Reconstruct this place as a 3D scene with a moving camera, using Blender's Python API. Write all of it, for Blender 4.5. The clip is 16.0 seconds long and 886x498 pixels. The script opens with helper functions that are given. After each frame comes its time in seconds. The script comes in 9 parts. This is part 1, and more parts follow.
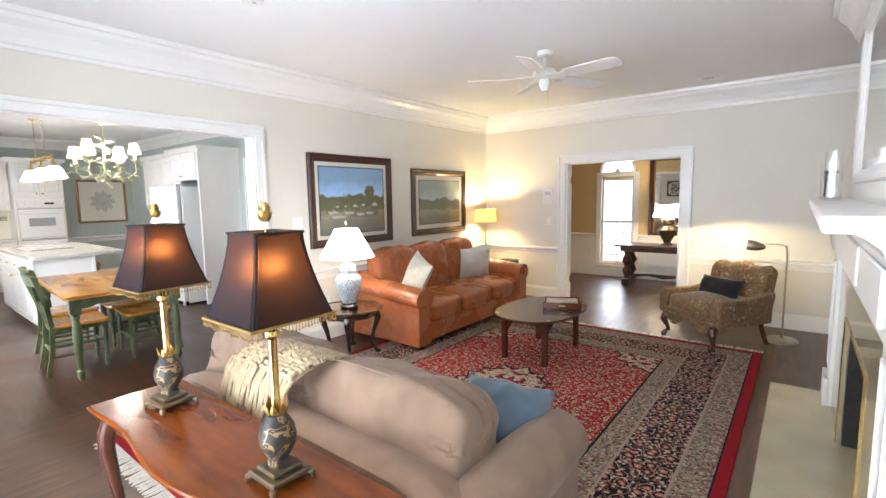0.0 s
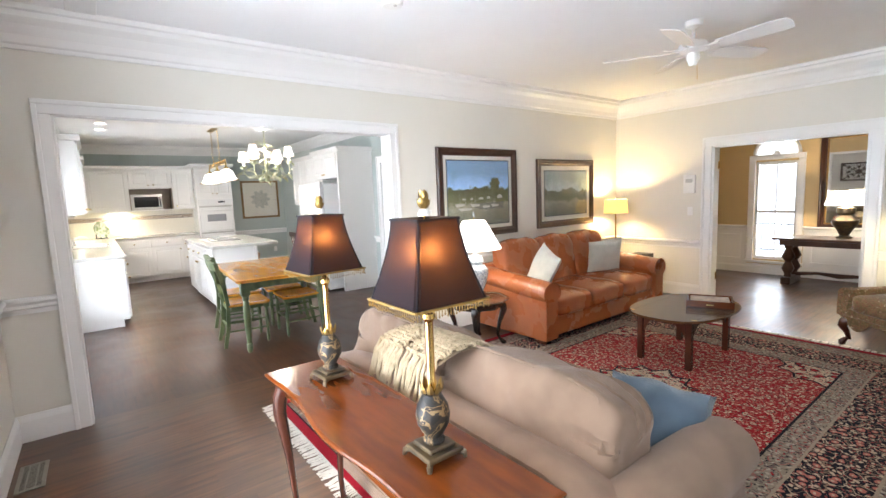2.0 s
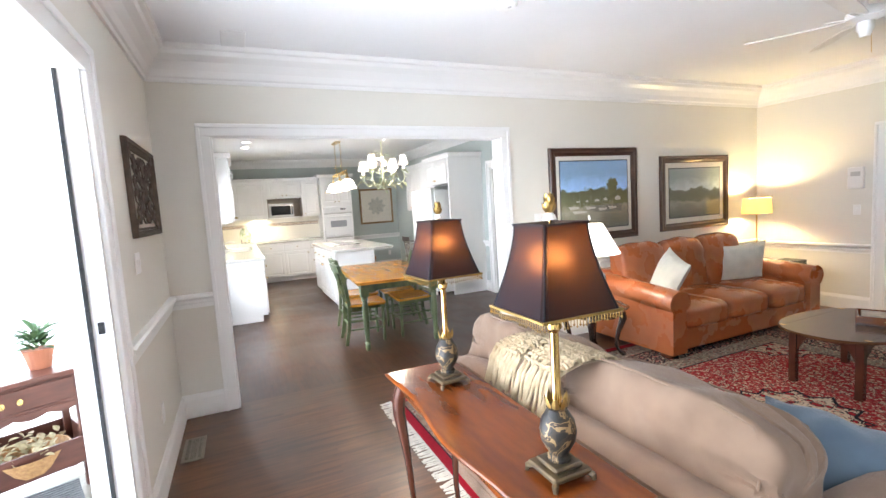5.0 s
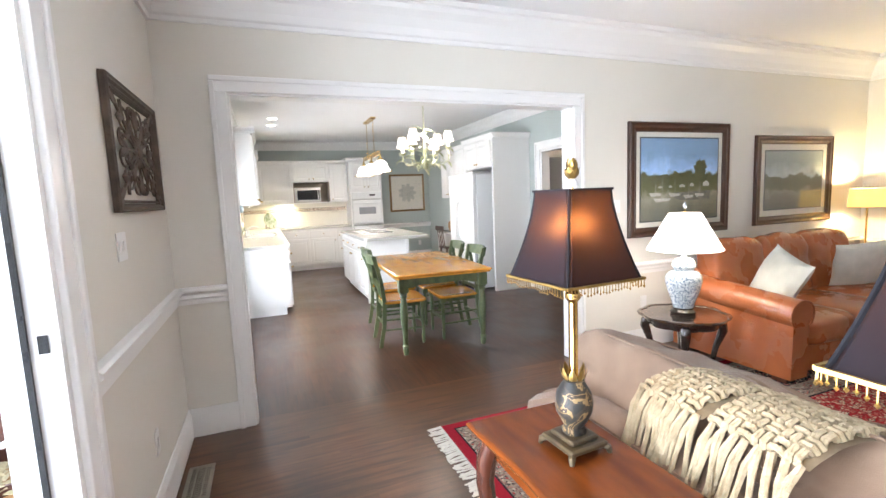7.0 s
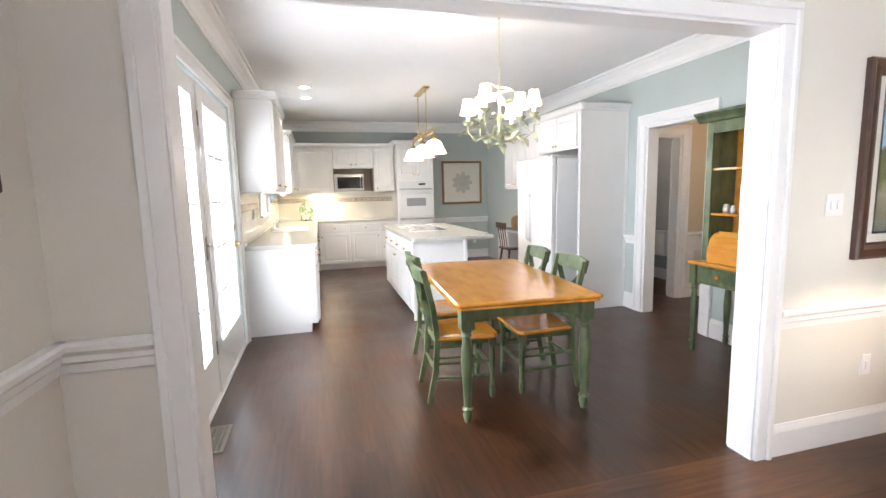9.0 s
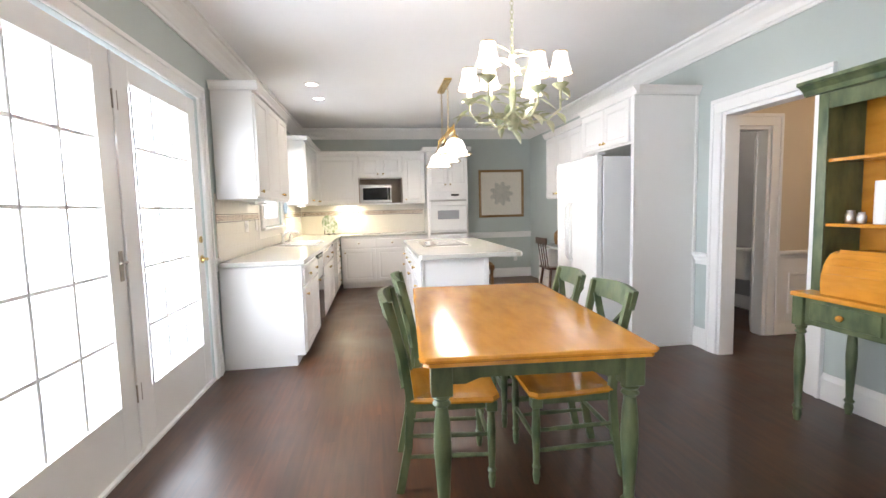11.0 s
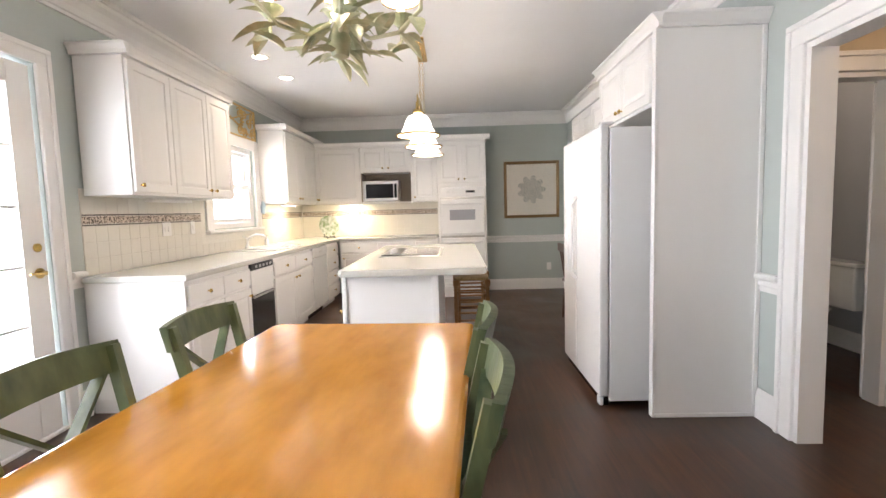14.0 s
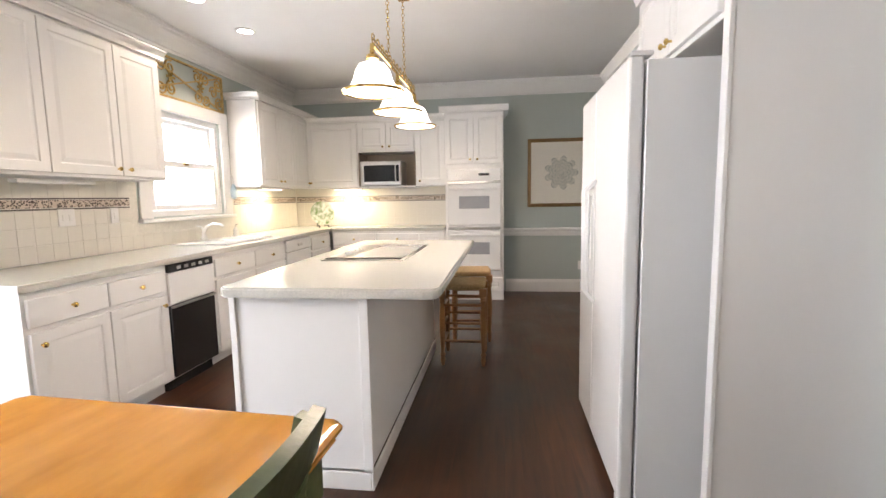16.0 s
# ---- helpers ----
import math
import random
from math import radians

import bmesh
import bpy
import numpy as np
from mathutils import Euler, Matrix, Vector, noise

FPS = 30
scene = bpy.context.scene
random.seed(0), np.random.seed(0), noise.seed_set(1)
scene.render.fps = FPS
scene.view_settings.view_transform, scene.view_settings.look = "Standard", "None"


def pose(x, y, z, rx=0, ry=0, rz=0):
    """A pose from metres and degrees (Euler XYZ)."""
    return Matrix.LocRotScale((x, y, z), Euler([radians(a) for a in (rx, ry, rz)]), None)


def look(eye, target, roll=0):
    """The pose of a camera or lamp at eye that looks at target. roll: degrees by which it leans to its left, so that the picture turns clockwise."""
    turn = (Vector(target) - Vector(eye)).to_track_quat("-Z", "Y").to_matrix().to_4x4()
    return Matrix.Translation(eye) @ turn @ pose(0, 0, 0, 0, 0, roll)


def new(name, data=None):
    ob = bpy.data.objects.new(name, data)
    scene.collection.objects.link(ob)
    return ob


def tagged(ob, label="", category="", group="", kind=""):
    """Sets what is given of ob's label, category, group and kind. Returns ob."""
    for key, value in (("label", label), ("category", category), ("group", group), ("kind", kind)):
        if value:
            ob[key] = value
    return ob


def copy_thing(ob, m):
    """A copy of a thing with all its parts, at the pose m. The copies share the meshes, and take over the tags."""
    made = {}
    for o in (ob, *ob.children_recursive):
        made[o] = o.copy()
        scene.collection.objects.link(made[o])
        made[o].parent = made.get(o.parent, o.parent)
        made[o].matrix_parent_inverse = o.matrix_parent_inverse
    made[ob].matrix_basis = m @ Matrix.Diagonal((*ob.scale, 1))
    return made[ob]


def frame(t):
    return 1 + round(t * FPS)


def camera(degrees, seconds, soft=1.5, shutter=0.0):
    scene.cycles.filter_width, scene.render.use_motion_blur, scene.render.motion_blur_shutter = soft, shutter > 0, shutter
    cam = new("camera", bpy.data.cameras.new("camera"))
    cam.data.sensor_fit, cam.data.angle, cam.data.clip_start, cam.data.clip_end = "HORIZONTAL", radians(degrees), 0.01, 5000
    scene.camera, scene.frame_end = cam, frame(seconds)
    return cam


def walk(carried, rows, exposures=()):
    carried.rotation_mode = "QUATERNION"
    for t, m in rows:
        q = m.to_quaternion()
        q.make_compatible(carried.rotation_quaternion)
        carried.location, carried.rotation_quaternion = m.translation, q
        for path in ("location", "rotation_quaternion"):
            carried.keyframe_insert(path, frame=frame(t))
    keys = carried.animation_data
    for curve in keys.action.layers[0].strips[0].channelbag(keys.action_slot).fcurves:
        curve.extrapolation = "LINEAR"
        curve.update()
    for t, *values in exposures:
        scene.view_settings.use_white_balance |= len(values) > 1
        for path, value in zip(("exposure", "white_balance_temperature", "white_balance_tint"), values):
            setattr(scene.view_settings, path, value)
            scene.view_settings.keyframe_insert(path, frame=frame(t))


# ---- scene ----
cam = camera(88.3, 16.0)
METRES, EYE, TILT, LEAN, TURN = 8.0, 1.5, 0.0, 0.0, 39.0
EXPOSURES = [(0.0, 0.44, 6500, 13), (6.0, 0.48, 6350, 13), (9.0, 0.41, 6500, 15), (11.5, 0.32, 6600, 15), (13.0, 0.30, 6900, 18), (16.0, 0.24, 6950, 18)]
PATH = [
    (0, (0.791, 1.617, 1.53), (-0.438, 3.179, 1.306), -1.0),
    (0.5, (0.764, 1.592, 1.526), (-0.548, 3.084, 1.294), -1.2),
    (1, (0.762, 1.574, 1.524), (-0.646, 2.975, 1.285), -1.5),
    (1.5, (0.738, 1.555, 1.516), (-0.76, 2.858, 1.277), -1.9),
    (2, (0.712, 1.552, 1.511), (-0.871, 2.752, 1.275), -2.3),
    (2.5, (0.711, 1.547, 1.513), (-0.938, 2.653, 1.28), -2.7),
    (3, (0.71, 1.548, 1.521), (-0.995, 2.568, 1.292), -3.0),
    (3.5, (0.708, 1.544, 1.521), (-1.039, 2.492, 1.302), -3.3),
    (6, (0.476, 1.512, 1.491), (-1.366, 2.263, 1.294), -3.0),
    (6.5, (0.218, 1.499, 1.463), (-1.631, 2.234, 1.254), -2.5),
    (7, (-0.109, 1.558, 1.444), (-1.964, 2.271, 1.217), -2.4),
    (7.5, (-0.498, 1.635, 1.433), (-2.361, 2.319, 1.189), -2.0),
    (8, (-0.869, 1.702, 1.42), (-2.747, 2.339, 1.167), -1.8),
    (8.5, (-1.224, 1.84, 1.417), (-3.124, 2.407, 1.161), -1.4),
    (9, (-1.546, 1.858, 1.414), (-3.462, 2.375, 1.161), -1.3),
    (11.5, (-2.486, 2.645, 1.302), (-4.468, 2.864, 1.144), -1.4),
    (12, (-2.646, 2.83, 1.297), (-4.635, 2.988, 1.150), -1.4),
    (12.5, (-2.836, 3.04, 1.291), (-4.829, 3.137, 1.149), -1.55),
    (13, (-3.023, 3.225, 1.286), (-5.017, 3.284, 1.134), -1.6),
    (13.5, (-3.209, 3.40, 1.280), (-5.203, 3.391, 1.126), -1.65),
    (14, (-3.448, 3.552, 1.278), (-5.44, 3.497, 1.112), -1.6),
    (14.5, (-3.718, 3.70, 1.277), (-5.708, 3.588, 1.094), -1.6),
    (15, (-3.991, 3.83, 1.280), (-5.975, 3.683, 1.076), -1.4),
    (15.5, (-4.255, 3.92, 1.280), (-6.235, 3.717, 1.067), -1.2),
    (16, (-4.53, 3.995, 1.280), (-6.5, 3.74, 1.056), -1.0),
]
walk(cam, [(t, look(eye, target, roll)) for t, eye, target, roll in PATH], EXPOSURES)

# ---- world, sun, large lights ----
LIVX0, LIVX1, LIVY0, LIVY1 = -3.26, 1.38, 1.01, 7.92
KX0, KY0, KY1 = -10.70, 1.12, 5.33
CEIL = 2.76
WALL = 0.14

world = bpy.data.worlds.new("sky")
scene.world = world
world.use_nodes = True
wn = world.node_tree
wsky = wn.nodes.new("ShaderNodeTexSky")
wsky.sky_type = "NISHITA"
wsky.sun_disc = False
wsky.sun_elevation = radians(48)
wsky.sun_rotation = radians(165)
wn.links.new(wsky.outputs[0], wn.nodes["Background"].inputs[0])
wn.nodes["Background"].inputs[1].default_value = 0.15


def lamp(name, kind, m, power, color=(1, 1, 1), size=0.1, size_y=None, angle=None):
    data = bpy.data.lights.new(name, kind)
    data.energy = power
    data.color = color
    if kind == "AREA":
        data.size = size
        if size_y:
            data.shape, data.size_y = "RECTANGLE", size_y
    elif kind == "SUN":
        data.angle = radians(angle or 0.5)
    else:
        data.shadow_soft_size = size
    ob = new(name, data)
    ob.matrix_world = m
    return ob


WARM = (1.0, 0.70, 0.40)
SOFTWARM = (1.0, 0.87, 0.72)
DAY = (0.82, 0.91, 1.0)
lamp("sun", "SUN", look((0, -10, 12), (0, 0, 0)), 2.5, (1.0, 0.95, 0.87), angle=0.6)

lamp("daylight_porch_door", "AREA", look((-0.75, 0.92, 1.25), (-1.1, 2.8, 2.7)), 52, DAY, 0.85, 1.9).data.spread = radians(125)
lamp("daylight_porch_window", "AREA", look((0.72, 0.90, 1.45), (0.1, 2.4, 3.4)), 7, DAY, 0.85, 1.5).data.spread = radians(125)
lamp("daylight_french_doors", "AREA", look((-5.0, 0.97, 1.2), (-5.0, 2.6, 0.75)), 66, DAY, 2.1, 1.85)
lamp("daylight_sink_window", "AREA", look((-8.48, 0.98, 1.61), (-8.48, 3.0, 1.5)), 16, DAY, 0.9, 0.8)

lamp("daylight_dining_window", "AREA", look((-1.91, 10.5, 1.05), (-1.91, 8.0, 0.7)), 16, DAY, 0.56, 1.5)

# ---- materials ----


def mat(name, color, rough=0.5, metal=0.0, noise_scale=0, noise_amt=0.0, color2=None, bump=0.0, bump_scale=60.0, emit=0.0, coat=0.0, trans=0.0, spec=0.5, sheen=0.0, rvar=0.0, stretch=(1, 1, 1), emitcol=None):
    m = bpy.data.materials.new(name)
    m.use_nodes = True
    nt = m.node_tree
    b = nt.nodes["Principled BSDF"]
    b.inputs["Base Color"].default_value = (*color, 1)
    b.inputs["Roughness"].default_value = rough
    b.inputs["Metallic"].default_value = metal
    b.inputs["Specular IOR Level"].default_value = spec
    if coat:
        b.inputs["Coat Weight"].default_value = coat
        b.inputs["Coat Roughness"].default_value = 0.08
    if sheen:
        b.inputs["Sheen Weight"].default_value = sheen
        b.inputs["Sheen Roughness"].default_value = 0.4
    if trans:
        b.inputs["Transmission Weight"].default_value = trans
    if emit:
        b.inputs["Emission Color"].default_value = (*(emitcol or color), 1)
        b.inputs["Emission Strength"].default_value = emit
    tc = nt.nodes.new("ShaderNodeTexCoord")
    mp = nt.nodes.new("ShaderNodeMapping")
    mp.inputs["Scale"].default_value = stretch
    nt.links.new(tc.outputs["Object"], mp.inputs[0])
    if noise_scale:
        n = nt.nodes.new("ShaderNodeTexNoise")
        n.inputs["Scale"].default_value = noise_scale
        n.inputs["Detail"].default_value = 6
        nt.links.new(mp.outputs[0], n.inputs["Vector"])
        mx = nt.nodes.new("ShaderNodeMix")
        mx.data_type = "RGBA"
        c2 = color2 or tuple(c * (1 - noise_amt) for c in color)
        mx.inputs[6].default_value = (*color, 1)
        mx.inputs[7].default_value = (*c2, 1)
        rp = nt.nodes.new("ShaderNodeMapRange")
        rp.inputs[1].default_value, rp.inputs[2].default_value = 0.3, 0.7
        nt.links.new(n.outputs["Fac"], rp.inputs[0])
        nt.links.new(rp.outputs[0], mx.inputs[0])
        nt.links.new(mx.outputs[2], b.inputs["Base Color"])
        if rvar:
            rr = nt.nodes.new("ShaderNodeMapRange")
            rr.inputs[1].default_value, rr.inputs[2].default_value = 0.3, 0.7
            rr.inputs[3].default_value, rr.inputs[4].default_value = rough - rvar, rough + rvar
            nt.links.new(n.outputs["Fac"], rr.inputs[0])
            nt.links.new(rr.outputs[0], b.inputs["Roughness"])
    if bump:
        n2 = nt.nodes.new("ShaderNodeTexNoise")
        n2.inputs["Scale"].default_value = bump_scale
        n2.inputs["Detail"].default_value = 4
        nt.links.new(mp.outputs[0], n2.inputs["Vector"])
        bp = nt.nodes.new("ShaderNodeBump")
        bp.inputs["Strength"].default_value = bump
        bp.inputs["Distance"].default_value = 0.01
        nt.links.new(n2.outputs["Fac"], bp.inputs["Height"])
        nt.links.new(bp.outputs[0], b.inputs["Normal"])
    return m


M_CREAM = mat("cream_wall_paint", (0.71, 0.68, 0.61), 0.6, noise_scale=1.3, noise_amt=0.04, bump=0.05, bump_scale=180)
M_BLUE = mat("blue_green_wall_paint", (0.45, 0.50, 0.475), 0.6, noise_scale=1.5, noise_amt=0.05, bump=0.05, bump_scale=180)
M_YELLOW = mat("golden_wall_paint", (0.60, 0.44, 0.22), 0.6, noise_scale=1.5, noise_amt=0.05, bump=0.05, bump_scale=180)
M_HALLWALL = mat("warm_beige_wall_paint", (0.62, 0.52, 0.38), 0.6, noise_scale=1.5, noise_amt=0.05, bump=0.05, bump_scale=180)
M_GREYWALL = mat("grey_powder_room_paint", (0.40, 0.40, 0.41), 0.6, noise_scale=1.5, noise_amt=0.05, bump=0.05, bump_scale=180)
M_CEIL = mat("ceiling_paint", (0.86, 0.86, 0.86), 0.75, noise_scale=2.0, noise_amt=0.03, bump=0.06, bump_scale=140)
M_TRIM = mat("white_trim_paint", (0.80, 0.79, 0.77), 0.28, noise_scale=3, noise_amt=0.03, bump=0.02, bump_scale=40)
M_CAB = mat("white_cabinet_paint", (0.79, 0.78, 0.76), 0.30, noise_scale=4, noise_amt=0.035, bump=0.03, bump_scale=90, stretch=(1, 1, .2))
M_BRASS = mat("polished_brass", (0.78, 0.55, 0.20), 0.2, 1.0, noise_scale=30, noise_amt=0.25, rvar=0.06)
M_BLACK = mat("black_plastic", (0.015, 0.015, 0.016), 0.25, noise_scale=20, noise_amt=0.3)
M_STEEL = mat("brushed_steel", (0.55, 0.54, 0.52), 0.32, 1.0, noise_scale=20, noise_amt=0.15, stretch=(1, 1, 12))


def glass_mat(name, tint=(1, 1, 1), rough=0.0):
    m = bpy.data.materials.new(name)
    m.use_nodes = True
    nt = m.node_tree
    nt.nodes.remove(nt.nodes["Principled BSDF"])
    out = nt.nodes["Material Output"]
    g = nt.nodes.new("ShaderNodeBsdfGlossy")
    g.inputs["Roughness"].default_value = rough
    t = nt.nodes.new("ShaderNodeBsdfTransparent")
    t.inputs[0].default_value = (*tint, 1)
    fr = nt.nodes.new("ShaderNodeLayerWeight")
    pw = nt.nodes.new("ShaderNodeMath")
    pw.operation = "POWER"
    pw.inputs[1].default_value = 4.5
    nt.links.new(fr.outputs["Facing"], pw.inputs[0])
    pm = nt.nodes.new("ShaderNodeMath")
    pm.operation = "MULTIPLY_ADD"
    pm.inputs[1].default_value, pm.inputs[2].default_value = 0.8, 0.035
    nt.links.new(pw.outputs[0], pm.inputs[0])
    mx = nt.nodes.new("ShaderNodeMixShader")
    nt.links.new(pm.outputs[0], mx.inputs[0])
    nt.links.new(t.outputs[0], mx.inputs[1])
    nt.links.new(g.outputs[0], mx.inputs[2])
    nt.links.new(mx.outputs[0], out.inputs[0])
    return m


M_GLASS = glass_mat("window_glass")
M_MIRROR = mat("mirror_glass", (0.85, 0.86, 0.86), 0.02, 1.0)


def plank_mat(name, dark, light, stretch):
    m = mat(name, light, 0.38, spec=0.5)
    nt = m.node_tree
    b = nt.nodes["Principled BSDF"]
    tc = nt.nodes.new("ShaderNodeTexCoord")
    oi = nt.nodes.new("ShaderNodeObjectInfo")
    geo = nt.nodes.new("ShaderNodeNewGeometry")
    mp = nt.nodes.new("ShaderNodeMapping")
    mp.inputs["Scale"].default_value = stretch
    nt.links.new(geo.outputs["Position"], mp.inputs[0])
    add = nt.nodes.new("ShaderNodeMath")
    add.operation = "ADD"
    nt.links.new(oi.outputs["Random"], add.inputs[0])
    nt.links.new(geo.outputs["Random Per Island"], add.inputs[1])
    wv = nt.nodes.new("ShaderNodeMath")
    wv.operation = "MULTIPLY"
    wv.inputs[1].default_value = 37.0
    nt.links.new(add.outputs[0], wv.inputs[0])
    n = nt.nodes.new("ShaderNodeTexNoise")
    n.noise_dimensions = "4D"
    n.inputs["Scale"].default_value = 2.2
    n.inputs["Detail"].default_value = 6
    n.inputs["Distortion"].default_value = 0.4
    nt.links.new(mp.outputs[0], n.inputs["Vector"])
    nt.links.new(wv.outputs[0], n.inputs["W"])
    cr = nt.nodes.new("ShaderNodeValToRGB")
    cr.color_ramp.elements[0].position, cr.color_ramp.elements[0].color = 0.25, (*dark, 1)
    cr.color_ramp.elements[1].position, cr.color_ramp.elements[1].color = 0.78, (*light, 1)
    nt.links.new(n.outputs["Fac"], cr.inputs[0])
    fr = nt.nodes.new("ShaderNodeMath")
    fr.operation = "FRACT"
    nt.links.new(add.outputs[0], fr.inputs[0])
    mr = nt.nodes.new("ShaderNodeMapRange")
    mr.inputs[3].default_value, mr.inputs[4].default_value = 0.88, 1.12
    nt.links.new(fr.outputs[0], mr.inputs[0])
    hs = nt.nodes.new("ShaderNodeHueSaturation")
    nt.links.new(cr.outputs[0], hs.inputs["Color"])
    nt.links.new(mr.outputs[0], hs.inputs["Value"])
    nt.links.new(hs.outputs[0], b.inputs["Base Color"])
    n2 = nt.nodes.new("ShaderNodeTexNoise")
    n2.inputs["Scale"].default_value = 1.7
    n2.inputs["Detail"].default_value = 5
    n2.inputs["Distortion"].default_value = 0.6
    nt.links.new(geo.outputs["Position"], n2.inputs["Vector"])
    r2 = nt.nodes.new("ShaderNodeMapRange")
    r2.inputs[1].default_value, r2.inputs[2].default_value = 0.3, 0.7
    r2.inputs[3].default_value, r2.inputs[4].default_value = 0.30, 0.46
    nt.links.new(n2.outputs["Fac"], r2.inputs[0])
    nt.links.new(r2.outputs[0], b.inputs["Roughness"])
    r3 = nt.nodes.new("ShaderNodeMapRange")
    r3.inputs[1].default_value, r3.inputs[2].default_value = 0.35, 0.65
    r3.inputs[3].default_value, r3.inputs[4].default_value = 0.65, 1.35
    nt.links.new(n2.outputs["Fac"], r3.inputs[0])
    vm = nt.nodes.new("ShaderNodeMath")
    vm.operation = "MULTIPLY"
    nt.links.new(mr.outputs[0], vm.inputs[0])
    nt.links.new(r3.outputs[0], vm.inputs[1])
    nt.links.new(vm.outputs[0], hs.inputs["Value"])
    b.inputs["Coat Weight"].default_value = 0.2
    b.inputs["Coat Roughness"].default_value = 0.24
    return m


M_PLANK = plank_mat("dark_oak_plank", (0.020, 0.0075, 0.0035), (0.074, 0.026, 0.009), (1.2, 14, 1))
M_PLANKB = plank_mat("brown_oak_plank", (0.034, 0.0125, 0.005), (0.135, 0.053, 0.020), (14, 1.2, 1))

# ---- mesh helpers ----


def finish(name, bm, material, smooth=False):
    bmesh.ops.recalc_face_normals(bm, faces=bm.faces)
    me = bpy.data.meshes.new(name)
    bm.to_mesh(me)
    bm.free()
    if material:
        me.materials.append(material)
    if smooth:
        me.polygons.foreach_set("use_smooth", [True] * len(me.polygons))
        me.set_sharp_from_angle(angle=radians(40))
    return me


def part(name, bm, material, parent=None, label="", smooth=False):
    ob = new(name, finish(name, bm, material, smooth))
    if parent is not None:
        ob.parent = parent
    return tagged(ob, label)


def thing(name, x, y, z, label, category, group="", rz=0.0):
    ob = new(name)
    ob.empty_display_size = 0.1
    ob.matrix_world = pose(x, y, z, 0, 0, rz)
    return tagged(ob, label, category, group)


def structure(name, bm, material, label="", smooth=False):
    ob = part(name, bm, material, None, label, smooth)
    return tagged(ob, kind="structure")


def box(bm, x0, y0, z0, x1, y1, z1, bevel=0.0, seg=1):
    v = [bm.verts.new((x, y, z)) for x in (x0, x1) for y in (y0, y1) for z in (z0, z1)]
    f = [bm.faces.new([v[i] for i in q]) for q in ((0, 1, 3, 2), (4, 6, 7, 5), (0, 4, 5, 1), (2, 3, 7, 6), (0, 2, 6, 4), (1, 5, 7, 3))]
    if bevel:
        edges = list({e for q in f for e in q.edges})
        bmesh.ops.bevel(bm, geom=edges, offset=bevel, segments=seg, affect="EDGES", profile=0.5)
    return bm


def B(*a, **k):
    return box(bmesh.new(), *a, **k)


def lathe(bm, profile, cx=0, cy=0, seg=20, caps=True, ax="z", sq=0):
    rings = []
    for r, z in profile:
        ring = []
        for i in range(seg):
            a = 2 * math.pi * i / seg
            c, s = math.cos(a), math.sin(a)
            if ax == "z":
                co = (cx + r * c, cy + r * s, z)
            elif ax == "x":
                co = (z, cx + r * c, cy + r * s)
            else:
                co = (cx + r * c, z, cy + r * s)
            ring.append(bm.verts.new(co))
        rings.append(ring)
    for a, b in zip(rings, rings[1:]):
        for i in range(seg):
            bm.faces.new((a[i], a[(i + 1) % seg], b[(i + 1) % seg], b[i]))
    if caps:
        bm.faces.new(rings[0])
        bm.faces.new(rings[-1])
    return bm


def L(profile, cx=0, cy=0, seg=20, ax="z", caps=True):
    return lathe(bmesh.new(), profile, cx, cy, seg, caps, ax)


def tube(bm, pts, r, seg=8, caps=True):
    """A tube along points; r is a number or one radius a point."""
    pts = [Vector(p) for p in pts]
    rs = r if isinstance(r, (list, tuple)) else [r] * len(pts)
    rings = []
    prev = None
    for i, p in enumerate(pts):
        d = (pts[min(i + 1, len(pts) - 1)] - pts[max(i - 1, 0)]).normalized()
        if prev is None:
            u = d.orthogonal().normalized()
        else:
            u = (prev - d * prev.dot(d)).normalized()
        prev = u
        w = d.cross(u)
        rings.append([bm.verts.new(p + (u * math.cos(2 * math.pi * k / seg) + w * math.sin(2 * math.pi * k / seg)) * rs[i]) for k in range(seg)])
    for a, b in zip(rings, rings[1:]):
        for k in range(seg):
            bm.faces.new((a[k], a[(k + 1) % seg], b[(k + 1) % seg], b[k]))
    if caps:
        bm.faces.new(rings[0])
        bm.faces.new(rings[-1])
    return bm


def T(pts, r, seg=8):
    return tube(bmesh.new(), pts, r, seg)


def bar(bm, p, q, w, h, up=(0, 0, 1)):
    """A straight bar of rectangular section from p to q."""
    p, q = Vector(p), Vector(q)
    d = (q - p).normalized()
    s = d.cross(Vector(up))
    s = s.normalized() if s.length > 1e-4 else Vector((1, 0, 0))
    u = s.cross(d)
    v = [bm.verts.new(e + s * a * w / 2 + u * b * h / 2) for e in (p, q) for a, b in ((-1, -1), (1, -1), (1, 1), (-1, 1))]
    for k in range(4):
        bm.faces.new((v[k], v[(k + 1) % 4], v[4 + (k + 1) % 4], v[4 + k]))
    bm.faces.new(v[:4])
    bm.faces.new(v[4:])
    return bm


def moulding(bm, profile, p, q, out):
    """A moulding from p to q (xy pairs); profile of (out, z); out is the unit xy pointing into the room."""
    a = [bm.verts.new((p[0] + out[0] * o, p[1] + out[1] * o, z)) for o, z in profile]
    b = [bm.verts.new((q[0] + out[0] * o, q[1] + out[1] * o, z)) for o, z in profile]
    n = len(profile)
    for i in range(n):
        bm.faces.new((a[i], a[(i + 1) % n], b[(i + 1) % n], b[i]))
    bm.faces.new(a)
    bm.faces.new(b)
    return bm


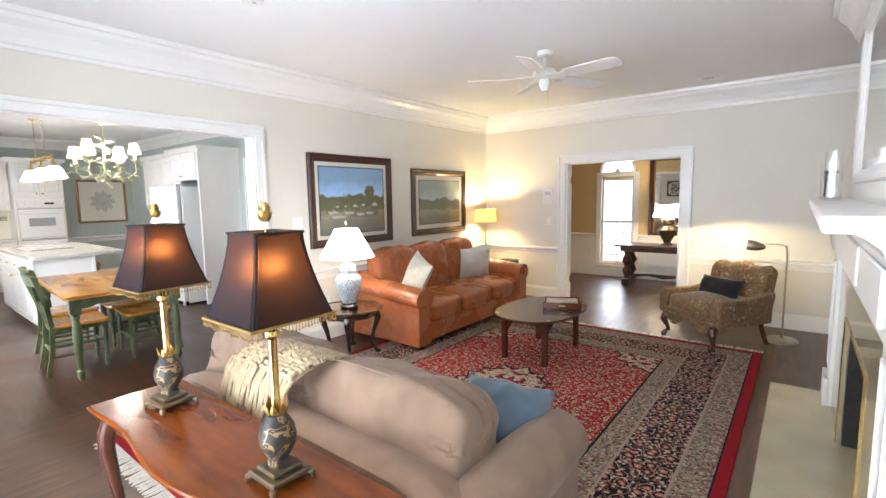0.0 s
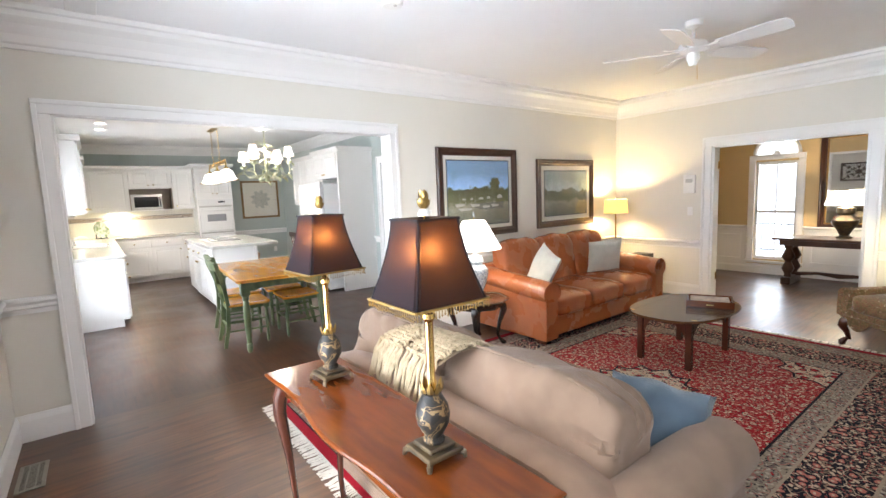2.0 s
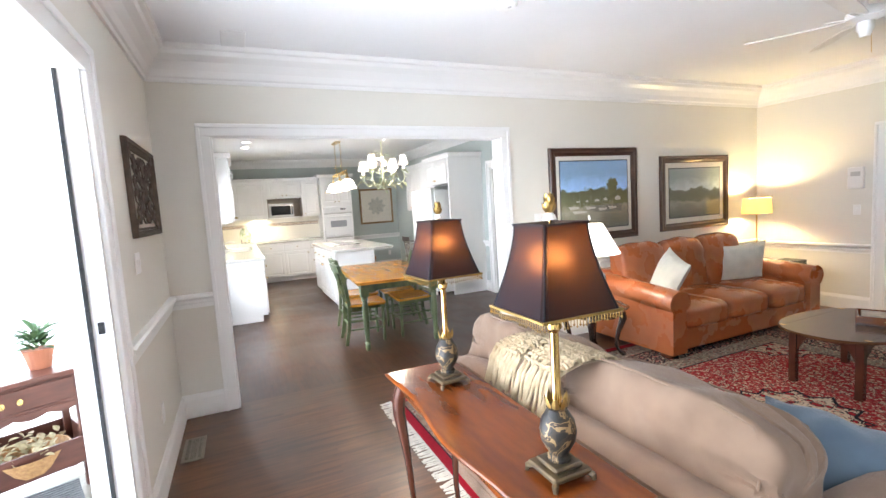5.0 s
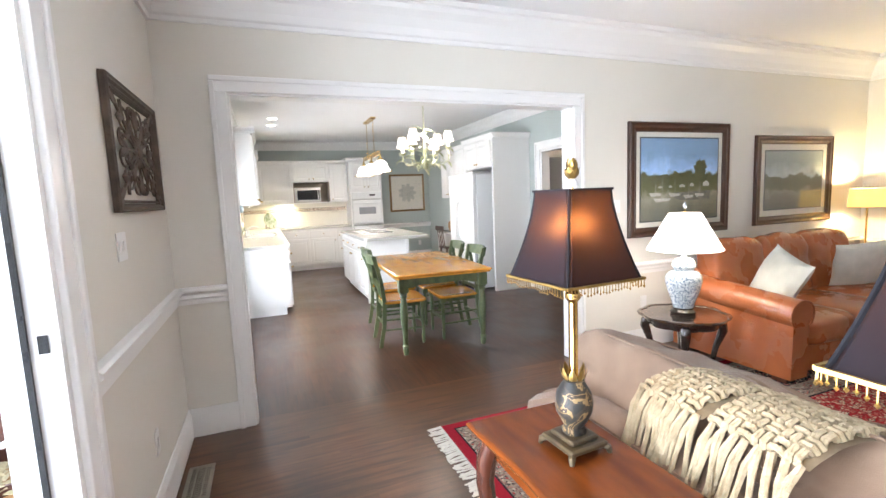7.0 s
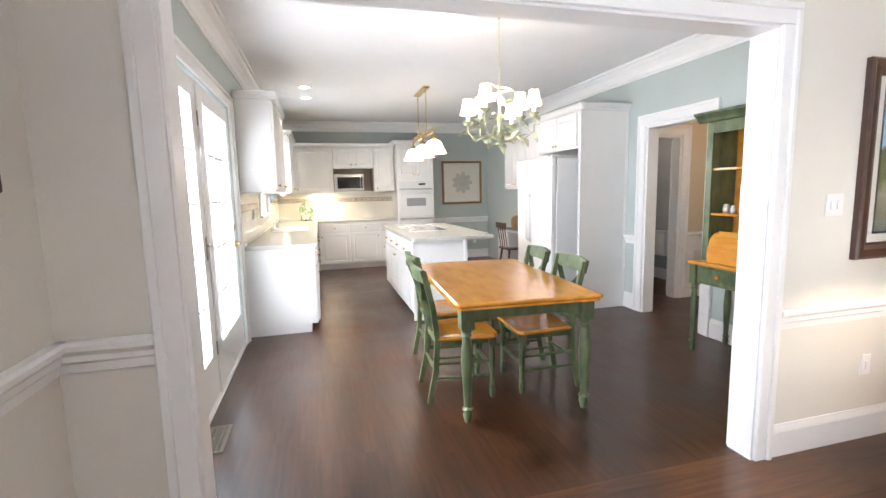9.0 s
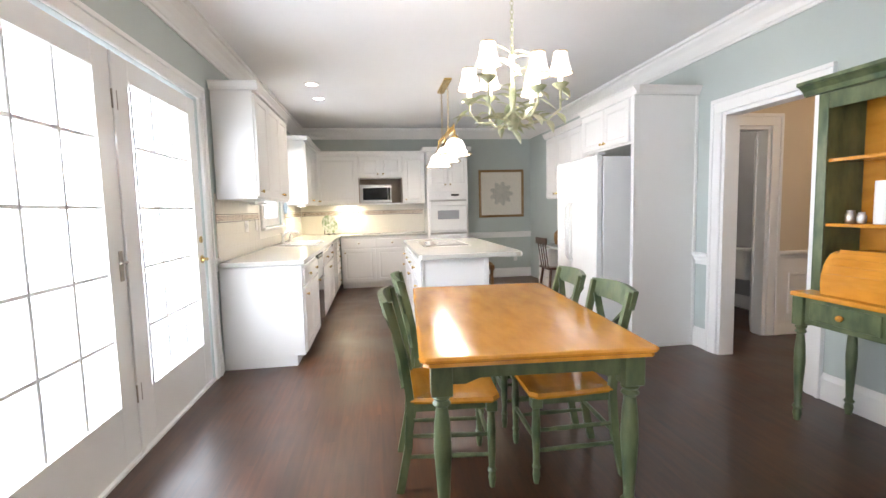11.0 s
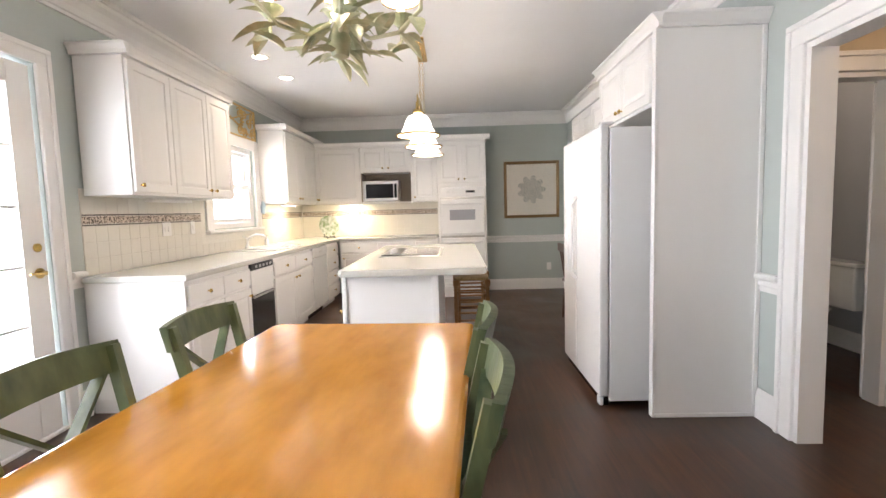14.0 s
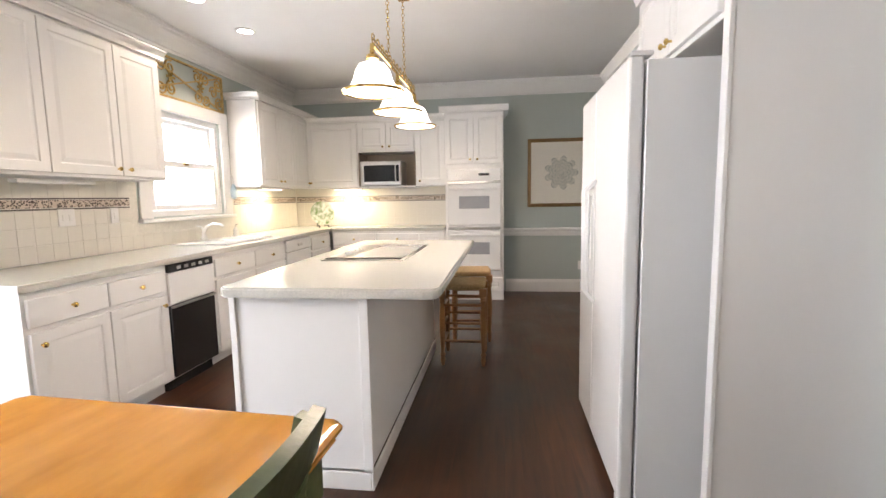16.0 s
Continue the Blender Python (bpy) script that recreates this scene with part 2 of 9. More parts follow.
def wall(name, material, axis, at, thick, a0, a1, z0, z1, holes, label):
    """A wall along an axis ('x': runs along x at y=at..at+thick), with rectangular holes (a0, a1, z0, z1)."""
    bm = bmesh.new()
    lo, hi = sorted((at, at + thick))

    def put(u0, u1, w0, w1):
        if u1 - u0 > 1e-4 and w1 - w0 > 1e-4:
            box(bm, *((u0, lo, w0, u1, hi, w1) if axis == "x" else (lo, u0, w0, hi, u1, w1)))
    cur = a0
    for h0, h1, w0, w1 in sorted(holes):
        put(cur, h0, z0, z1)
        put(h0, h1, z0, w0)
        put(h0, h1, w1, z1)
        cur = h1
    put(cur, a1, z0, z1)
    return structure(name, bm, material, label)


CROWN = [(0, 2.52), (0.018, 2.52), (0.022, 2.545), (0.035, 2.555), (0.05, 2.60), (0.085, 2.655), (0.125, 2.69), (0.135, 2.72), (0.16, 2.725), (0.165, CEIL - 0.002), (0, CEIL - 0.002)]
BASE = [(0, 0.0), (0.018, 0.0), (0.018, 0.155), (0.014, 0.17), (0.009, 0.185), (0.005, 0.20), (0, 0.20)]
RAIL = [(0, 0.865), (0.010, 0.865), (0.012, 0.895), (0.022, 0.905), (0.022, 0.925), (0.034, 0.94), (0.045, 0.945), (0.045, 0.962), (0.034, 0.972), (0, 0.972)]


def run(kind, profile, p, q, out, name=None, label=""):
    return structure(kind, moulding(bmesh.new(), profile, p, q, out), M_TRIM, label or "white painted wooden moulding along the wall")


def casing(name, axis, at, out, a0, a1, top, width=0.11, depth=0.024):
    """Door casing on a wall face: legs and head round an opening a0..a1."""
    o = tagged(new(name), "white painted door casing with a raised outer bead", kind="structure")
    y0, y1 = sorted((at, at + out * depth))
    y2, y3 = sorted((at, at + out * (depth + 0.012)))

    def put(pn, u0, u1, w0, w1, a, b):
        part(pn, box(bmesh.new(), *((u0, a, w0, u1, b, w1) if axis == "x" else (a, u0, w0, b, u1, w1)), bevel=0.004), M_TRIM, o)
    put("casing_leg", a0 - width, a0, 0, top, y0, y1)
    put("casing_leg", a1, a1 + width, 0, top, y0, y1)
    put("casing_head", a0 - width, a1 + width, top, top + width, y0, y1)
    put("outer_bead", a0 - width - 0.002, a0 - width + 0.028, 0, top + width - 0.0285, y2, y3)
    put("outer_bead", a1 + width - 0.028, a1 + width + 0.002, 0, top + width - 0.0285, y2, y3)
    put("outer_bead", a0 - width - 0.002, a1 + width + 0.002, top + width - 0.028, top + width + 0.003, y2, y3)
    return o


# ---- structure ----
M_SUB = mat("subfloor", (0.012, 0.007, 0.005), 0.6, noise_scale=8, noise_amt=0.3)
floor = structure("floor", B(KX0 - 0.2, KY0 - 0.3, -0.15, LIVX1 + 0.2, 12.4, -0.010), M_SUB, "dark brown stained oak strip floor")

# living room walls
DOORL, DOORR = -1.64, -0.10
WINL, WINR = 0.30, 1.15
wall("wall_south", M_CREAM, "x", LIVY0, -WALL, LIVX0 - WALL, LIVX1 + WALL, 0, CEIL, [(DOORL, DOORR, 0, 2.14), (WINL, WINR, 0.5, 2.08)], "cream painted plaster wall with porch doors")
wall("wall_east", M_CREAM, "y", LIVX1, WALL, LIVY0, LIVY1 + WALL, 0, CEIL, [], "cream painted plaster wall behind the chimney breast")
wall("wall_north", M_CREAM, "x", LIVY1, WALL, LIVX0 - WALL, LIVX1, 0, CEIL, [(-1.90, -0.39, 0, 2.0)], "cream painted plaster wall with the dining room opening")
wall("wall_west", M_CREAM, "y", LIVX0, -0.065, LIVY0, LIVY1, 0, CEIL, [(1.395, 3.945, 0, 2.13)], "cream painted plaster wall with the wide kitchen opening")
wall("wall_kitchen_side", M_BLUE, "y", LIVX0 - 0.067, -0.065, LIVY0, LIVY1, 0, CEIL, [(1.395, 3.945, 0, 2.13)], "blue green painted wall on the kitchen side")
structure("ceiling", B(KX0 - 0.2, LIVY0 - 0.2, CEIL, LIVX1 + 0.2, 12.4, CEIL + 0.15), M_CEIL, "white painted flat ceiling")

# kitchen walls
KD0, KD1 = -5.84, -5.00
wall("wall_kitchen_south", M_BLUE, "x", KY0, -WALL, KX0, LIVX0 - 0.14, 0, CEIL, [(-6.12, -3.86, 0, 2.20), (-8.98, -7.98, 1.16, 2.06)], "blue green painted wall with french doors and a sink window")
wall("wall_kitchen_west", M_BLUE, "y", KX0, -WALL, KY0 - WALL, KY1 + WALL, 0, CEIL, [], "blue green painted wall with a white chair rail")
wall("wall_kitchen_north", M_BLUE, "x", KY1, WALL / 2, KX0, LIVX0 - 0.14, 0, CEIL, [(KD0, KD1, 0, 2.06)], "blue green painted wall with a doorway")


def base_run(p, q, out, h=0.18):
    return run("baseboard", [(o, z * h / 0.20) for o, z in BASE], p, q, out)


def rail_run(p, q, out, top):
    return run("chair_rail", [(o, z + top - 0.972) for o, z in RAIL], p, q, out)


CROWNK = [(o * 0.78, CEIL - 0.002 - (CEIL - 0.002 - z) * 0.76) for o, z in CROWN]


def crown_k(p, q, out):
    return run("crown_moulding", CROWNK, p, q, out)


def crown_run(p, q, out):
    return run("crown_moulding", CROWN, p, q, out)


DT = 0.024
# living room
casing("kitchen_opening_casing", "y", LIVX0, 1, 1.395, 3.945, 2.13, 0.092)
casing("kitchen_opening_casing", "y", LIVX0 - 0.132, -1, 1.395, 3.945, 2.13, 0.092)
structure("opening_jamb", B(LIVX0 - 0.136, 3.933, 0, LIVX0 + 0.004, 3.948, 2.133), M_TRIM, "white painted jamb lining of the wide opening")
structure("opening_jamb", B(LIVX0 - 0.136, 1.392, 0, LIVX0 + 0.004, 1.407, 2.133), M_TRIM, "white painted jamb lining of the wide opening")
structure("opening_head", B(LIVX0 - 0.136, 1.4075, 2.118, LIVX0 + 0.004, 3.9325, 2.133), M_TRIM, "white painted head lining of the wide opening")
casing("dining_opening_casing", "x", LIVY1, -1, -1.90, -0.39, 1.99)
structure("dining_jamb", B(-1.903, LIVY1 - 0.004, 0, -1.872, LIVY1 + WALL + 0.004, 2.003), M_TRIM, "white painted jamb lining of the dining opening")
structure("dining_jamb", B(-0.418, LIVY1 - 0.004, 0, -0.387, LIVY1 + WALL + 0.004, 2.003), M_TRIM, "white painted jamb lining of the dining opening")
structure("dining_head", B(-1.871, LIVY1 - 0.004, 1.97, -0.419, LIVY1 + WALL + 0.004, 2.003), M_TRIM, "white painted head lining of the dining opening")
casing("porch_door_casing", "x", LIVY0, 1, DOORL, DOORR, 2.14)
structure("porch_door_jamb", B(DOORL - 0.003, LIVY0 - WALL - 0.004, 0, DOORL + 0.03, LIVY0 + 0.004, 2.14), M_TRIM, "white painted jamb of the porch door")
structure("porch_door_jamb", B(DOORR - 0.03, LIVY0 - WALL - 0.004, 0, DOORR + 0.003, LIVY0 + 0.004, 2.14), M_TRIM, "white painted jamb of the porch door")
M_SEAL = mat("dark_rubber_seal", (0.03, 0.04, 0.05), 0.6, noise_scale=30, noise_amt=0.3)
structure("weather_seal", B(DOORL + 0.031, LIVY0 - 0.078, 0.0, DOORL + 0.042, LIVY0 - 0.064, 2.13), M_BLACK, "dark rubber seal in the door frame")
structure("strike_plate", B(DOORL + 0.0301, LIVY0 - 0.045, 1.07, DOORL + 0.034, LIVY0 - 0.022, 1.12), M_BLACK, "small dark strike plate in the jamb")
CSO = 0.112
OLO, OHI = 1.303, 4.037
crown_run((LIVX0, LIVY0), (LIVX0, LIVY1), (1, 0))
crown_run((LIVX0, LIVY1), (LIVX1, LIVY1), (0, -1))
crown_run((LIVX0, LIVY0), (LIVX1, LIVY0), (0, 1))
crown_run((LIVX1, LIVY0), (LIVX1, 3.0), (-1, 0))
base_run((LIVX0, LIVY0), (LIVX0, OLO), (1, 0))
base_run((LIVX0, OHI), (LIVX0, LIVY1), (1, 0), 0.17)
base_run((LIVX0, LIVY1), (-1.90 - CSO, LIVY1), (0, -1), 0.17)
base_run((-0.39 + CSO, LIVY1), (LIVX1, LIVY1), (0, -1), 0.17)
base_run((LIVX0, LIVY0), (DOORL - CSO, LIVY0), (0, 1))
base_run((LIVX1, LIVY0), (LIVX1, 3.1), (-1, 0))
base_run((LIVX1, 6.1), (LIVX1, LIVY1), (-1, 0))
rail_run((LIVX0, LIVY0), (LIVX0, OLO), (1, 0), 0.955)
rail_run((LIVX0, LIVY0), (DOORL - CSO, LIVY0), (0, 1), 0.955)
rail_run((LIVX0, OHI), (LIVX0, LIVY1), (1, 0), 0.79)
rail_run((LIVX0, LIVY1), (-1.90 - CSO, LIVY1), (0, -1), 0.77)
rail_run((-0.39 + CSO, LIVY1), (LIVX1, LIVY1), (0, -1), 0.77)
rail_run((LIVX1, 6.1), (LIVX1, LIVY1), (-1, 0), 0.77)
# kitchen
KE = LIVX0 - 0.134
crown_k((KX0, KY0), (KX0, KY1), (1, 0))
crown_k((KX0, KY0), (KE, KY0), (0, 1))
crown_k((KX0, KY1), (KE, KY1), (0, -1))
crown_k((KE, KY0), (KE, KY1), (-1, 0))
base_run((KX0, 4.05), (KX0, KY1), (1, 0), 0.17)
base_run((-6.30, KY0), (-6.12 - CSO, KY0), (0, 1))
base_run((-3.86 + CSO, KY0), (KE, KY0), (0, 1))
base_run((-6.13, KY1), (KD0 - CSO, KY1), (0, -1))
base_run((KD1 + CSO, KY1), (KE, KY1), (0, -1))
base_run((KE, OHI), (KE, KY1), (-1, 0))
rail_run((KX0, 4.02), (KX0, KY1), (1, 0), 0.86)
rail_run((-6.33, KY0), (-6.12 - CSO, KY0), (0, 1), 0.955)
rail_run((-6.13, KY1), (KD0 - CSO, KY1), (0, -1), 0.87)
rail_run((KD1 + CSO, KY1), (KE, KY1), (0, -1), 0.87)
rail_run((KE, OHI), (KE, KY1), (-1, 0), 0.87)
casing("hall_doorway_casing", "x", KY1, -1, KD0, KD1, 2.06)
for xa, xb in ((KD0 - 0.003, KD0 + 0.03), (KD1 - 0.03, KD1 + 0.003)):
    structure("hall_jamb", B(xa, KY1 - 0.004, 0, xb, KY1 + 0.13, 2.063), M_TRIM, "white painted jamb lining of the hall doorway")
structure("hall_head", B(KD0 + 0.03, KY1 - 0.004, 2.03, KD1 - 0.03, KY1 + 0.13, 2.063), M_TRIM, "white painted head lining of the hall doorway")
casing("french_door_casing", "x", KY0, 1, -6.12, -3.86, 2.20, 0.095)

M_HINGE = mat("aged_steel_hinge", (0.40, 0.36, 0.30), 0.4, 1.0, noise_scale=40, noise_amt=0.3)
M_PANE = glass_mat("french_door_glass")


def french_door(name, x0, x1, y, top, g0, g1, gz0, gz1, cols, rows, handle=None):
    d = thing(name, x0, y, 0, "white painted wooden french door with a grid of clear panes", "door")
    d["kind"] = "structure"
    w = x1 - x0
    a, b = g0 - x0, g1 - x0
    bm = bmesh.new()
    t = 0.045
    box(bm, 0, 0, 0.006, a, t, top, 0.003)
    box(bm, b, 0, 0.006, w, t, top, 0.003)
    box(bm, a + 0.001, 0, 0.006, b - 0.001, t, gz0, 0.003)
    box(bm, a + 0.001, 0, gz1, b - 0.001, t, top, 0.003)
    part("door_frame", bm, M_TRIM, d)
    bm = bmesh.new()
    for s in (0.0, 1.0):
        xx = a if s == 0 else b - 0.012
        box(bm, xx, t + 0.001, gz0, xx + 0.012, t + 0.008, gz1)
    box(bm, a, t + 0.001, gz0 - 0.012, b, t + 0.008, gz0)
    box(bm, a, t + 0.001, gz1, b, t + 0.008, gz1 + 0.012)
    part("glazing_bead", bm, M_TRIM, d)
    for i in range(1, cols):
        xx = a + (b - a) * i / cols
        part("muntin", B(xx - 0.009, 0.012, gz0, xx + 0.009, t - 0.004, gz1, 0.003), M_TRIM, d)
    for j in range(1, rows):
        zz = gz0 + (gz1 - gz0) * j / rows
        part("muntin", B(a, 0.014, zz - 0.009, b, t - 0.006, zz + 0.009, 0.003), M_TRIM, d)
    for i in range(cols):
        for j in range(rows):
            xa, xb = a + (b - a) * i / cols, a + (b - a) * (i + 1) / cols
            za, zb = gz0 + (gz1 - gz0) * j / rows, gz0 + (gz1 - gz0) * (j + 1) / rows
            o = part("pane", B(xa + 0.009, 0.020, za + 0.009, xb - 0.009, 0.024, zb - 0.009), M_PANE, d)
            o.visible_shadow = False
    return d


d1 = french_door("door_1", -6.10, -4.995, KY0 - 0.055, 2.18, -5.96, -5.16, 0.34, 2.05, 3, 5)
for hz in (0.35, 1.93):
    h = part("hinge", B(1.08, 0.046, hz - 0.05, 1.128, 0.056, hz + 0.05, 0.002), M_HINGE, d1, "aged steel hinge leaf")
part("knob_rose", L([(0.026, 0.046), (0.026, 0.054)], 0.06, 1.13, 16, ax="y"), M_BRASS, d1)
part("handle_rose", L([(0.03, 0.046), (0.03, 0.056), (0.012, 0.058), (0.012, 0.09)], 0.06, 0.98, 16, ax="y"), M_BRASS, d1)
part("lever_handle", T([(0.06, 0.09, 0.98), (0.10, 0.095, 0.98), (0.16, 0.09, 0.985)], [0.009, 0.008, 0.006]), M_BRASS, d1)
d2 = french_door("door_2", -4.985, -3.88, KY0 - 0.055, 2.18, -4.83, -4.03, 0.34, 2.05, 3, 5)
part("lever_handle", T([(0.05, 0.05, 1.08), (0.05, 0.075, 1.08), (0.12, 0.08, 1.082)], [0.01, 0.009, 0.006]), M_HINGE, d2)
part("lock_plate", B(0.03, 0.046, 0.98, 0.07, 0.05, 1.14, 0.002), M_HINGE, d2)
structure("astragal", B(-5.005, KY0 - 0.009, 0.01, -4.975, KY0 + 0.004, 2.175, 0.003), M_TRIM, "white painted meeting strip between the doors")
structure("threshold", B(-6.12, KY0 - WALL, -0.009, -3.86, KY0 + 0.012, 0.018, 0.004), M_TRIM, "white painted door threshold")
structure("threshold", B(DOORL, LIVY0 - WALL, -0.009, DOORR, LIVY0 + 0.012, 0.018, 0.004), M_TRIM, "white painted door threshold")
# porch window behind the camera
casing("porch_window_casing", "x", LIVY0, 1, WINL, WINR, 2.08)

# sink window
w = thing("window_1", -8.98, KY0 - 0.10, 1.16, "white painted double-hung window over the sink", "window")
w["kind"] = "structure"
part("window_frame", box(box(box(box(bmesh.new(), 0, 0, 0, 0.05, 0.08, 0.90), 0.95, 0, 0, 1.0, 0.08, 0.90), 0.051, 0, 0.0, 0.949, 0.08, 0.05), 0.051, 0, 0.85, 0.949, 0.08, 0.90), M_TRIM, w)
bm = bmesh.new()
box(bm, 0.052, 0.03, 0.43, 0.948, 0.075, 0.485, 0.004)
box(bm, 0.052, 0.03, 0.052, 0.095, 0.075, 0.429, 0.004)
box(bm, 0.905, 0.03, 0.052, 0.948, 0.075, 0.429, 0.004)
box(bm, 0.096, 0.03, 0.052, 0.904, 0.075, 0.10, 0.004)
part("lower_sash", bm, M_TRIM, w)
bm = bmesh.new()
box(bm, 0.052, 0.005, 0.486, 0.09, 0.028, 0.848, 0.004)
box(bm, 0.91, 0.005, 0.486, 0.948, 0.028, 0.848, 0.004)
box(bm, 0.091, 0.005, 0.81, 0.909, 0.028, 0.848, 0.004)
part("upper_sash", bm, M_TRIM, w)
for z0, z1, yy in ((0.10, 0.43, 0.05), (0.486, 0.81, 0.014)):
    o = part("pane", B(0.092, yy, z0, 0.908, yy + 0.004, z1), M_PANE, w)
    o.visible_shadow = False
part("sash_lock", B(0.47, 0.075, 0.455, 0.53, 0.09, 0.475, 0.003), M_BRASS, w)
bm = bmesh.new()
box(bm, -0.13, 0.102, -0.012, 0.0, 0.124, 1.02, 0.004)
box(bm, 1.0, 0.102, -0.012, 1.13, 0.124, 1.02, 0.004)
box(bm, 0.001, 0.102, 0.90, 0.999, 0.124, 1.02, 0.004)
part("casing", bm, M_TRIM, w)
part("window_sill", B(-0.15, 0.08, -0.045, 1.15, 0.155, -0.014, 0.006), M_TRIM, w)


def switch_plate(name, m, wide, label):
    s = thing(name, 0, 0, 0, label, "switch")
    part("plate", B(-wide / 2, 0, -0.057, wide / 2, 0.006, 0.057, 0.002), M_TRIM, s)
    n = max(1, round(wide / 0.07))
    for i in range(n):
        cx = (i - (n - 1) / 2) * 0.046
        part("toggle", B(cx - 0.012, 0.0061, -0.022, cx + 0.012, 0.011, 0.022, 0.002), M_TRIM, s)
    s.matrix_world = m
    return s


switch_plate("light_switch", pose(-2.27, LIVY0, 1.30), 0.12, "white double light switch on the cream wall")
switch_plate("wall_outlet", pose(-2.45, LIVY0, 0.38), 0.07, "white wall outlet low on the cream wall")
switch_plate("light_switch", pose(LIVX0, 4.37, 1.30, 0, 0, -90), 0.12, "white double light switch beside the kitchen opening")
switch_plate("wall_outlet", pose(LIVX0, 4.70, 0.42, 0, 0, -90), 0.07, "white wall outlet with a lamp cord")
switch_plate("light_switch", pose(-2.16, LIVY1, 1.16, 0, 0, 180), 0.07, "white light switch beside the dining opening")
tp = thing("thermostat", -2.17, LIVY1, 1.52, "white rectangular thermostat panel on the wall", "thermostat", rz=180)
part("housing", B(-0.075, 0, -0.12, 0.075, 0.03, 0.12, 0.006), M_TRIM, tp)
part("display", B(-0.045, 0.0301, 0.02, 0.045, 0.033, 0.07, 0.001), M_STEEL, tp, "small grey display")
switch_plate("wall_outlet", pose(KX0, 5.03, 0.36, 0, 0, -90), 0.07, "white wall outlet on the blue green wall")
for xx in (-7.22, -7.60):
    switch_plate("light_switch", pose(xx, KY0 + 0.012, 1.19), 0.12 if xx > -7.3 else 0.07, "white switch plate on the tiled backsplash")


def floor_vent(x, y, w, d, label):
    v = thing("floor_vent", x, y, 0.0, label, "vent")
    bm = bmesh.new()
    box(bm, 0, 0, 0, w, 0.018, 0.006)
    box(bm, 0, d - 0.018, 0, w, d, 0.006)
    box(bm, 0, 0.0181, 0, 0.018, d - 0.0181, 0.006)
    box(bm, w - 0.018, 0.0181, 0, w, d - 0.0181, 0.006)
    part("frame", bm, M_VENT, v)
    n = 16
    for i in range(n):
        xx = 0.018 + (w - 0.036) * (i + 0.5) / n
        part("slat", box(bmesh.new(), xx - 0.004, 0.018, 0.001, xx + 0.004, d - 0.018, 0.005), M_VENT, v)
    for j in (1, 2):
        yy = d * j / 3
        part("slat", box(bmesh.new(), 0.018, yy - 0.003, 0.001, w - 0.018, yy + 0.003, 0.0055), M_VENT, v)
    # black sheet in place of the dark open duct below the slats
    part("duct_plate", B(0.01, 0.01, 0.0002, w - 0.01, d - 0.01, 0.0008), M_BLACK, v)
    return v


M_VENT = mat("vent_enamel", (0.24, 0.22, 0.18), 0.45, 0.3, noise_scale=30, noise_amt=0.2)
floor_vent(-2.86, 1.055, 0.33, 0.13, "pale metal floor vent grille beside the baseboard")
floor_vent(-4.48, 1.15, 0.32, 0.12, "grey metal floor vent grille beside the french doors")


def recessed_light(x, y, power=30, col=(1, 0.88, 0.72), z=CEIL):
    r = thing("recessed_light", x, y, z, "round recessed ceiling light with a white trim ring", "ceiling light")
    part("trim_ring", L([(0.062, -0.001), (0.066, -0.008), (0.088, -0.006), (0.09, -0.001)], seg=28, caps=False), M_TRIM, r)
    part("bulb_face", L([(0.001, -0.004), (0.061, -0.003)], seg=28, caps=False), M_CANLIGHT, r, "glowing bulb face")
    lamp("recessed_lamp", "SPOT", look((x, y, z - 0.02), (x, y, 0)), power, col, 0.05).data.spot_size = radians(115)
    return r


M_CANLIGHT = mat("bulb_glow", (1, 0.95, 0.85), 0.5, emit=14, emitcol=(1, 0.95, 0.86))
recessed_light(-7.80, 1.77)
recessed_light(-8.47, 1.77)
sd = thing("smoke_detector", -1.92, 3.22, CEIL, "white round smoke detector on the ceiling", "smoke detector")
part("body", L([(0.068, -0.001), (0.068, -0.02), (0.06, -0.032), (0.035, -0.036)], seg=24), M_TRIM, sd)
part("test_button", L([(0.012, -0.0361), (0.012, -0.040)], 0.03, 0, 12), M_STEEL, sd)
cv = thing("ceiling_vent", -2.95, 1.62, CEIL, "white painted slatted ceiling vent", "vent")
part("frame", B(-0.15, -0.08, -0.008, 0.15, 0.08, -0.001, 0.003), M_TRIM, cv)
for i in range(6):
    part("slat", B(-0.13, -0.065 + i * 0.023, -0.013, 0.13, -0.055 + i * 0.023, -0.0085), M_TRIM, cv)

# hall and powder room north of the kitchen
HX = -6.25
HN = 7.2
wall("wall_hall_west", M_HALLWALL, "y", HX, -0.11, KY1 + 0.072, HN + 1, 0, CEIL, [(5.45, 6.17, 0, 2.02)], "warm beige painted hall wall with wainscot")
wall("wall_hall_east", M_HALLWALL, "y", -3.55, 0.1, KY1 + 0.072, HN + 1, 0, CEIL, [], "warm beige painted hall wall")
wall("wall_hall_end", M_HALLWALL, "x", HN + 1, 0.1, HX - 0.1, -3.4, 0, CEIL, [], "warm beige painted hall wall")
wall("wall_hall_side", M_HALLWALL, "x", KY1 + 0.072, 0.06, HX + 0.001, LIVX0 - 0.2, 0, CEIL, [(KD0, KD1, 0, 2.06)], "warm beige painted hall wall beside the doorway")
wall("wall_powder_north", M_GREYWALL, "x", 6.9, 0.1, -8.4, HX - 0.11, 0, CEIL, [], "grey painted powder room wall")
wall("wall_powder_west", M_GREYWALL, "y", -8.3, -0.1, KY1 + 0.07, 7.0, 0, CEIL, [], "grey painted powder room wall")
casing("powder_door_casing", "y", HX, 1, 5.46, 6.17, 2.02)
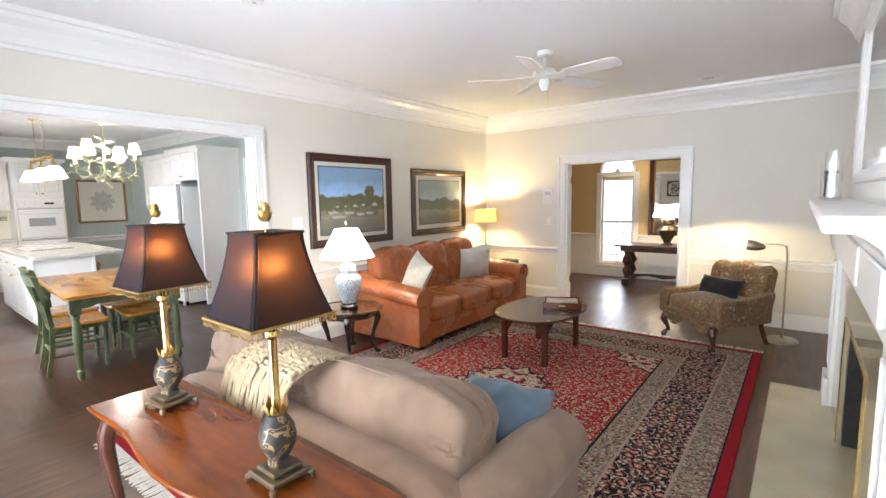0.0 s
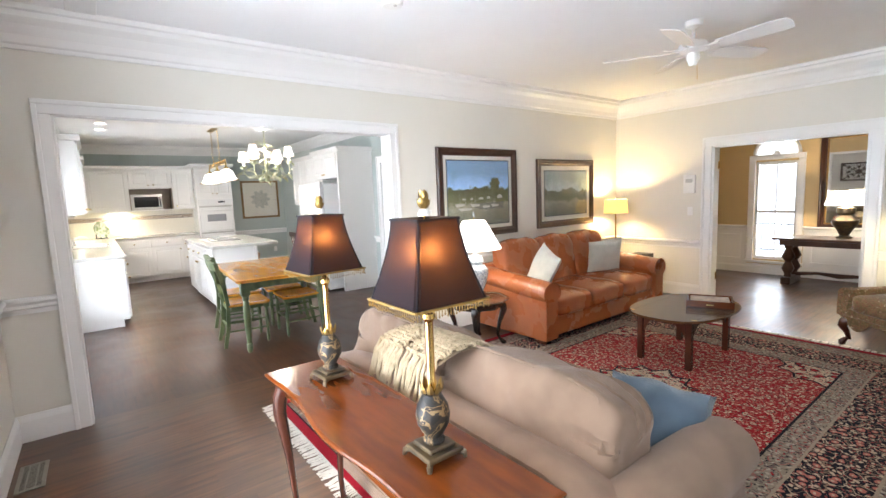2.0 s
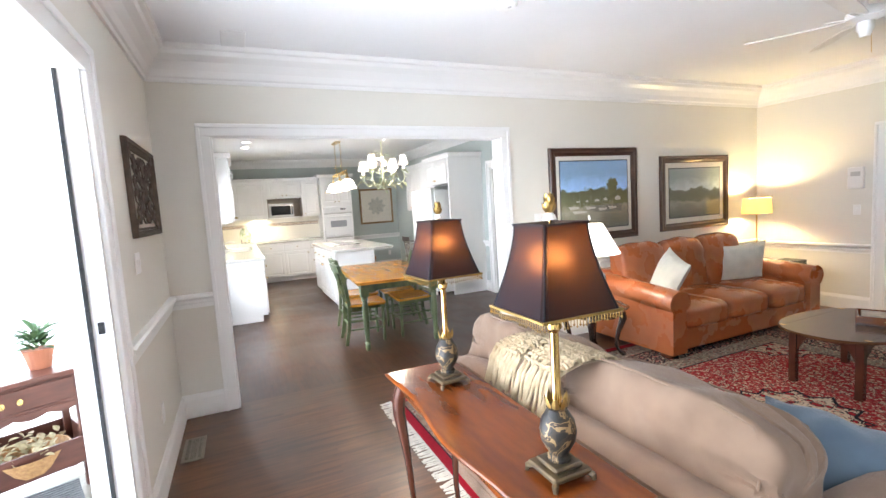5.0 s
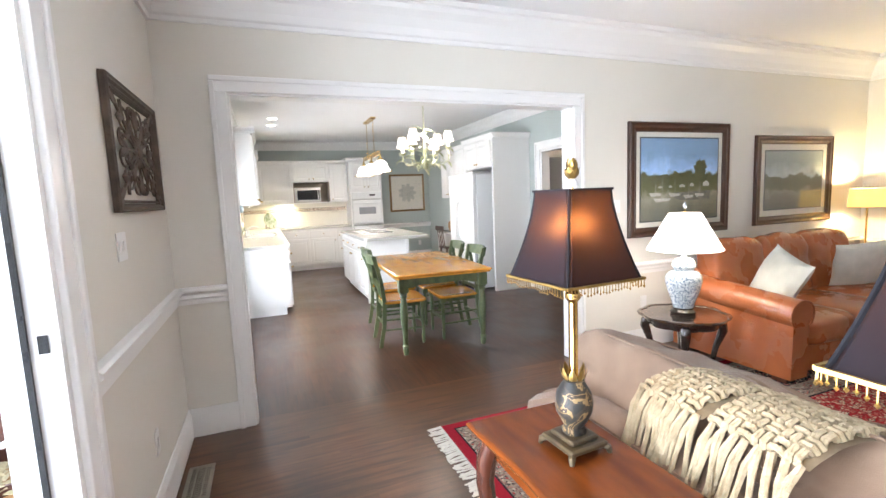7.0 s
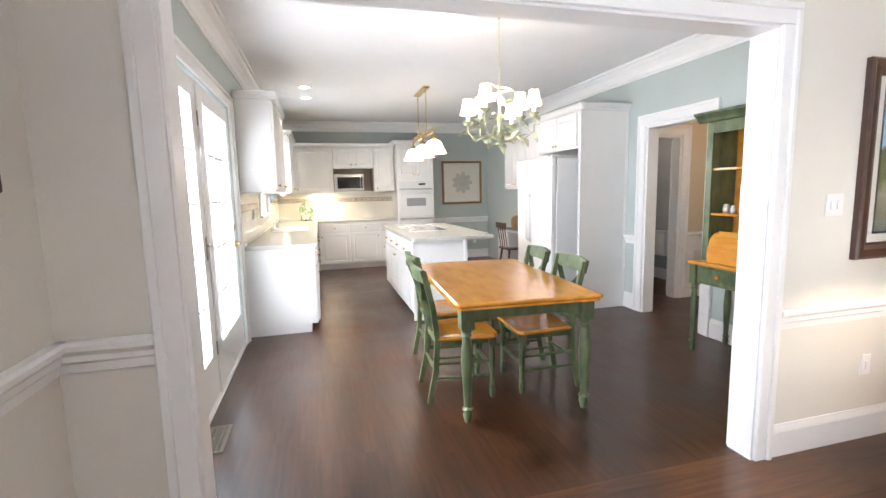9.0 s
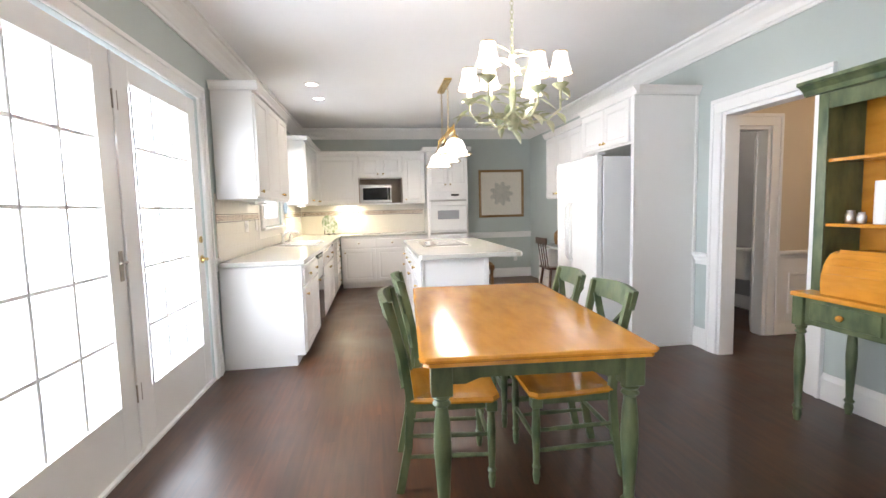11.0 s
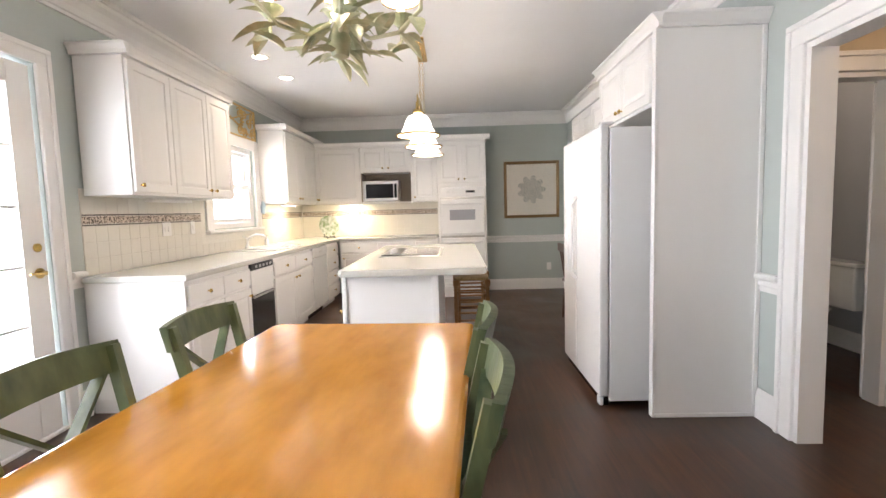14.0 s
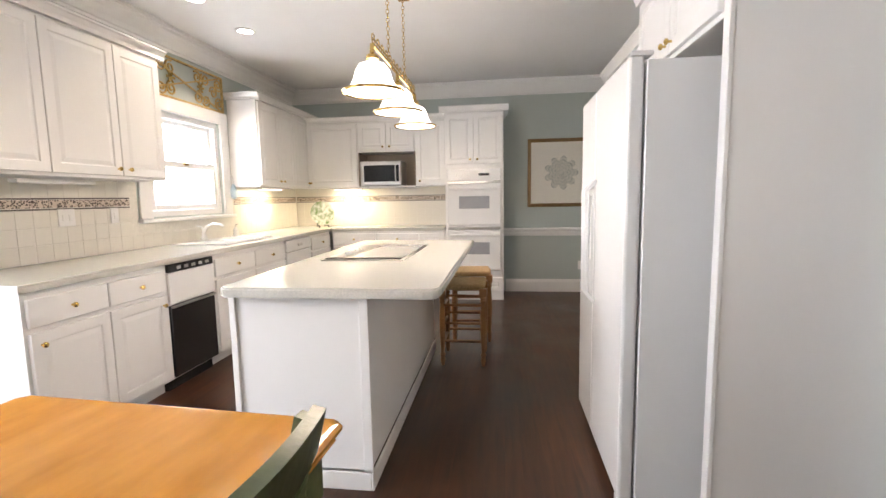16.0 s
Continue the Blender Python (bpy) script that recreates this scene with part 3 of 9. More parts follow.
structure("powder_jamb", B(HX - 0.115, 6.14, 0, HX + 0.003, 6.173, 2.02), M_TRIM, "white painted jamb of the powder room door")
structure("powder_head", B(HX - 0.115, 5.45, 1.99, HX + 0.003, 6.139, 2.023), M_TRIM, "white painted head of the powder room door")
base_run((HX - 0.11, 6.9), (-8.3, 6.9), (0, -1), 0.16)
base_run((HX, 6.17 + CSO), (HX, HN + 1), (1, 0), 0.14)
rail_run((HX, 6.17 + CSO), (HX, HN + 1), (1, 0), 0.83)
wp = structure("wainscot_sheet", B(HX + 0.001, 6.17 + CSO, 0.14, HX + 0.008, HN + 1, 0.74), M_TRIM, "white painted panelled wainscot sheet")
bm = bmesh.new()
for (ya, yb) in ((6.41, 7.1), (7.2, 7.9)):
    for z0, z1, a, b2 in ((0.585, 0.61, ya, yb), (0.20, 0.225, ya, yb), (0.2251, 0.5849, ya, ya + 0.025), (0.2251, 0.5849, yb - 0.025, yb)):
        box(bm, HX + 0.008, a, z0, HX + 0.022, b2, z1, 0.004)
structure("wainscot_panel_moulding", bm, M_TRIM, "white painted picture frame moulding on the wainscot")
pd = thing("door_3", HX - 0.12, 6.13, 0, "open white painted powder room door with a brass lever", "door", rz=-41)
pd["kind"] = "structure"
part("slab", B(-0.56, 0.0, 0.01, -0.001, 0.035, 1.98, 0.003), M_TRIM, pd)
part("door_handle", T([(-0.5, 0.035, 0.93), (-0.5, 0.075, 0.93), (-0.40, 0.085, 0.93)], [0.012, 0.01, 0.008]), M_BRASS, pd)
M_PORC = mat("white_porcelain", (0.82, 0.82, 0.80), 0.12, noise_scale=5, noise_amt=0.03, coat=0.5)
tl = thing("toilet", -7.30, 6.62, 0, "white porcelain toilet in the powder room", "toilet", rz=180)
part("bowl", L([(0.11, 0.0), (0.12, 0.05), (0.10, 0.18), (0.17, 0.34), (0.185, 0.38), (0.16, 0.385)], 0, 0.18, 24), M_PORC, tl, smooth=True)
part("seat", L([(0.19, 0.386), (0.195, 0.40), (0.18, 0.41), (0.12, 0.41)], 0, 0.18, 24), M_PORC, tl, smooth=True)
part("tank", B(-0.22, -0.24, 0.39, 0.22, -0.06, 0.74, 0.02, 2), M_PORC, tl)
part("tank_lid", B(-0.235, -0.25, 0.741, 0.235, -0.05, 0.775, 0.01, 2), M_PORC, tl)
# added fill without a fixture, to brighten the grey powder room walls
lamp("powder_room_light", "POINT", look((-7.1, 6.1, 2.45), (0, 0, 0)), 9, SOFTWARM, 0.12)
lamp("hall_light", "POINT", look((-4.9, 6.7, 2.5), (0, 0, 0)), 18, (1, 0.80, 0.58), 0.15)


# ---- kitchen ----
M_COUNTER = mat("speckled_solid_worktop", (0.62, 0.61, 0.56), 0.16, noise_scale=160, color2=(0.50, 0.50, 0.46), bump=0.0, rvar=0.03)
M_PINE = mat("honey_pine_varnish", (0.68, 0.30, 0.040), 0.13, noise_scale=4, color2=(0.52, 0.21, 0.024), bump=0.03, bump_scale=40, stretch=(1.2, 3.5, 3.5))
M_GREENP = mat("worn_green_paint", (0.040, 0.072, 0.034), 0.34, noise_scale=14, color2=(0.150, 0.175, 0.080), bump=0.12, bump_scale=60, stretch=(1, 1, 0.4))
# the niche's shade is put into this darkened tan
M_CABIN = mat("shadowed_cabinet_interior", (0.28, 0.23, 0.18), 0.6, noise_scale=6, noise_amt=0.1)
M_WHITEAPP = mat("white_enamel", (0.78, 0.78, 0.77), 0.22, noise_scale=6, noise_amt=0.02, bump=0.03, bump_scale=320)
M_TILE = mat("cream_glazed_tile", (0.76, 0.73, 0.66), 0.12, noise_scale=2.5, noise_amt=0.05, bump=0.03, bump_scale=14)
M_GROUT = mat("pale_grout", (0.74, 0.71, 0.64), 0.6, noise_scale=60, noise_amt=0.12)


def tile_deco():
    m = mat("decorated_border_tile", (0.7, 0.66, 0.58), 0.2)
    nt = m.node_tree
    b = nt.nodes["Principled BSDF"]
    geo = nt.nodes.new("ShaderNodeNewGeometry")
    v = nt.nodes.new("ShaderNodeTexVoronoi")
    v.inputs["Scale"].default_value = 75
    nt.links.new(geo.outputs["Position"], v.inputs["Vector"])
    cr = nt.nodes.new("ShaderNodeValToRGB")
    cr.color_ramp.elements[0].position, cr.color_ramp.elements[0].color = 0.36, (0.07, 0.05, 0.045, 1)
    cr.color_ramp.elements[1].position, cr.color_ramp.elements[1].color = 0.55, (0.62, 0.52, 0.44, 1)
    nt.links.new(v.outputs["Distance"], cr.inputs[0])
    nt.links.new(cr.outputs[0], b.inputs["Base Color"])
    return m


M_DECO = tile_deco()


def panel_bm(w, h, t=0.02, frame_w=0.055, flat=False):
    """A raised-panel door leaf in the xz plane, from (0,0) to (w,h), its face at y = 0 and body to y = -t... face outward +y."""
    bm = bmesh.new()
    f = min(frame_w, w * 0.28, h * 0.3)
    if flat or h < 0.17:
        return box(bm, 0, 0, 0, w, t, h, 0.004)
    loops = [(0, 0.0), (0.0, t - 0.003), (0.003, t), (f, t), (f + 0.006, t - 0.007), (f + 0.012, t - 0.007), (f + 0.035, t - 0.002)]
    rings = []
    for ins, y in loops:
        rings.append([bm.verts.new(c) for c in ((ins, y, ins), (w - ins, y, ins), (w - ins, y, h - ins), (ins, y, h - ins))])
    for a, b in zip(rings, rings[1:]):
        for i in range(4):
            bm.faces.new((a[i], a[(i + 1) % 4], b[(i + 1) % 4], b[i]))
    bm.faces.new(rings[0])
    bm.faces.new(rings[-1])
    return bm


def knob_bm(x, y, z, r=0.014):
    return L([(0.006, y), (0.005, y + 0.012), (r, y + 0.018), (r * 0.95, y + 0.026), (r * 0.4, y + 0.031)], x, z, 12, ax="y")


def fronts(cab, x0, z0, w, h, depth, kind="door", knob=None, flat=False):
    """A door or drawer front on a cabinet whose front face lies at y = depth."""
    p = part(kind, panel_bm(w, h, flat=flat), M_CAB, cab)
    p.location = (x0, depth + 0.0008, z0)
    if knob:
        kb = part("knob", knob_bm(0, 0, 0), M_BRASS, p, "round polished brass knob")
        kb.location = (knob[0], 0.021, knob[1])
    return p


def base_cab(x, y, w, d, label, cols, rz=0.0, group="kitchen base cabinets", toe=0.09, knobs=True, h=0.872):
    """Base cabinet, back on y = 0, front at y = d, from x = 0 to w. cols: list of (width share, kind)."""
    c = thing("base_cabinet", x, y, 0, label, "kitchen cabinet", group, rz)
    part("body", B(0, 0, toe, w, d, h, 0.002), M_CAB, c)
    part("plinth", B(0.002, 0.0, 0, w - 0.002, d - 0.07, toe - 0.001), M_CAB, c)
    xx = 0.012
    tot = w - 0.024
    for i, (share, kind) in enumerate(cols):
        cw = tot * share
        g = 0.004
        if kind in ("dd", "ddl"):
            fronts(c, xx + g, 0.70, cw - 2 * g, 0.14, d, "drawer", (cw / 2 - g, 0.07) if knobs else None)
            kx = (cw - 2 * g - 0.045) if kind == "dd" else 0.045
            fronts(c, xx + g, toe + 0.025, cw - 2 * g, 0.56, d, "door", (kx, 0.50) if knobs else None)
        elif kind == "dr":
            for z0, hh in ((0.70, 0.14), (0.51, 0.17), (0.32, 0.17), (0.115, 0.185)):
                fronts(c, xx + g, z0, cw - 2 * g, hh, d, "drawer", (cw / 2 - g, hh / 2), flat=True)
        elif kind == "door":
            fronts(c, xx + g, toe + 0.025, cw - 2 * g, 0.725, d, "door", (cw - 0.05, 0.6) if knobs else None)
        xx += cw
    return c


LD = 0.665
yb = KY0 + 0.013
base_cab(-7.235, yb, 0.915, LD, "white raised-panel base cabinet with two drawers and brass knobs", [(0.5, "ddl"), (0.5, "dd")])
# trash compactor
tc = thing("trash_compactor", -7.725, yb, 0, "white and black trash compactor built in under the counter", "kitchen appliance")
part("body", B(0.004, 0, 0.085, 0.478, LD - 0.01, 0.872, 0.002), M_CAB, tc)
part("control_panel", B(0.008, LD - 0.009, 0.815, 0.474, LD + 0.018, 0.868, 0.003), M_BLACK, tc, "black control strip")
for i in range(5):
    part("button", B(0.06 + i * 0.075, LD + 0.0181, 0.83, 0.10 + i * 0.075, LD + 0.021, 0.852, 0.001), M_STEEL, tc)
part("upper_panel", B(0.008, LD - 0.009, 0.60, 0.474, LD + 0.014, 0.812, 0.004), M_WHITEAPP, tc)
part("front_panel", B(0.008, LD - 0.009, 0.10, 0.474, LD + 0.014, 0.592, 0.004), mat("black_gloss_panel", (0.012, 0.012, 0.013), 0.12, noise_scale=10, noise_amt=0.2, coat=0.5), tc, "gloss black lower front")
part("pull_strip", B(0.008, LD + 0.0141, 0.575, 0.474, LD + 0.03, 0.592, 0.003), M_STEEL, tc)
part("plinth", B(0.004, 0, 0, 0.478, LD - 0.05, 0.084), M_BLACK, tc)
base_cab(-8.90, yb, 1.17, LD, "white raised-panel base cabinet under the kitchen sink", [(0.5, "dd"), (0.5, "ddl")])
dw = thing("dishwasher", -9.52, yb, 0, "white built-in dishwasher with a control panel", "dishwasher")
part("body", B(0.004, 0, 0.085, 0.606, LD - 0.01, 0.872, 0.002), M_CAB, dw)
part("door", B(0.008, LD - 0.009, 0.11, 0.602, LD + 0.02, 0.74, 0.006), M_WHITEAPP, dw)
part("control_panel", B(0.008, LD - 0.009, 0.745, 0.602, LD + 0.026, 0.868, 0.006), M_WHITEAPP, dw)
part("latch", B(0.25, LD + 0.0261, 0.79, 0.36, LD + 0.036, 0.82, 0.004), M_STEEL, dw)
part("plinth", B(0.004, 0, 0, 0.606, LD - 0.07, 0.084), M_BLACK, dw)
base_cab(-10.14, yb, 0.61, LD, "white base cabinet with a stack of four drawers", [(1, "dr")])
# back run
BX = -10.17
bw0 = KY0 + 0.013 + LD
cc = base_cab(KX0 + 0.012, 3.30, 3.30 - bw0 - 0.035, 0.515, "white raised-panel base cabinet along the back wall", [(0.22, "door"), (0.39, "ddl"), (0.39, "dd")], rz=-90)


def sheet_counter(name, pts, z0, z1, label, mat_=None):
    bm = bmesh.new()
    f = bm.faces.new([bm.verts.new((x, y, z0)) for x, y in pts])
    r = bmesh.ops.extrude_face_region(bm, geom=[f])
    for v in r["geom"]:
        if isinstance(v, bmesh.types.BMVert):
            v.co.z = z1
    bmesh.ops.bevel(bm, geom=[e for e in bm.edges if abs(e.verts[0].co.z - e.verts[1].co.z) < 1e-5], offset=0.008, segments=2, affect="EDGES")
    t = thing(name, 0, 0, 0, label, "worktop")
    part("slab", bm, mat_ or M_COUNTER, t)
    return t


ct = sheet_counter("worktop", [(-6.295, yb), (-6.295, yb + LD + 0.03), (KX0 + 0.56, yb + LD + 0.03), (KX0 + 0.56, 3.295), (KX0 + 0.012, 3.295), (KX0 + 0.012, yb)], 0.874, 0.914, "pale speckled solid worktop running round the corner")
sk = thing("sink", -8.47, 1.47, 0.9145, "white enamelled drop-in kitchen sink", "sink")
bm = bmesh.new()
for (xa, xb, ya, yb2) in ((-0.40, 0.40, -0.26, -0.22), (-0.40, 0.40, 0.20, 0.24), (-0.40, -0.36, -0.2199, 0.1999), (0.36, 0.40, -0.2199, 0.1999), (-0.015, 0.015, -0.2199, 0.1999)):
    box(bm, xa, ya, 0, xb, yb2, 0.012, 0.004)
part("rim", bm, M_PORC, sk)
# flat sheet, its greyer enamel stands for the shade inside the bowl
part("basin", B(-0.359, -0.219, 0.0005, 0.359, 0.199, 0.002), mat("sink_enamel_shade", (0.55, 0.55, 0.54), 0.2, noise_scale=4, noise_amt=0.05), sk)
fc = thing("faucet", -8.47, 1.235, 0.9265, "white kitchen faucet with a swivel spout", "faucet")
part("base", L([(0.03, 0), (0.028, 0.02), (0.016, 0.04), (0.015, 0.09), (0.010, 0.10)], seg=16), M_PORC, fc, smooth=True)
part("spout", T([(0, 0, 0.07), (0, 0.03, 0.12), (0, 0.10, 0.15), (0, 0.18, 0.14), (0, 0.20, 0.12)], [0.013, 0.013, 0.012, 0.012, 0.011], 10), M_PORC, fc, smooth=True)
part("lever", T([(0, 0, 0.10), (0.03, -0.01, 0.125), (0.09, -0.01, 0.135)], [0.009, 0.008, 0.006]), M_PORC, fc, smooth=True)
sp = thing("soap_dispenser", -8.98, 1.24, 0.9145, "small white soap dispenser beside the sink", "soap dispenser")
part("bottle", L([(0.026, 0), (0.028, 0.01), (0.026, 0.07), (0.012, 0.085), (0.010, 0.10)], seg=14), M_PORC, sp, smooth=True)
part("pump", T([(0, 0, 0.10), (0, 0, 0.125), (0, 0.03, 0.125)], 0.005), M_STEEL, sp)

# backsplash
def back_tiles():
    T_ = 0.1075
    s = thing("backsplash", 0, 0, 0, "cream glazed square wall tiles with a decorated border", "tiles")
    s["kind"] = "structure"
    part("grout_bed", B(KX0 + 0.0101, KY0 + 0.0005, 0.914, -9.125, KY0 + 0.006, 1.49), M_GROUT, s)
    part("grout_bed", B(-9.1249, KY0 + 0.0005, 0.914, -7.8351, KY0 + 0.006, 1.11), M_GROUT, s)
    part("grout_bed", B(-7.835, KY0 + 0.0005, 0.914, -6.36, KY0 + 0.006, 1.49), M_GROUT, s)
    part("grout_bed", B(KX0 + 0.0005, KY0 + 0.0005, 0.914, KX0 + 0.006, 3.31, 1.49), M_GROUT, s)
    w = T_ - 0.0025
    bmt = B(0, 0, 0, w, 0.0055, w, 0.0012)
    me = finish("tile", bmt, M_TILE)
    med = finish("border_tile", B(0, 0, 0, w, 0.007, 0.050, 0.0012), M_DECO)
    mer = finish("border_strip", B(0, 0, 0, w, 0.0085, 0.010, 0.002), mat("grey_border_strip", (0.16, 0.14, 0.13), 0.25, noise_scale=20, noise_amt=0.2))
    rows = [(0.918 + T_ * j, "t") for j in range(3)] + [(1.243, "s"), (1.257, "d"), (1.311, "s")] + [(1.326, "t")]
    for wallk in (0, 1):
        n = 41 if wallk == 0 else 20
        for i in range(n):
            for z, k in rows:
                if wallk == 0:
                    x = -6.36 - (i + 1) * T_
                    if -9.13 < x + w and x < -7.84 and z > 1.01:
                        continue
                    if x < KX0 + 0.01:
                        continue
                    m = pose(x, KY0 + 0.0022, z)
                else:
                    y = KY0 + 0.012 + (i + 1) * T_
                    if y > 3.31:
                        continue
                    m = pose(KX0 + 0.0022, y, z, 0, 0, -90)
                d = me if k == "t" else med if k == "d" else mer
                o = new(d.name, d)
                o.matrix_world = m
                o.parent = s
    return s


back_tiles()


def upper_cab(x, y, w, d, z0, z1, label, n, rz=0.0, crown=True, knob_at="in", widths=None, end=None):
    c = thing("wall_cabinet", x, y, z0, label, "kitchen cabinet", "kitchen wall cabinets", rz)
    h = z1 - z0
    part("body", B(0, 0, 0, w, d, h, 0.002), M_CAB, c)
    ws = widths or [1 / n] * n
    xx = 0.01
    for i, sh in enumerate(ws):
        cw = (w - 0.02) * sh
        left = i % 2 == 0
        fronts(c, xx + 0.003, 0.02, cw - 0.006, h - 0.04, d, "door", ((cw - 0.05) if left else 0.04, 0.045))
        xx += cw
    if crown:
        prof = [(0, h + 0.001), (0.026, h + 0.001), (0.028, h + 0.025), (0.045, h + 0.05), (0.055, h + 0.058), (0.055, h + 0.068), (0, h + 0.068)]
        bm = bmesh.new()
        moulding(bm, prof, (-0.05, d), (w + 0.0, d), (0, 1))
        box(bm, 0.001, 0.0, h + 0.001, w - 0.001, d - 0.001, h + 0.066)
        if end:
            moulding(bm, prof, (w, 0), (w, d + 0.054), (1, 0)) if end == "hi" else moulding(bm, prof, (0, 0), (0, d + 0.054), (-1, 0))
        part("cornice", bm, M_CAB, c)
    return c


yu = KY0 + 0.0135
upper_cab(-7.75, yu, 1.36, 0.325, 1.44, 2.33, "white raised-panel wall cabinet with brass knobs", 3, widths=[0.30, 0.37, 0.33], end="hi")
upper_cab(KX0 + 0.012, yu, -9.13 - KX0 - 0.012, 0.325, 1.43, 2.33, "white raised-panel wall cabinet beside the sink window", 4, widths=[0.22, 0.25, 0.25, 0.28], end="hi")
# back wall uppers, rz=-90: local x runs towards -y
UD = 0.33
y1 = yu + 0.327
upper_cab(KX0 + 0.012, 2.155, 2.155 - y1 - 0.001, UD, 1.43, 2.26, "white raised-panel wall cabinet in the corner", 1, rz=-90)
upper_cab(KX0 + 0.012, 2.905, 0.748, UD, 1.875, 2.26, "short white wall cabinet over the microwave niche", 2, rz=-90)
upper_cab(KX0 + 0.012, 3.30, 0.393, UD, 1.43, 2.26, "narrow white raised-panel wall cabinet", 1, rz=-90)
# microwave niche
nb = thing("microwave_shelf", KX0 + 0.012, 2.905, 1.42, "open cabinet niche that holds the microwave", "kitchen cabinet", rz=-90)
part("shelf", B(0, 0, 0, 0.748, UD + 0.02, 0.022, 0.003), M_CAB, nb)
part("side", B(0, 0, 0.0225, 0.016, UD + 0.018, 0.453), M_CABIN, nb)
part("side", B(0.732, 0, 0.0225, 0.748, UD + 0.018, 0.453), M_CABIN, nb)
part("back_panel", B(0.0165, 0, 0.0225, 0.7315, 0.01, 0.453), M_CABIN, nb)
mw = thing("microwave", KX0 + 0.012, 2.865, 1.4427, "stainless steel microwave with a dark glass door", "microwave", rz=-90)
part("case", B(0.15, 0.012, 0.006, 0.695, UD - 0.01, 0.32, 0.004), M_STEEL, mw)
part("door", B(0.155, UD - 0.0095, 0.012, 0.66, UD + 0.016, 0.314, 0.004), M_STEEL, mw)
part("door_window", B(0.175, UD + 0.0161, 0.055, 0.64, UD + 0.019, 0.265, 0.002), mat("black_oven_glass", (0.006, 0.006, 0.007), 0.2, spec=0.25, noise_scale=10, noise_amt=0.2), mw, "dark glass window with control strip")
part("handle", T([(0.215, UD + 0.019, 0.06), (0.215, UD + 0.045, 0.07), (0.215, UD + 0.045, 0.25), (0.215, UD + 0.019, 0.26)], 0.008), M_STEEL, mw)
for ux in (0.18, 0.65):
    part("foot", B(ux, 0.05, 0, ux + 0.03, 0.08, 0.0055), M_BLACK, mw)

# oven column
OD = 0.555
oc = thing("oven_cabinet", KX0 + 0.003, 4.02, 0, "tall white cabinet that holds the double wall oven", "kitchen cabinet", rz=-90)
OW = 0.71
part("body", B(0, 0, 0.09, OW, OD, 2.29, 0.002), M_CAB, oc)
part("plinth", B(0.002, 0, 0, OW - 0.002, OD - 0.02, 0.089), M_CAB, oc)
fronts(oc, 0.012, 1.68, OW / 2 - 0.016, 0.59, OD, "door", (OW / 2 - 0.055, 0.05))
fronts(oc, OW / 2 + 0.004, 1.68, OW / 2 - 0.016, 0.59, OD, "door", (0.04, 0.05))
fronts(oc, 0.012, 0.115, OW - 0.024, 0.17, OD, "drawer", (OW / 2, 0.085))
prof = [(0, 2.291), (0.026, 2.291), (0.028, 2.315), (0.05, 2.345), (0.06, 2.352), (0.06, 2.365), (0, 2.365)]
bm = bmesh.new()
moulding(bm, prof, (-0.06, OD), (OW + 0.06, OD), (0, 1))
moulding(bm, prof, (0, 0), (0, OD), (-1, 0))
moulding(bm, prof, (OW, 0), (OW, OD), (1, 0))
box(bm, 0.001, 0, 2.2915, OW - 0.001, OD - 0.001, 2.364)
part("cornice", bm, M_CAB, oc)
M_OVGLASS = mat("grey_oven_glass", (0.32, 0.33, 0.35), 0.10, noise_scale=8, noise_amt=0.1, coat=0.4)
ov = thing("double_oven", KX0 + 0.003, 4.02, 0.32, "white built-in double wall oven", "oven", rz=-90)
part("face_frame", B(0.03, OD + 0.001, 0, OW - 0.03, OD + 0.012, 1.30, 0.003), M_WHITEAPP, ov)
part("control_panel", B(0.035, OD + 0.0121, 1.16, OW - 0.035, OD + 0.028, 1.295, 0.004), M_WHITEAPP, ov)
part("clock_display", B(0.17, OD + 0.0281, 1.215, 0.30, OD + 0.030, 1.245, 0.001), M_BLACK, ov)
for k in range(3):
    part("knob", L([(0.014, OD + 0.0281), (0.012, OD + 0.044)], 0.42 + 0.07 * k, 1.23, 14, ax="y"), M_WHITEAPP, ov)
for z0, z1 in ((0.62, 1.12), (0.06, 0.56)):
    dr = part("door", B(0.035, OD + 0.0121, z0, OW - 0.035, OD + 0.04, z1, 0.006), M_WHITEAPP, ov)
    part("window", B(0.17, OD + 0.0401, z0 + 0.20, OW - 0.17, OD + 0.042, z0 + 0.35, 0.002), M_OVGLASS, dr, "grey glass oven window")
    part("handle", box(box(box(bmesh.new(), 0.06, OD + 0.06, z1 - 0.075, OW - 0.06, OD + 0.08, z1 - 0.045, 0.006), 0.07, OD + 0.0405, z1 - 0.07, 0.09, OD + 0.0595, z1 - 0.05), OW - 0.09, OD + 0.0405, z1 - 0.07, OW - 0.07, OD + 0.0595, z1 - 0.05), M_WHITEAPP, dr)
    part("vent_strip", B(0.035, OD + 0.0121, z1 + 0.004, OW - 0.035, OD + 0.034, z1 + 0.034, 0.003), M_STEEL, ov, "dark grey vent strip")

# island
isl = thing("kitchen_island", -8.26, 2.81, 0, "white painted kitchen island cabinet", "kitchen island")
part("body", B(0, 0, 0.09, 1.90, 0.615, 0.872, 0.003), M_CAB, isl)
part("plinth", B(0.06, 0.06, 0, 1.86, 0.57, 0.089), M_CAB, isl)
part("base_moulding", box(bmesh.new(), 1.9005, 0.0, 0.0, 1.912, 0.615, 0.085, 0.004), M_CAB, isl)
part("base_moulding", box(bmesh.new(), 0.0, 0.6155, 0.0, 1.912, 0.627, 0.085, 0.004), M_CAB, isl)
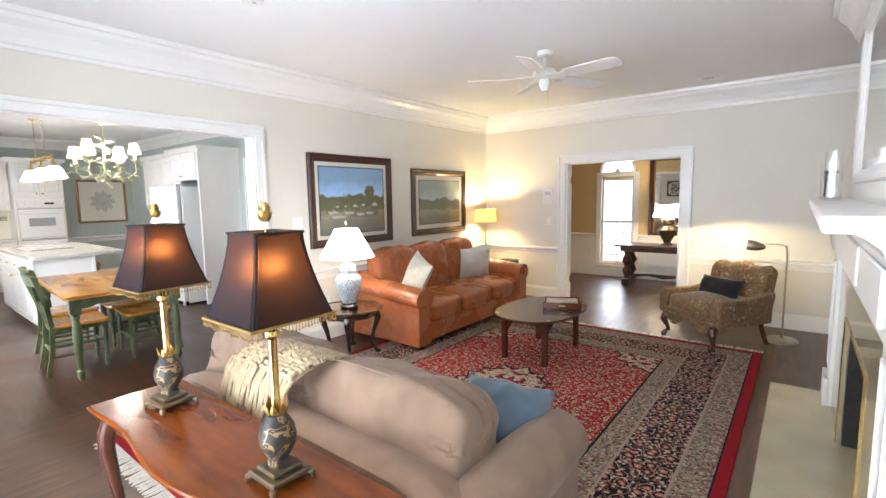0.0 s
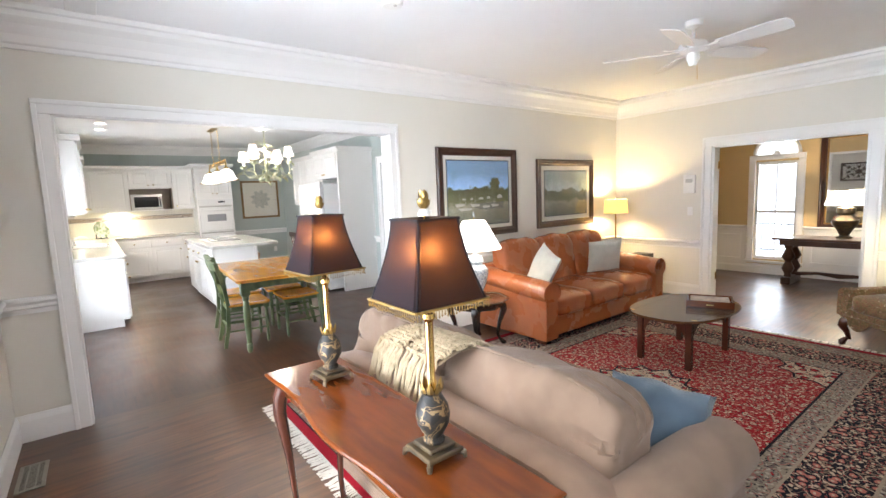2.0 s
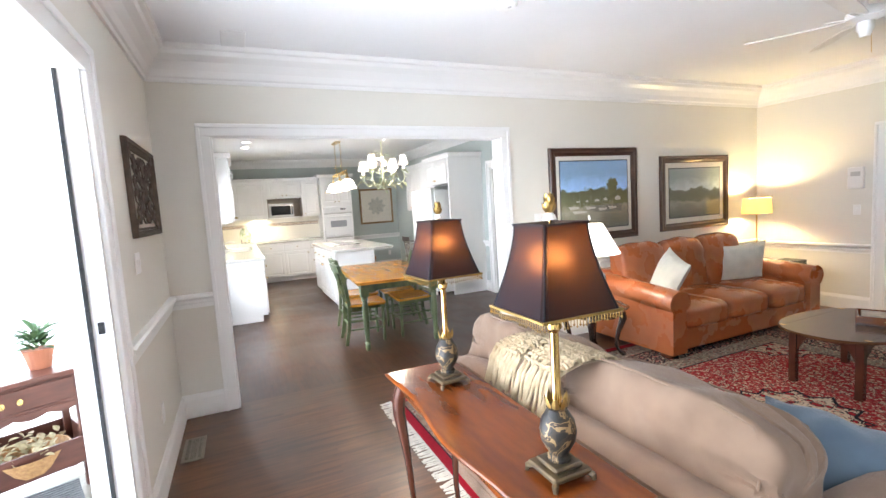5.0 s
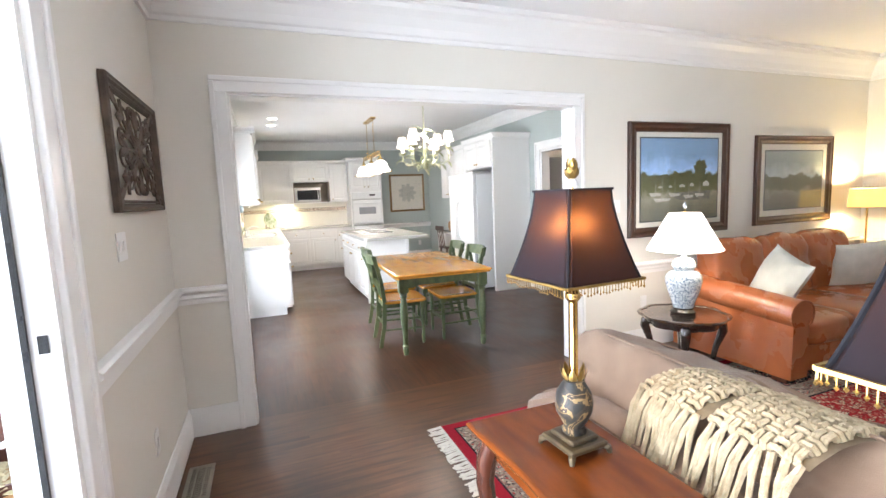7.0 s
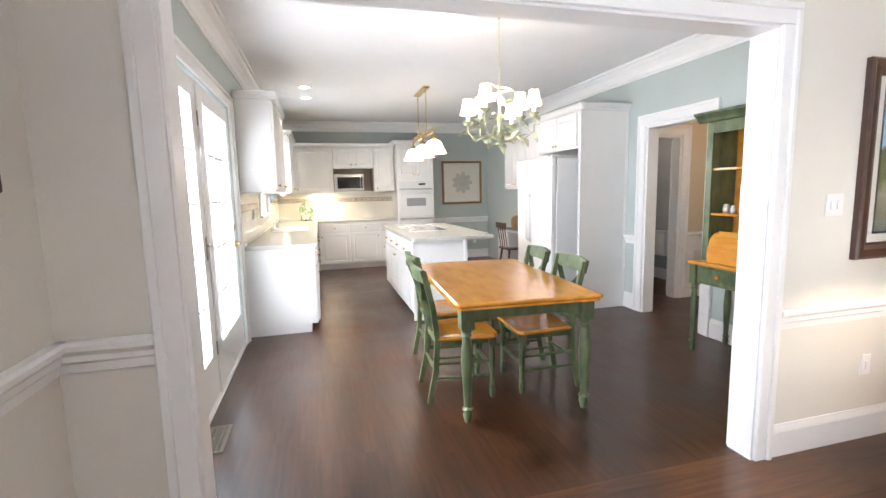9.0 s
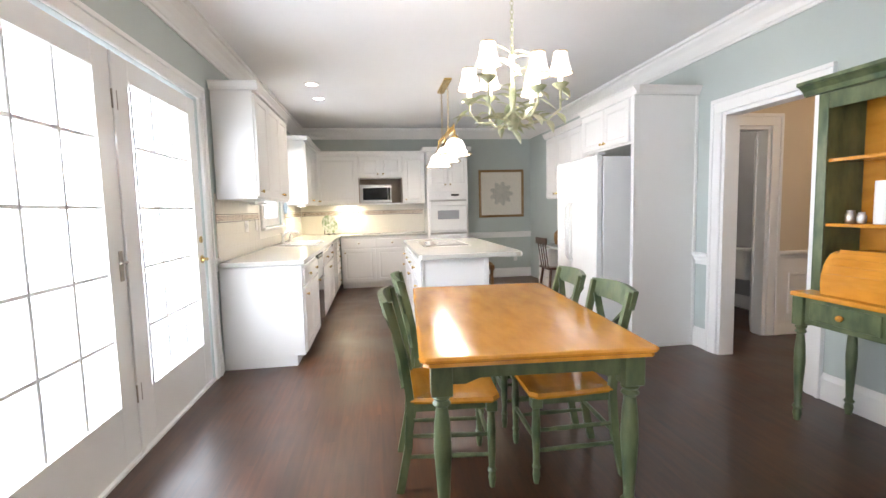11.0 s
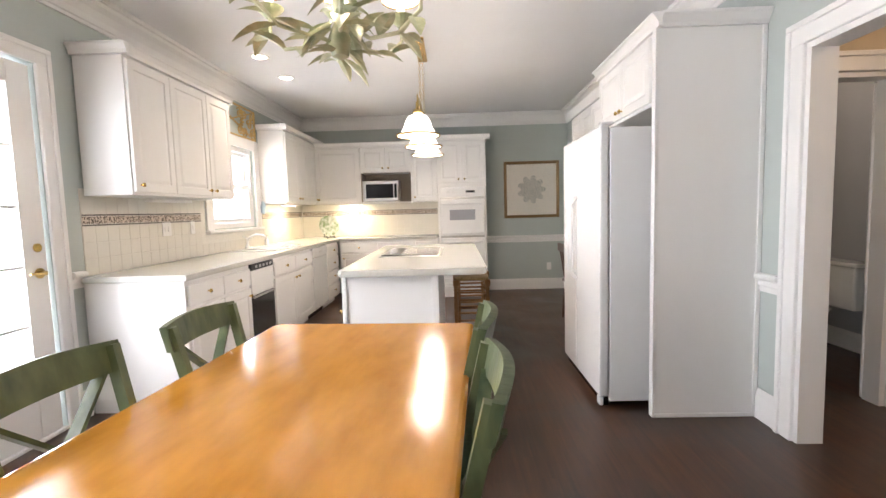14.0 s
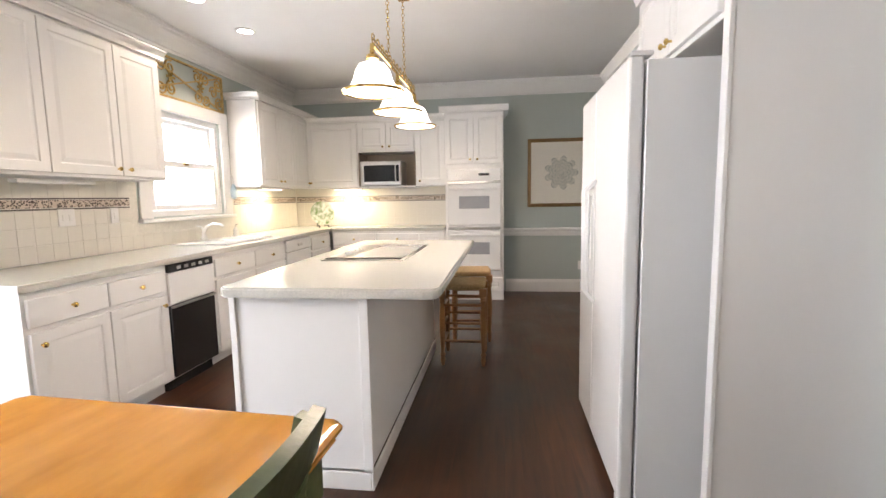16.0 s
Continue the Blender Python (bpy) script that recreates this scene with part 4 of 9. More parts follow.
part("corner_trim", box(bmesh.new(), 1.9005, 0.0, 0.086, 1.912, 0.03, 0.871, 0.003), M_CAB, isl)
part("corner_trim", box(bmesh.new(), 1.9005, 0.585, 0.086, 1.912, 0.627, 0.871, 0.003), M_CAB, isl)
for i in range(4):
    p = part("door", panel_bm(0.44, 0.56), M_CAB, isl)
    p.matrix_basis = pose(0.455 + i * 0.46, -0.0008, 0.12, 0, 0, 180)
    k = part("knob", knob_bm(0, 0, 0), M_BRASS, p, "round polished brass knob")
    k.location = (0.04 if i % 2 else 0.40, 0.021, 0.50)
    p = part("drawer", panel_bm(0.44, 0.14), M_CAB, isl)
    p.matrix_basis = pose(0.455 + i * 0.46, -0.0008, 0.70, 0, 0, 180)
    k = part("knob", knob_bm(0, 0, 0), M_BRASS, p, "round polished brass knob")
    k.location = (0.22, 0.021, 0.07)
c = 0.07
sheet_counter("island_worktop", [(-8.42, 2.785), (-6.32, 2.795), (-6.29, 2.825), (-6.29, 3.75 - c), (-6.29 - c * 0.12, 3.75 - c * 0.4), (-6.29 - c * 0.4, 3.75 - c * 0.12), (-6.29 - c, 3.75), (-8.42, 3.76)], 0.874, 0.918, "pale speckled island worktop with rounded corners")
ck = thing("cooktop", -7.98, 2.93, 0.9185, "stainless steel electric cooktop with white knobs", "cooktop")
part("plate", B(0, 0, 0, 0.88, 0.50, 0.006, 0.002), M_STEEL, ck)
part("glass_field", B(0.02, 0.16, 0.0061, 0.80, 0.48, 0.009, 0.001), mat("grey_cooktop_glass", (0.42, 0.42, 0.42), 0.1, noise_scale=10, noise_amt=0.1), ck)
part("trim_strip", B(0.815, 0.02, 0.0061, 0.865, 0.48, 0.013, 0.002), M_BLACK, ck)
for i in range(4):
    part("knob", L([(0.022, 0.0061), (0.02, 0.018), (0.014, 0.026)], 0.36 + i * 0.085, 0.075, 14), M_PORC, ck)

# refrigerator
fr = thing("refrigerator", -7.24, 4.45, 0, "white side-by-side refrigerator with a water dispenser", "refrigerator")
part("case", B(0, 0.065, 0.03, 0.93, 0.82, 1.76, 0.004), M_WHITEAPP, fr)
dr = part("freezer_door", B(0.0, 0, 0.06, 0.365, 0.058, 1.775, 0.012, 2), M_WHITEAPP, fr)
part("dispenser", B(0.10, -0.006, 0.95, 0.30, 0.03, 1.28, 0.004), M_PORC, dr)
part("handle", T([(0.335, 0.0, 0.75), (0.335, -0.04, 0.80), (0.335, -0.045, 1.30), (0.335, 0.0, 1.35)], 0.012), M_WHITEAPP, dr, smooth=True)
dr = part("fridge_door", B(0.372, 0, 0.06, 0.93, 0.058, 1.775, 0.012, 2), M_WHITEAPP, fr)
part("handle", T([(0.40, 0.0, 0.75), (0.40, -0.04, 0.80), (0.40, -0.045, 1.30), (0.40, 0.0, 1.35)], 0.012), M_WHITEAPP, dr, smooth=True)
part("toe_grille", B(0.02, 0.03, 0.0, 0.91, 0.064, 0.055), M_BLACK, fr)
part("hinge_cover", B(0.86, 0.01, 1.777, 0.92, 0.09, 1.795, 0.004), M_WHITEAPP, fr)
part("foot", B(0.86, 0.005, 0.0, 0.92, 0.03, 0.055, 0.004), M_WHITEAPP, fr)
fp = thing("fridge_side_panel", -6.175, 4.725, 0, "tall white painted panel beside the refrigerator", "kitchen cabinet")
part("panel", B(0, 0, 0.0, 0.032, KY1 - 4.725 - 0.002, 2.27, 0.002), M_CAB, fp)
part("face_stile", B(-0.008, -0.016, 0.0, 0.037, -0.0005, 2.27, 0.002), M_CAB, fp)
part("base_strip", B(0.0325, 0.0, 0.0, 0.042, KY1 - 4.725 - 0.002, 0.025, 0.003), M_CAB, fp)
part("wall_strip", B(0.0325, KY1 - 4.725 - 0.03, 0.026, 0.042, KY1 - 4.725 - 0.002, 2.27, 0.003), M_CAB, fp)
fcb = thing("wall_cabinet", -7.22, KY1 - 0.003, 1.86, "white two-door cabinet over the refrigerator", "kitchen cabinet", "kitchen wall cabinets", rz=180)
fdp = KY1 - 4.735
fcb.matrix_world = pose(-6.185, KY1 - 0.003, 1.86, 0, 0, 180)
part("body", B(0, 0, 0, 1.03, fdp, 0.41, 0.002), M_CAB, fcb)
fronts(fcb, 0.05, 0.02, 0.45, 0.37, fdp, "door", (0.42, 0.04))
fronts(fcb, 0.51, 0.02, 0.45, 0.37, fdp, "door", (0.03, 0.04))
prof = [(0, 0.411), (0.02, 0.411), (0.022, 0.43), (0.045, 0.465), (0.055, 0.472), (0.055, 0.485), (0, 0.485)]
bm = bmesh.new()
moulding(bm, prof, (-0.08, fdp), (1.03, fdp), (0, 1))
moulding(bm, prof, (-0.0425 + 0.0, 0.0), (-0.0425, fdp + 0.001), (-1, 0))
part("cornice", bm, M_CAB, fcb)

# desk nook beyond the refrigerator
uc3 = thing("wall_cabinet", -7.225, KY1 - 0.003, 1.42, "tall white wall cabinet over the desk", "kitchen cabinet", "kitchen wall cabinets", rz=180)
part("body", B(0, 0, 0, 1.55, 0.40, 0.86, 0.002), M_CAB, uc3)
for i in range(4):
    fronts(uc3, 0.012 + i * 0.384, 0.02, 0.374, 0.82, 0.40, "door", (0.33 if i % 2 == 0 else 0.04, 0.05))
bm = bmesh.new()
moulding(bm, [(0, 0.861), (0.02, 0.861), (0.045, 0.91), (0.055, 0.93), (0, 0.93)], (0, 0.40), (1.60, 0.40), (0, 1))
part("cornice", bm, M_CAB, uc3)
bc = thing("base_cabinet", -8.52, KY1 - 0.003, 0, "white drawer cabinet at the end of the desk", "kitchen cabinet", "kitchen base cabinets", rz=180)
part("body", B(0, 0, 0.08, 0.42, 0.46, 0.72, 0.002), M_CAB, bc)
part("plinth", B(0.002, 0, 0, 0.418, 0.40, 0.079), M_CAB, bc)
for z0 in (0.10, 0.31, 0.52):
    fronts(bc, 0.01, z0, 0.40, 0.19, 0.46, "drawer", (0.20, 0.09), flat=True)
dt = thing("desk_worktop", -8.95, 4.85, 0.722, "pale worktop of the kitchen desk", "worktop")
part("slab", B(0, 0, 0, 1.72, KY1 - 4.853, 0.035, 0.006), M_COUNTER, dt)
M_DARKWOOD = mat("dark_walnut_wood", (0.045, 0.018, 0.010), 0.28, noise_scale=7, color2=(0.085, 0.034, 0.018), bump=0.06, bump_scale=50, stretch=(1, 1, 0.2), coat=0.3)
wc = thing("desk_chair", -8.55, 4.98, 0, "small dark wooden spindle-back chair at the desk", "chair")
part("seat", B(-0.2, -0.2, 0.43, 0.2, 0.2, 0.46, 0.012, 2), M_DARKWOOD, wc)
for sx, sy in ((-1, -1), (1, -1), (-1, 1), (1, 1)):
    part("leg", T([(sx * 0.15, sy * 0.15, 0.43), (sx * 0.175, sy * 0.175, 0.22), (sx * 0.19, sy * 0.19, 0)], [0.018, 0.02, 0.013]), M_DARKWOOD, wc)
for i in range(4):
    part("spindle", T([(-0.13 + i * 0.087, -0.18, 0.46), (-0.14 + i * 0.093, -0.23, 0.80)], 0.009), M_DARKWOOD, wc)
part("crest_rail", bar(bmesh.new(), (-0.2, -0.235, 0.83), (0.2, -0.235, 0.83), 0.022, 0.09), M_DARKWOOD, wc)
bx = thing("basket", -8.70, 5.10, 0.7572, "tan woven basket on the kitchen desk", "basket")
M_WICKER = mat("tan_wicker", (0.42, 0.24, 0.10), 0.7, noise_scale=50, color2=(0.25, 0.13, 0.05), bump=0.5, bump_scale=90)
part("body", L([(0.08, 0), (0.10, 0.08), (0.095, 0.16), (0.085, 0.165), (0.075, 0.02)], seg=20), M_WICKER, bx)
part("lid", L([(0.09, 0.166), (0.06, 0.20), (0.015, 0.215)], seg=20), M_WICKER, bx)

# framed print on the back wall
M_FRAMEGOLD = mat("bronze_gilt_frame", (0.28, 0.17, 0.07), 0.4, 0.5, noise_scale=30, noise_amt=0.3)


def flower_print():
    m = mat("shell_flower_print", (0.76, 0.72, 0.64), 0.7)
    nt = m.node_tree
    b = nt.nodes["Principled BSDF"]
    tc = nt.nodes.new("ShaderNodeTexCoord")
    sep = nt.nodes.new("ShaderNodeSeparateXYZ")
    nt.links.new(tc.outputs["Object"], sep.inputs[0])

    def mth(op, a, b2=None):
        n = nt.nodes.new("ShaderNodeMath")
        n.operation = op
        for i, v in enumerate((a, b2)):
            if v is None:
                continue
            if isinstance(v, (int, float)):
                n.inputs[i].default_value = v
            else:
                nt.links.new(v, n.inputs[i])
        return n.outputs[0]
    y, z = sep.outputs[0], sep.outputs[2]
    r = mth("SQRT", mth("ADD", mth("MULTIPLY", y, y), mth("MULTIPLY", z, z)))
    a = mth("ARCTAN2", z, y)
    pet = mth("ABSOLUTE", mth("SINE", mth("MULTIPLY", a, 4.5)))
    edge = mth("ADD", mth("MULTIPLY", pet, 0.07), 0.15)
    ins = mth("LESS_THAN", r, edge)
    rings = mth("ADD", mth("MULTIPLY", mth("SINE", mth("MULTIPLY", mth("SUBTRACT", r, mth("MULTIPLY", pet, 0.03)), 150)), 0.5), 0.5)
    n = nt.nodes.new("ShaderNodeTexNoise")
    n.inputs["Scale"].default_value = 30
    nt.links.new(tc.outputs["Object"], n.inputs["Vector"])
    f = mth("MULTIPLY", ins, mth("MULTIPLY", mth("ADD", mth("MULTIPLY", rings, 0.5), 0.4), mth("ADD", n.outputs["Fac"], 0.2)))
    mx = nt.nodes.new("ShaderNodeMix")
    mx.data_type = "RGBA"
    mx.inputs[6].default_value = (0.74, 0.70, 0.62, 1)
    mx.inputs[7].default_value = (0.22, 0.25, 0.22, 1)
    nt.links.new(f, mx.inputs[0])
    nt.links.new(mx.outputs[2], b.inputs["Base Color"])
    return m


def frame_bm(w, h, fw, d=0.03, steps=3):
    """A mitred picture frame in the xz plane centred on 0, its face towards +y."""
    bm = bmesh.new()
    prof = [(0, 0), (0, d * 0.75), (fw * 0.12, d), (fw * 0.35, d * 0.8), (fw * 0.6, d * 0.9), (fw * 0.85, d * 0.55), (fw, d * 0.5), (fw, 0)]
    rings = []
    for ins, y in prof:
        rings.append([bm.verts.new((sx * (w / 2 - ins), y, sz * (h / 2 - ins))) for sx, sz in ((-1, -1), (1, -1), (1, 1), (-1, 1))])
    n = len(rings)
    for i in range(n):
        a, b = rings[i], rings[(i + 1) % n]
        for k in range(4):
            bm.faces.new((a[k], a[(k + 1) % 4], b[(k + 1) % 4], b[k]))
    return bm


pk = thing("framed_print", KX0 + 0.002, 4.765, 1.575, "framed print of a grey shell flower on cream paper", "picture", rz=-90)
part("frame", frame_bm(0.86, 0.88, 0.045), M_FRAMEGOLD, pk)
part("print", B(-0.39, 0.001, -0.40, 0.39, 0.010, 0.40), flower_print(), pk)
o = part("glass", B(-0.388, 0.0105, -0.398, 0.388, 0.0125, 0.398), M_GLASS, pk)

# iron panel over the sink window
M_IRON = mat("gilded_iron", (0.68, 0.46, 0.17), 0.5, 0.0, noise_scale=40, noise_amt=0.4)
ip = thing("iron_scroll_panel", -8.50, KY0 + 0.003, 2.36, "gilded wrought iron scroll panel over the sink window", "wall decoration")
bm = bmesh.new()
W2, H2 = 0.56, 0.17
bar(bm, (-W2, 0.012, H2), (W2, 0.012, H2), 0.02, 0.014)
bar(bm, (-W2, 0.012, -H2), (W2, 0.012, -H2), 0.02, 0.014)
bar(bm, (-W2, 0.012, -H2), (-W2, 0.012, H2), 0.02, 0.014, up=(1, 0, 0))
bar(bm, (W2, 0.012, -H2), (W2, 0.012, H2), 0.02, 0.014, up=(1, 0, 0))
part("frame", bm, M_IRON, ip)
part("cross_bar", bar(bar(bmesh.new(), (-W2, 0.012, -H2), (W2, 0.012, H2), 0.01, 0.014), (-W2, 0.02, H2), (W2, 0.02, -H2), 0.01, 0.014), M_IRON, ip)


def spiral(cx, cz, r, turns, start, sgn=1, y=0.012, n=16):
    return [(cx + sgn * r * (1 - 0.8 * i / n) * math.cos(start + turns * 2 * math.pi * i / n), y, cz + r * (1 - 0.8 * i / n) * math.sin(start + turns * 2 * math.pi * i / n)) for i in range(n + 1)]


for k, (cx, cz, sg) in enumerate(((-0.42, 0.0, 1), (0.42, 0.0, -1), (-0.18, 0.09, 1), (0.18, 0.09, -1), (-0.18, -0.09, 1), (0.18, -0.09, -1), (-0.30, 0.10, -1), (0.30, -0.10, 1), (0.30, 0.10, 1), (-0.30, -0.10, -1), (-0.50, 0.09, 1), (0.50, 0.09, -1), (-0.5, -0.09, 1), (0.5, -0.09, -1))):
    part("scroll", tube(bmesh.new(), spiral(cx, cz, 0.062, 1.5, 0.4 * k, sg), 0.0085, 6), M_IRON, ip)
for cx in (-0.2, 0.2):
    bm = bmesh.new()
    for i in range(6):
        a = i * math.pi / 3
        bar(bm, (cx, 0.024, 0), (cx + 0.05 * math.cos(a), 0.03, 0.05 * math.sin(a)), 0.02, 0.006, up=(0, 1, 0))
    part("rosette", bm, M_BRASS, ip)

# plate on a stand, towel bottle by the window
M_CHINA = mat("flowered_china", (0.74, 0.75, 0.70), 0.12, noise_scale=20, color2=(0.16, 0.24, 0.10), coat=0.5)
pl = thing("display_plate", -10.36, 1.62, 0.9145, "round flowered china plate on a small brass stand", "plate", rz=-52)
pp = part("plate", L([(0.02, 0.0), (0.10, 0.004), (0.155, 0.022), (0.158, 0.026), (0.10, 0.010), (0.02, 0.006)], seg=32), M_CHINA, pl, smooth=True)
pp.matrix_basis = pose(0, 0.02, 0.185, -78, 0, 0)
part("stand", tube(tube(bmesh.new(), [(-0.06, 0.10, 0.0), (-0.06, 0.08, 0.03), (-0.05, -0.05, 0.01), (-0.04, -0.06, 0.10)], 0.008, 6), [(0.06, 0.10, 0.0), (0.06, 0.08, 0.03), (0.05, -0.05, 0.01), (0.04, -0.06, 0.10)], 0.008, 6), M_BLACK, pl)
tw = thing("hanging_ornament", -9.10, KY0 + 0.03, 1.30, "pale blue glass ornament hung beside the window", "ornament")
part("body", L([(0.01, 0), (0.03, 0.02), (0.035, 0.09), (0.015, 0.15), (0.008, 0.16)], 0, 0.02, 14), mat("pale_blue_ceramic", (0.42, 0.55, 0.65), 0.3, noise_scale=10, noise_amt=0.15), tw, smooth=True)
part("hook", T([(0, 0.02, 0.16), (0, 0.02, 0.24), (0, -0.03, 0.25)], 0.003), M_STEEL, tw)


def under_light(x, y, w, rz):
    u = thing("undercabinet_light", x, y, 1.427, "slim white light fitting under the wall cabinet", "cabinet light", rz=rz)
    part("housing", B(-w / 2, -0.03, -0.022, w / 2, 0.03, -0.001, 0.003), M_TRIM, u)
    part("lens", B(-w / 2 + 0.02, -0.02, -0.0245, w / 2 - 0.02, 0.02, -0.0221), M_CANLIGHT, u, "glowing lens")
    return u


under_light(-9.65, 1.30, 0.5, 0)
under_light(-10.52, 1.95, 0.4, 90)
u_ = under_light(-7.0, 1.32, 0.5, 0)
u_.children[1].data.materials[0] = M_TRIM
lamp("undercab_lamp", "AREA", look((-9.65, 1.30, 1.39), (-9.65, 1.28, 0.9)), 7, (1, 0.86, 0.55), 0.4, 0.05)
lamp("undercab_lamp", "AREA", look((-10.50, 1.95, 1.39), (-10.53, 1.95, 0.9)), 7, (1, 0.86, 0.55), 0.4, 0.05)

# pendant over the island
pn = thing("island_pendant", -7.75, 3.28, CEIL, "brass island pendant with three white glass shades", "pendant light")
M_MILK = mat("lit_milk_glass", (0.9, 0.88, 0.84), 0.3, emit=3.2, emitcol=(1, 0.95, 0.88))
part("canopy", B(-0.30, -0.045, -0.03, 0.30, 0.045, -0.001, 0.012, 2), M_BRASS, pn)


def chain(pts_top, pts_bot, r=0.010, link=0.034):
    bm = bmesh.new()
    a, b = Vector(pts_top), Vector(pts_bot)
    n = max(2, int((b - a).length / (link * 0.75)))
    for i in range(n):
        c = a.lerp(b, (i + 0.5) / n)
        ring = []
        for k in range(9):
            t = 2 * math.pi * k / 8
            off = Vector((math.cos(t) * r, 0, math.sin(t) * link / 2)) if i % 2 else Vector((0, math.cos(t) * r, math.sin(t) * link / 2))
            ring.append(c + off)
        tube(bm, ring, 0.0022, 4, caps=False)
    return bm


BZ = 2.14 - CEIL
part("chain", chain((-0.24, 0, -0.03), (-0.24, 0, BZ + 0.02)), M_BRASS, pn)
part("chain", chain((0.24, 0, -0.03), (0.24, 0, BZ + 0.02)), M_BRASS, pn)
bm = bmesh.new()
tube(bm, [(-0.62, 0, BZ), (0.62, 0, BZ)], 0.011, 8)
tube(bm, [(-0.62, 0, BZ + 0.035), (0.62, 0, BZ + 0.035)], 0.006, 6)
for i in range(13):
    xx = -0.6 + i * 0.1
    tube(bm, [(xx + 0.03 * math.sin(t), 0, BZ + 0.035 + 0.03 * math.cos(t)) for t in [2 * math.pi * k / 8 for k in range(9)]], 0.004, 5, caps=False)
part("scroll_bar", bm, M_BRASS, pn)
for sx in (-0.60, 0.0, 0.60):
    cx = sx * 1.05
    part("shade_holder", L([(0.012, BZ), (0.014, BZ - 0.05), (0.035, BZ - 0.065), (0.036, BZ - 0.085)], cx, 0, 16), M_BRASS, pn)
    part("shade", L([(0.04, BZ - 0.10), (0.075, BZ - 0.115), (0.098, BZ - 0.15), (0.112, BZ - 0.20), (0.135, BZ - 0.24), (0.168, BZ - 0.262), (0.163, BZ - 0.264), (0.128, BZ - 0.235), (0.10, BZ - 0.18), (0.07, BZ - 0.125)], cx, 0, 28, caps=False), M_MILK, pn, "glowing white glass bell shade", smooth=True)
    part("shade_ring", tube(bmesh.new(), [(cx + 0.170 * math.cos(t), 0.170 * math.sin(t), BZ - 0.262) for t in [2 * math.pi * k / 24 for k in range(25)]], 0.009, 6, caps=False), M_BRASS, pn)
    part("bulb", L([(0.012, BZ - 0.10), (0.03, BZ - 0.15), (0.028, BZ - 0.18), (0.01, BZ - 0.20)], cx, 0, 12), M_CANLIGHT, pn, "glowing bulb")
    lamp("pendant_lamp", "POINT", look((-7.75 + cx, 3.28, CEIL + BZ - 0.28), (0, 0, 0)), 13, SOFTWARM, 0.07)

# chandelier
CX, CY = -4.86, 3.22
ch = thing("chandelier", CX, CY, CEIL, "green leafy tole chandelier with six small white shades", "chandelier")
M_TOLE = mat("green_tole_paint", (0.30, 0.36, 0.20), 0.4, noise_scale=20, color2=(0.62, 0.60, 0.42), bump=0.1)
M_TOLE2 = mat("cream_tole_paint", (0.62, 0.60, 0.42), 0.4, noise_scale=20, color2=(0.45, 0.48, 0.30))
M_GILTD = mat("dull_gold_braid", (0.30, 0.24, 0.12), 0.6, noise_scale=40, noise_amt=0.3)
M_SHADE = mat("lit_white_fabric", (0.9, 0.88, 0.84), 0.8, emit=1.6, emitcol=(1, 0.95, 0.9))
part("canopy", L([(0.06, -0.001), (0.058, -0.02), (0.03, -0.04), (0.01, -0.05)], seg=24), M_TOLE2, ch)
part("chain", chain((0, 0, -0.05), (0, 0, 2.19 - CEIL), 0.009, 0.03), M_TOLE2, ch)
b0 = 1.74 - CEIL
part("stem", L([(0.004, b0 + 0.46), (0.012, b0 + 0.40), (0.009, b0 + 0.28), (0.022, b0 + 0.20), (0.012, b0 + 0.12), (0.035, b0 + 0.06), (0.025, b0 + 0.01), (0.004, b0)], seg=14), M_TOLE, ch, smooth=True)


def leaf(bm, p, d, up, ln, wd, curl=0.25):
    p, d, up = Vector(p), Vector(d).normalized(), Vector(up).normalized()
    s = d.cross(up)
    s = s.normalized() if s.length > 1e-3 else Vector((1, 0, 0))
    up = s.cross(d)
    rows = []
    n = 5
    for i in range(n + 1):
        t = i / n
        c = p + d * ln * t - up * curl * ln * t * t
        w = wd * math.sin(math.pi * min(1, t * 0.92 + 0.06)) * (1 - 0.25 * t)
        rows.append((bm.verts.new(c + s * w / 2 + up * w * 0.18), bm.verts.new(c), bm.verts.new(c - s * w / 2 + up * w * 0.18)))
    for a, b in zip(rows, rows[1:]):
        bm.faces.new((a[0], a[1], b[1], b[0]))
        bm.faces.new((a[1], a[2], b[2], b[1]))


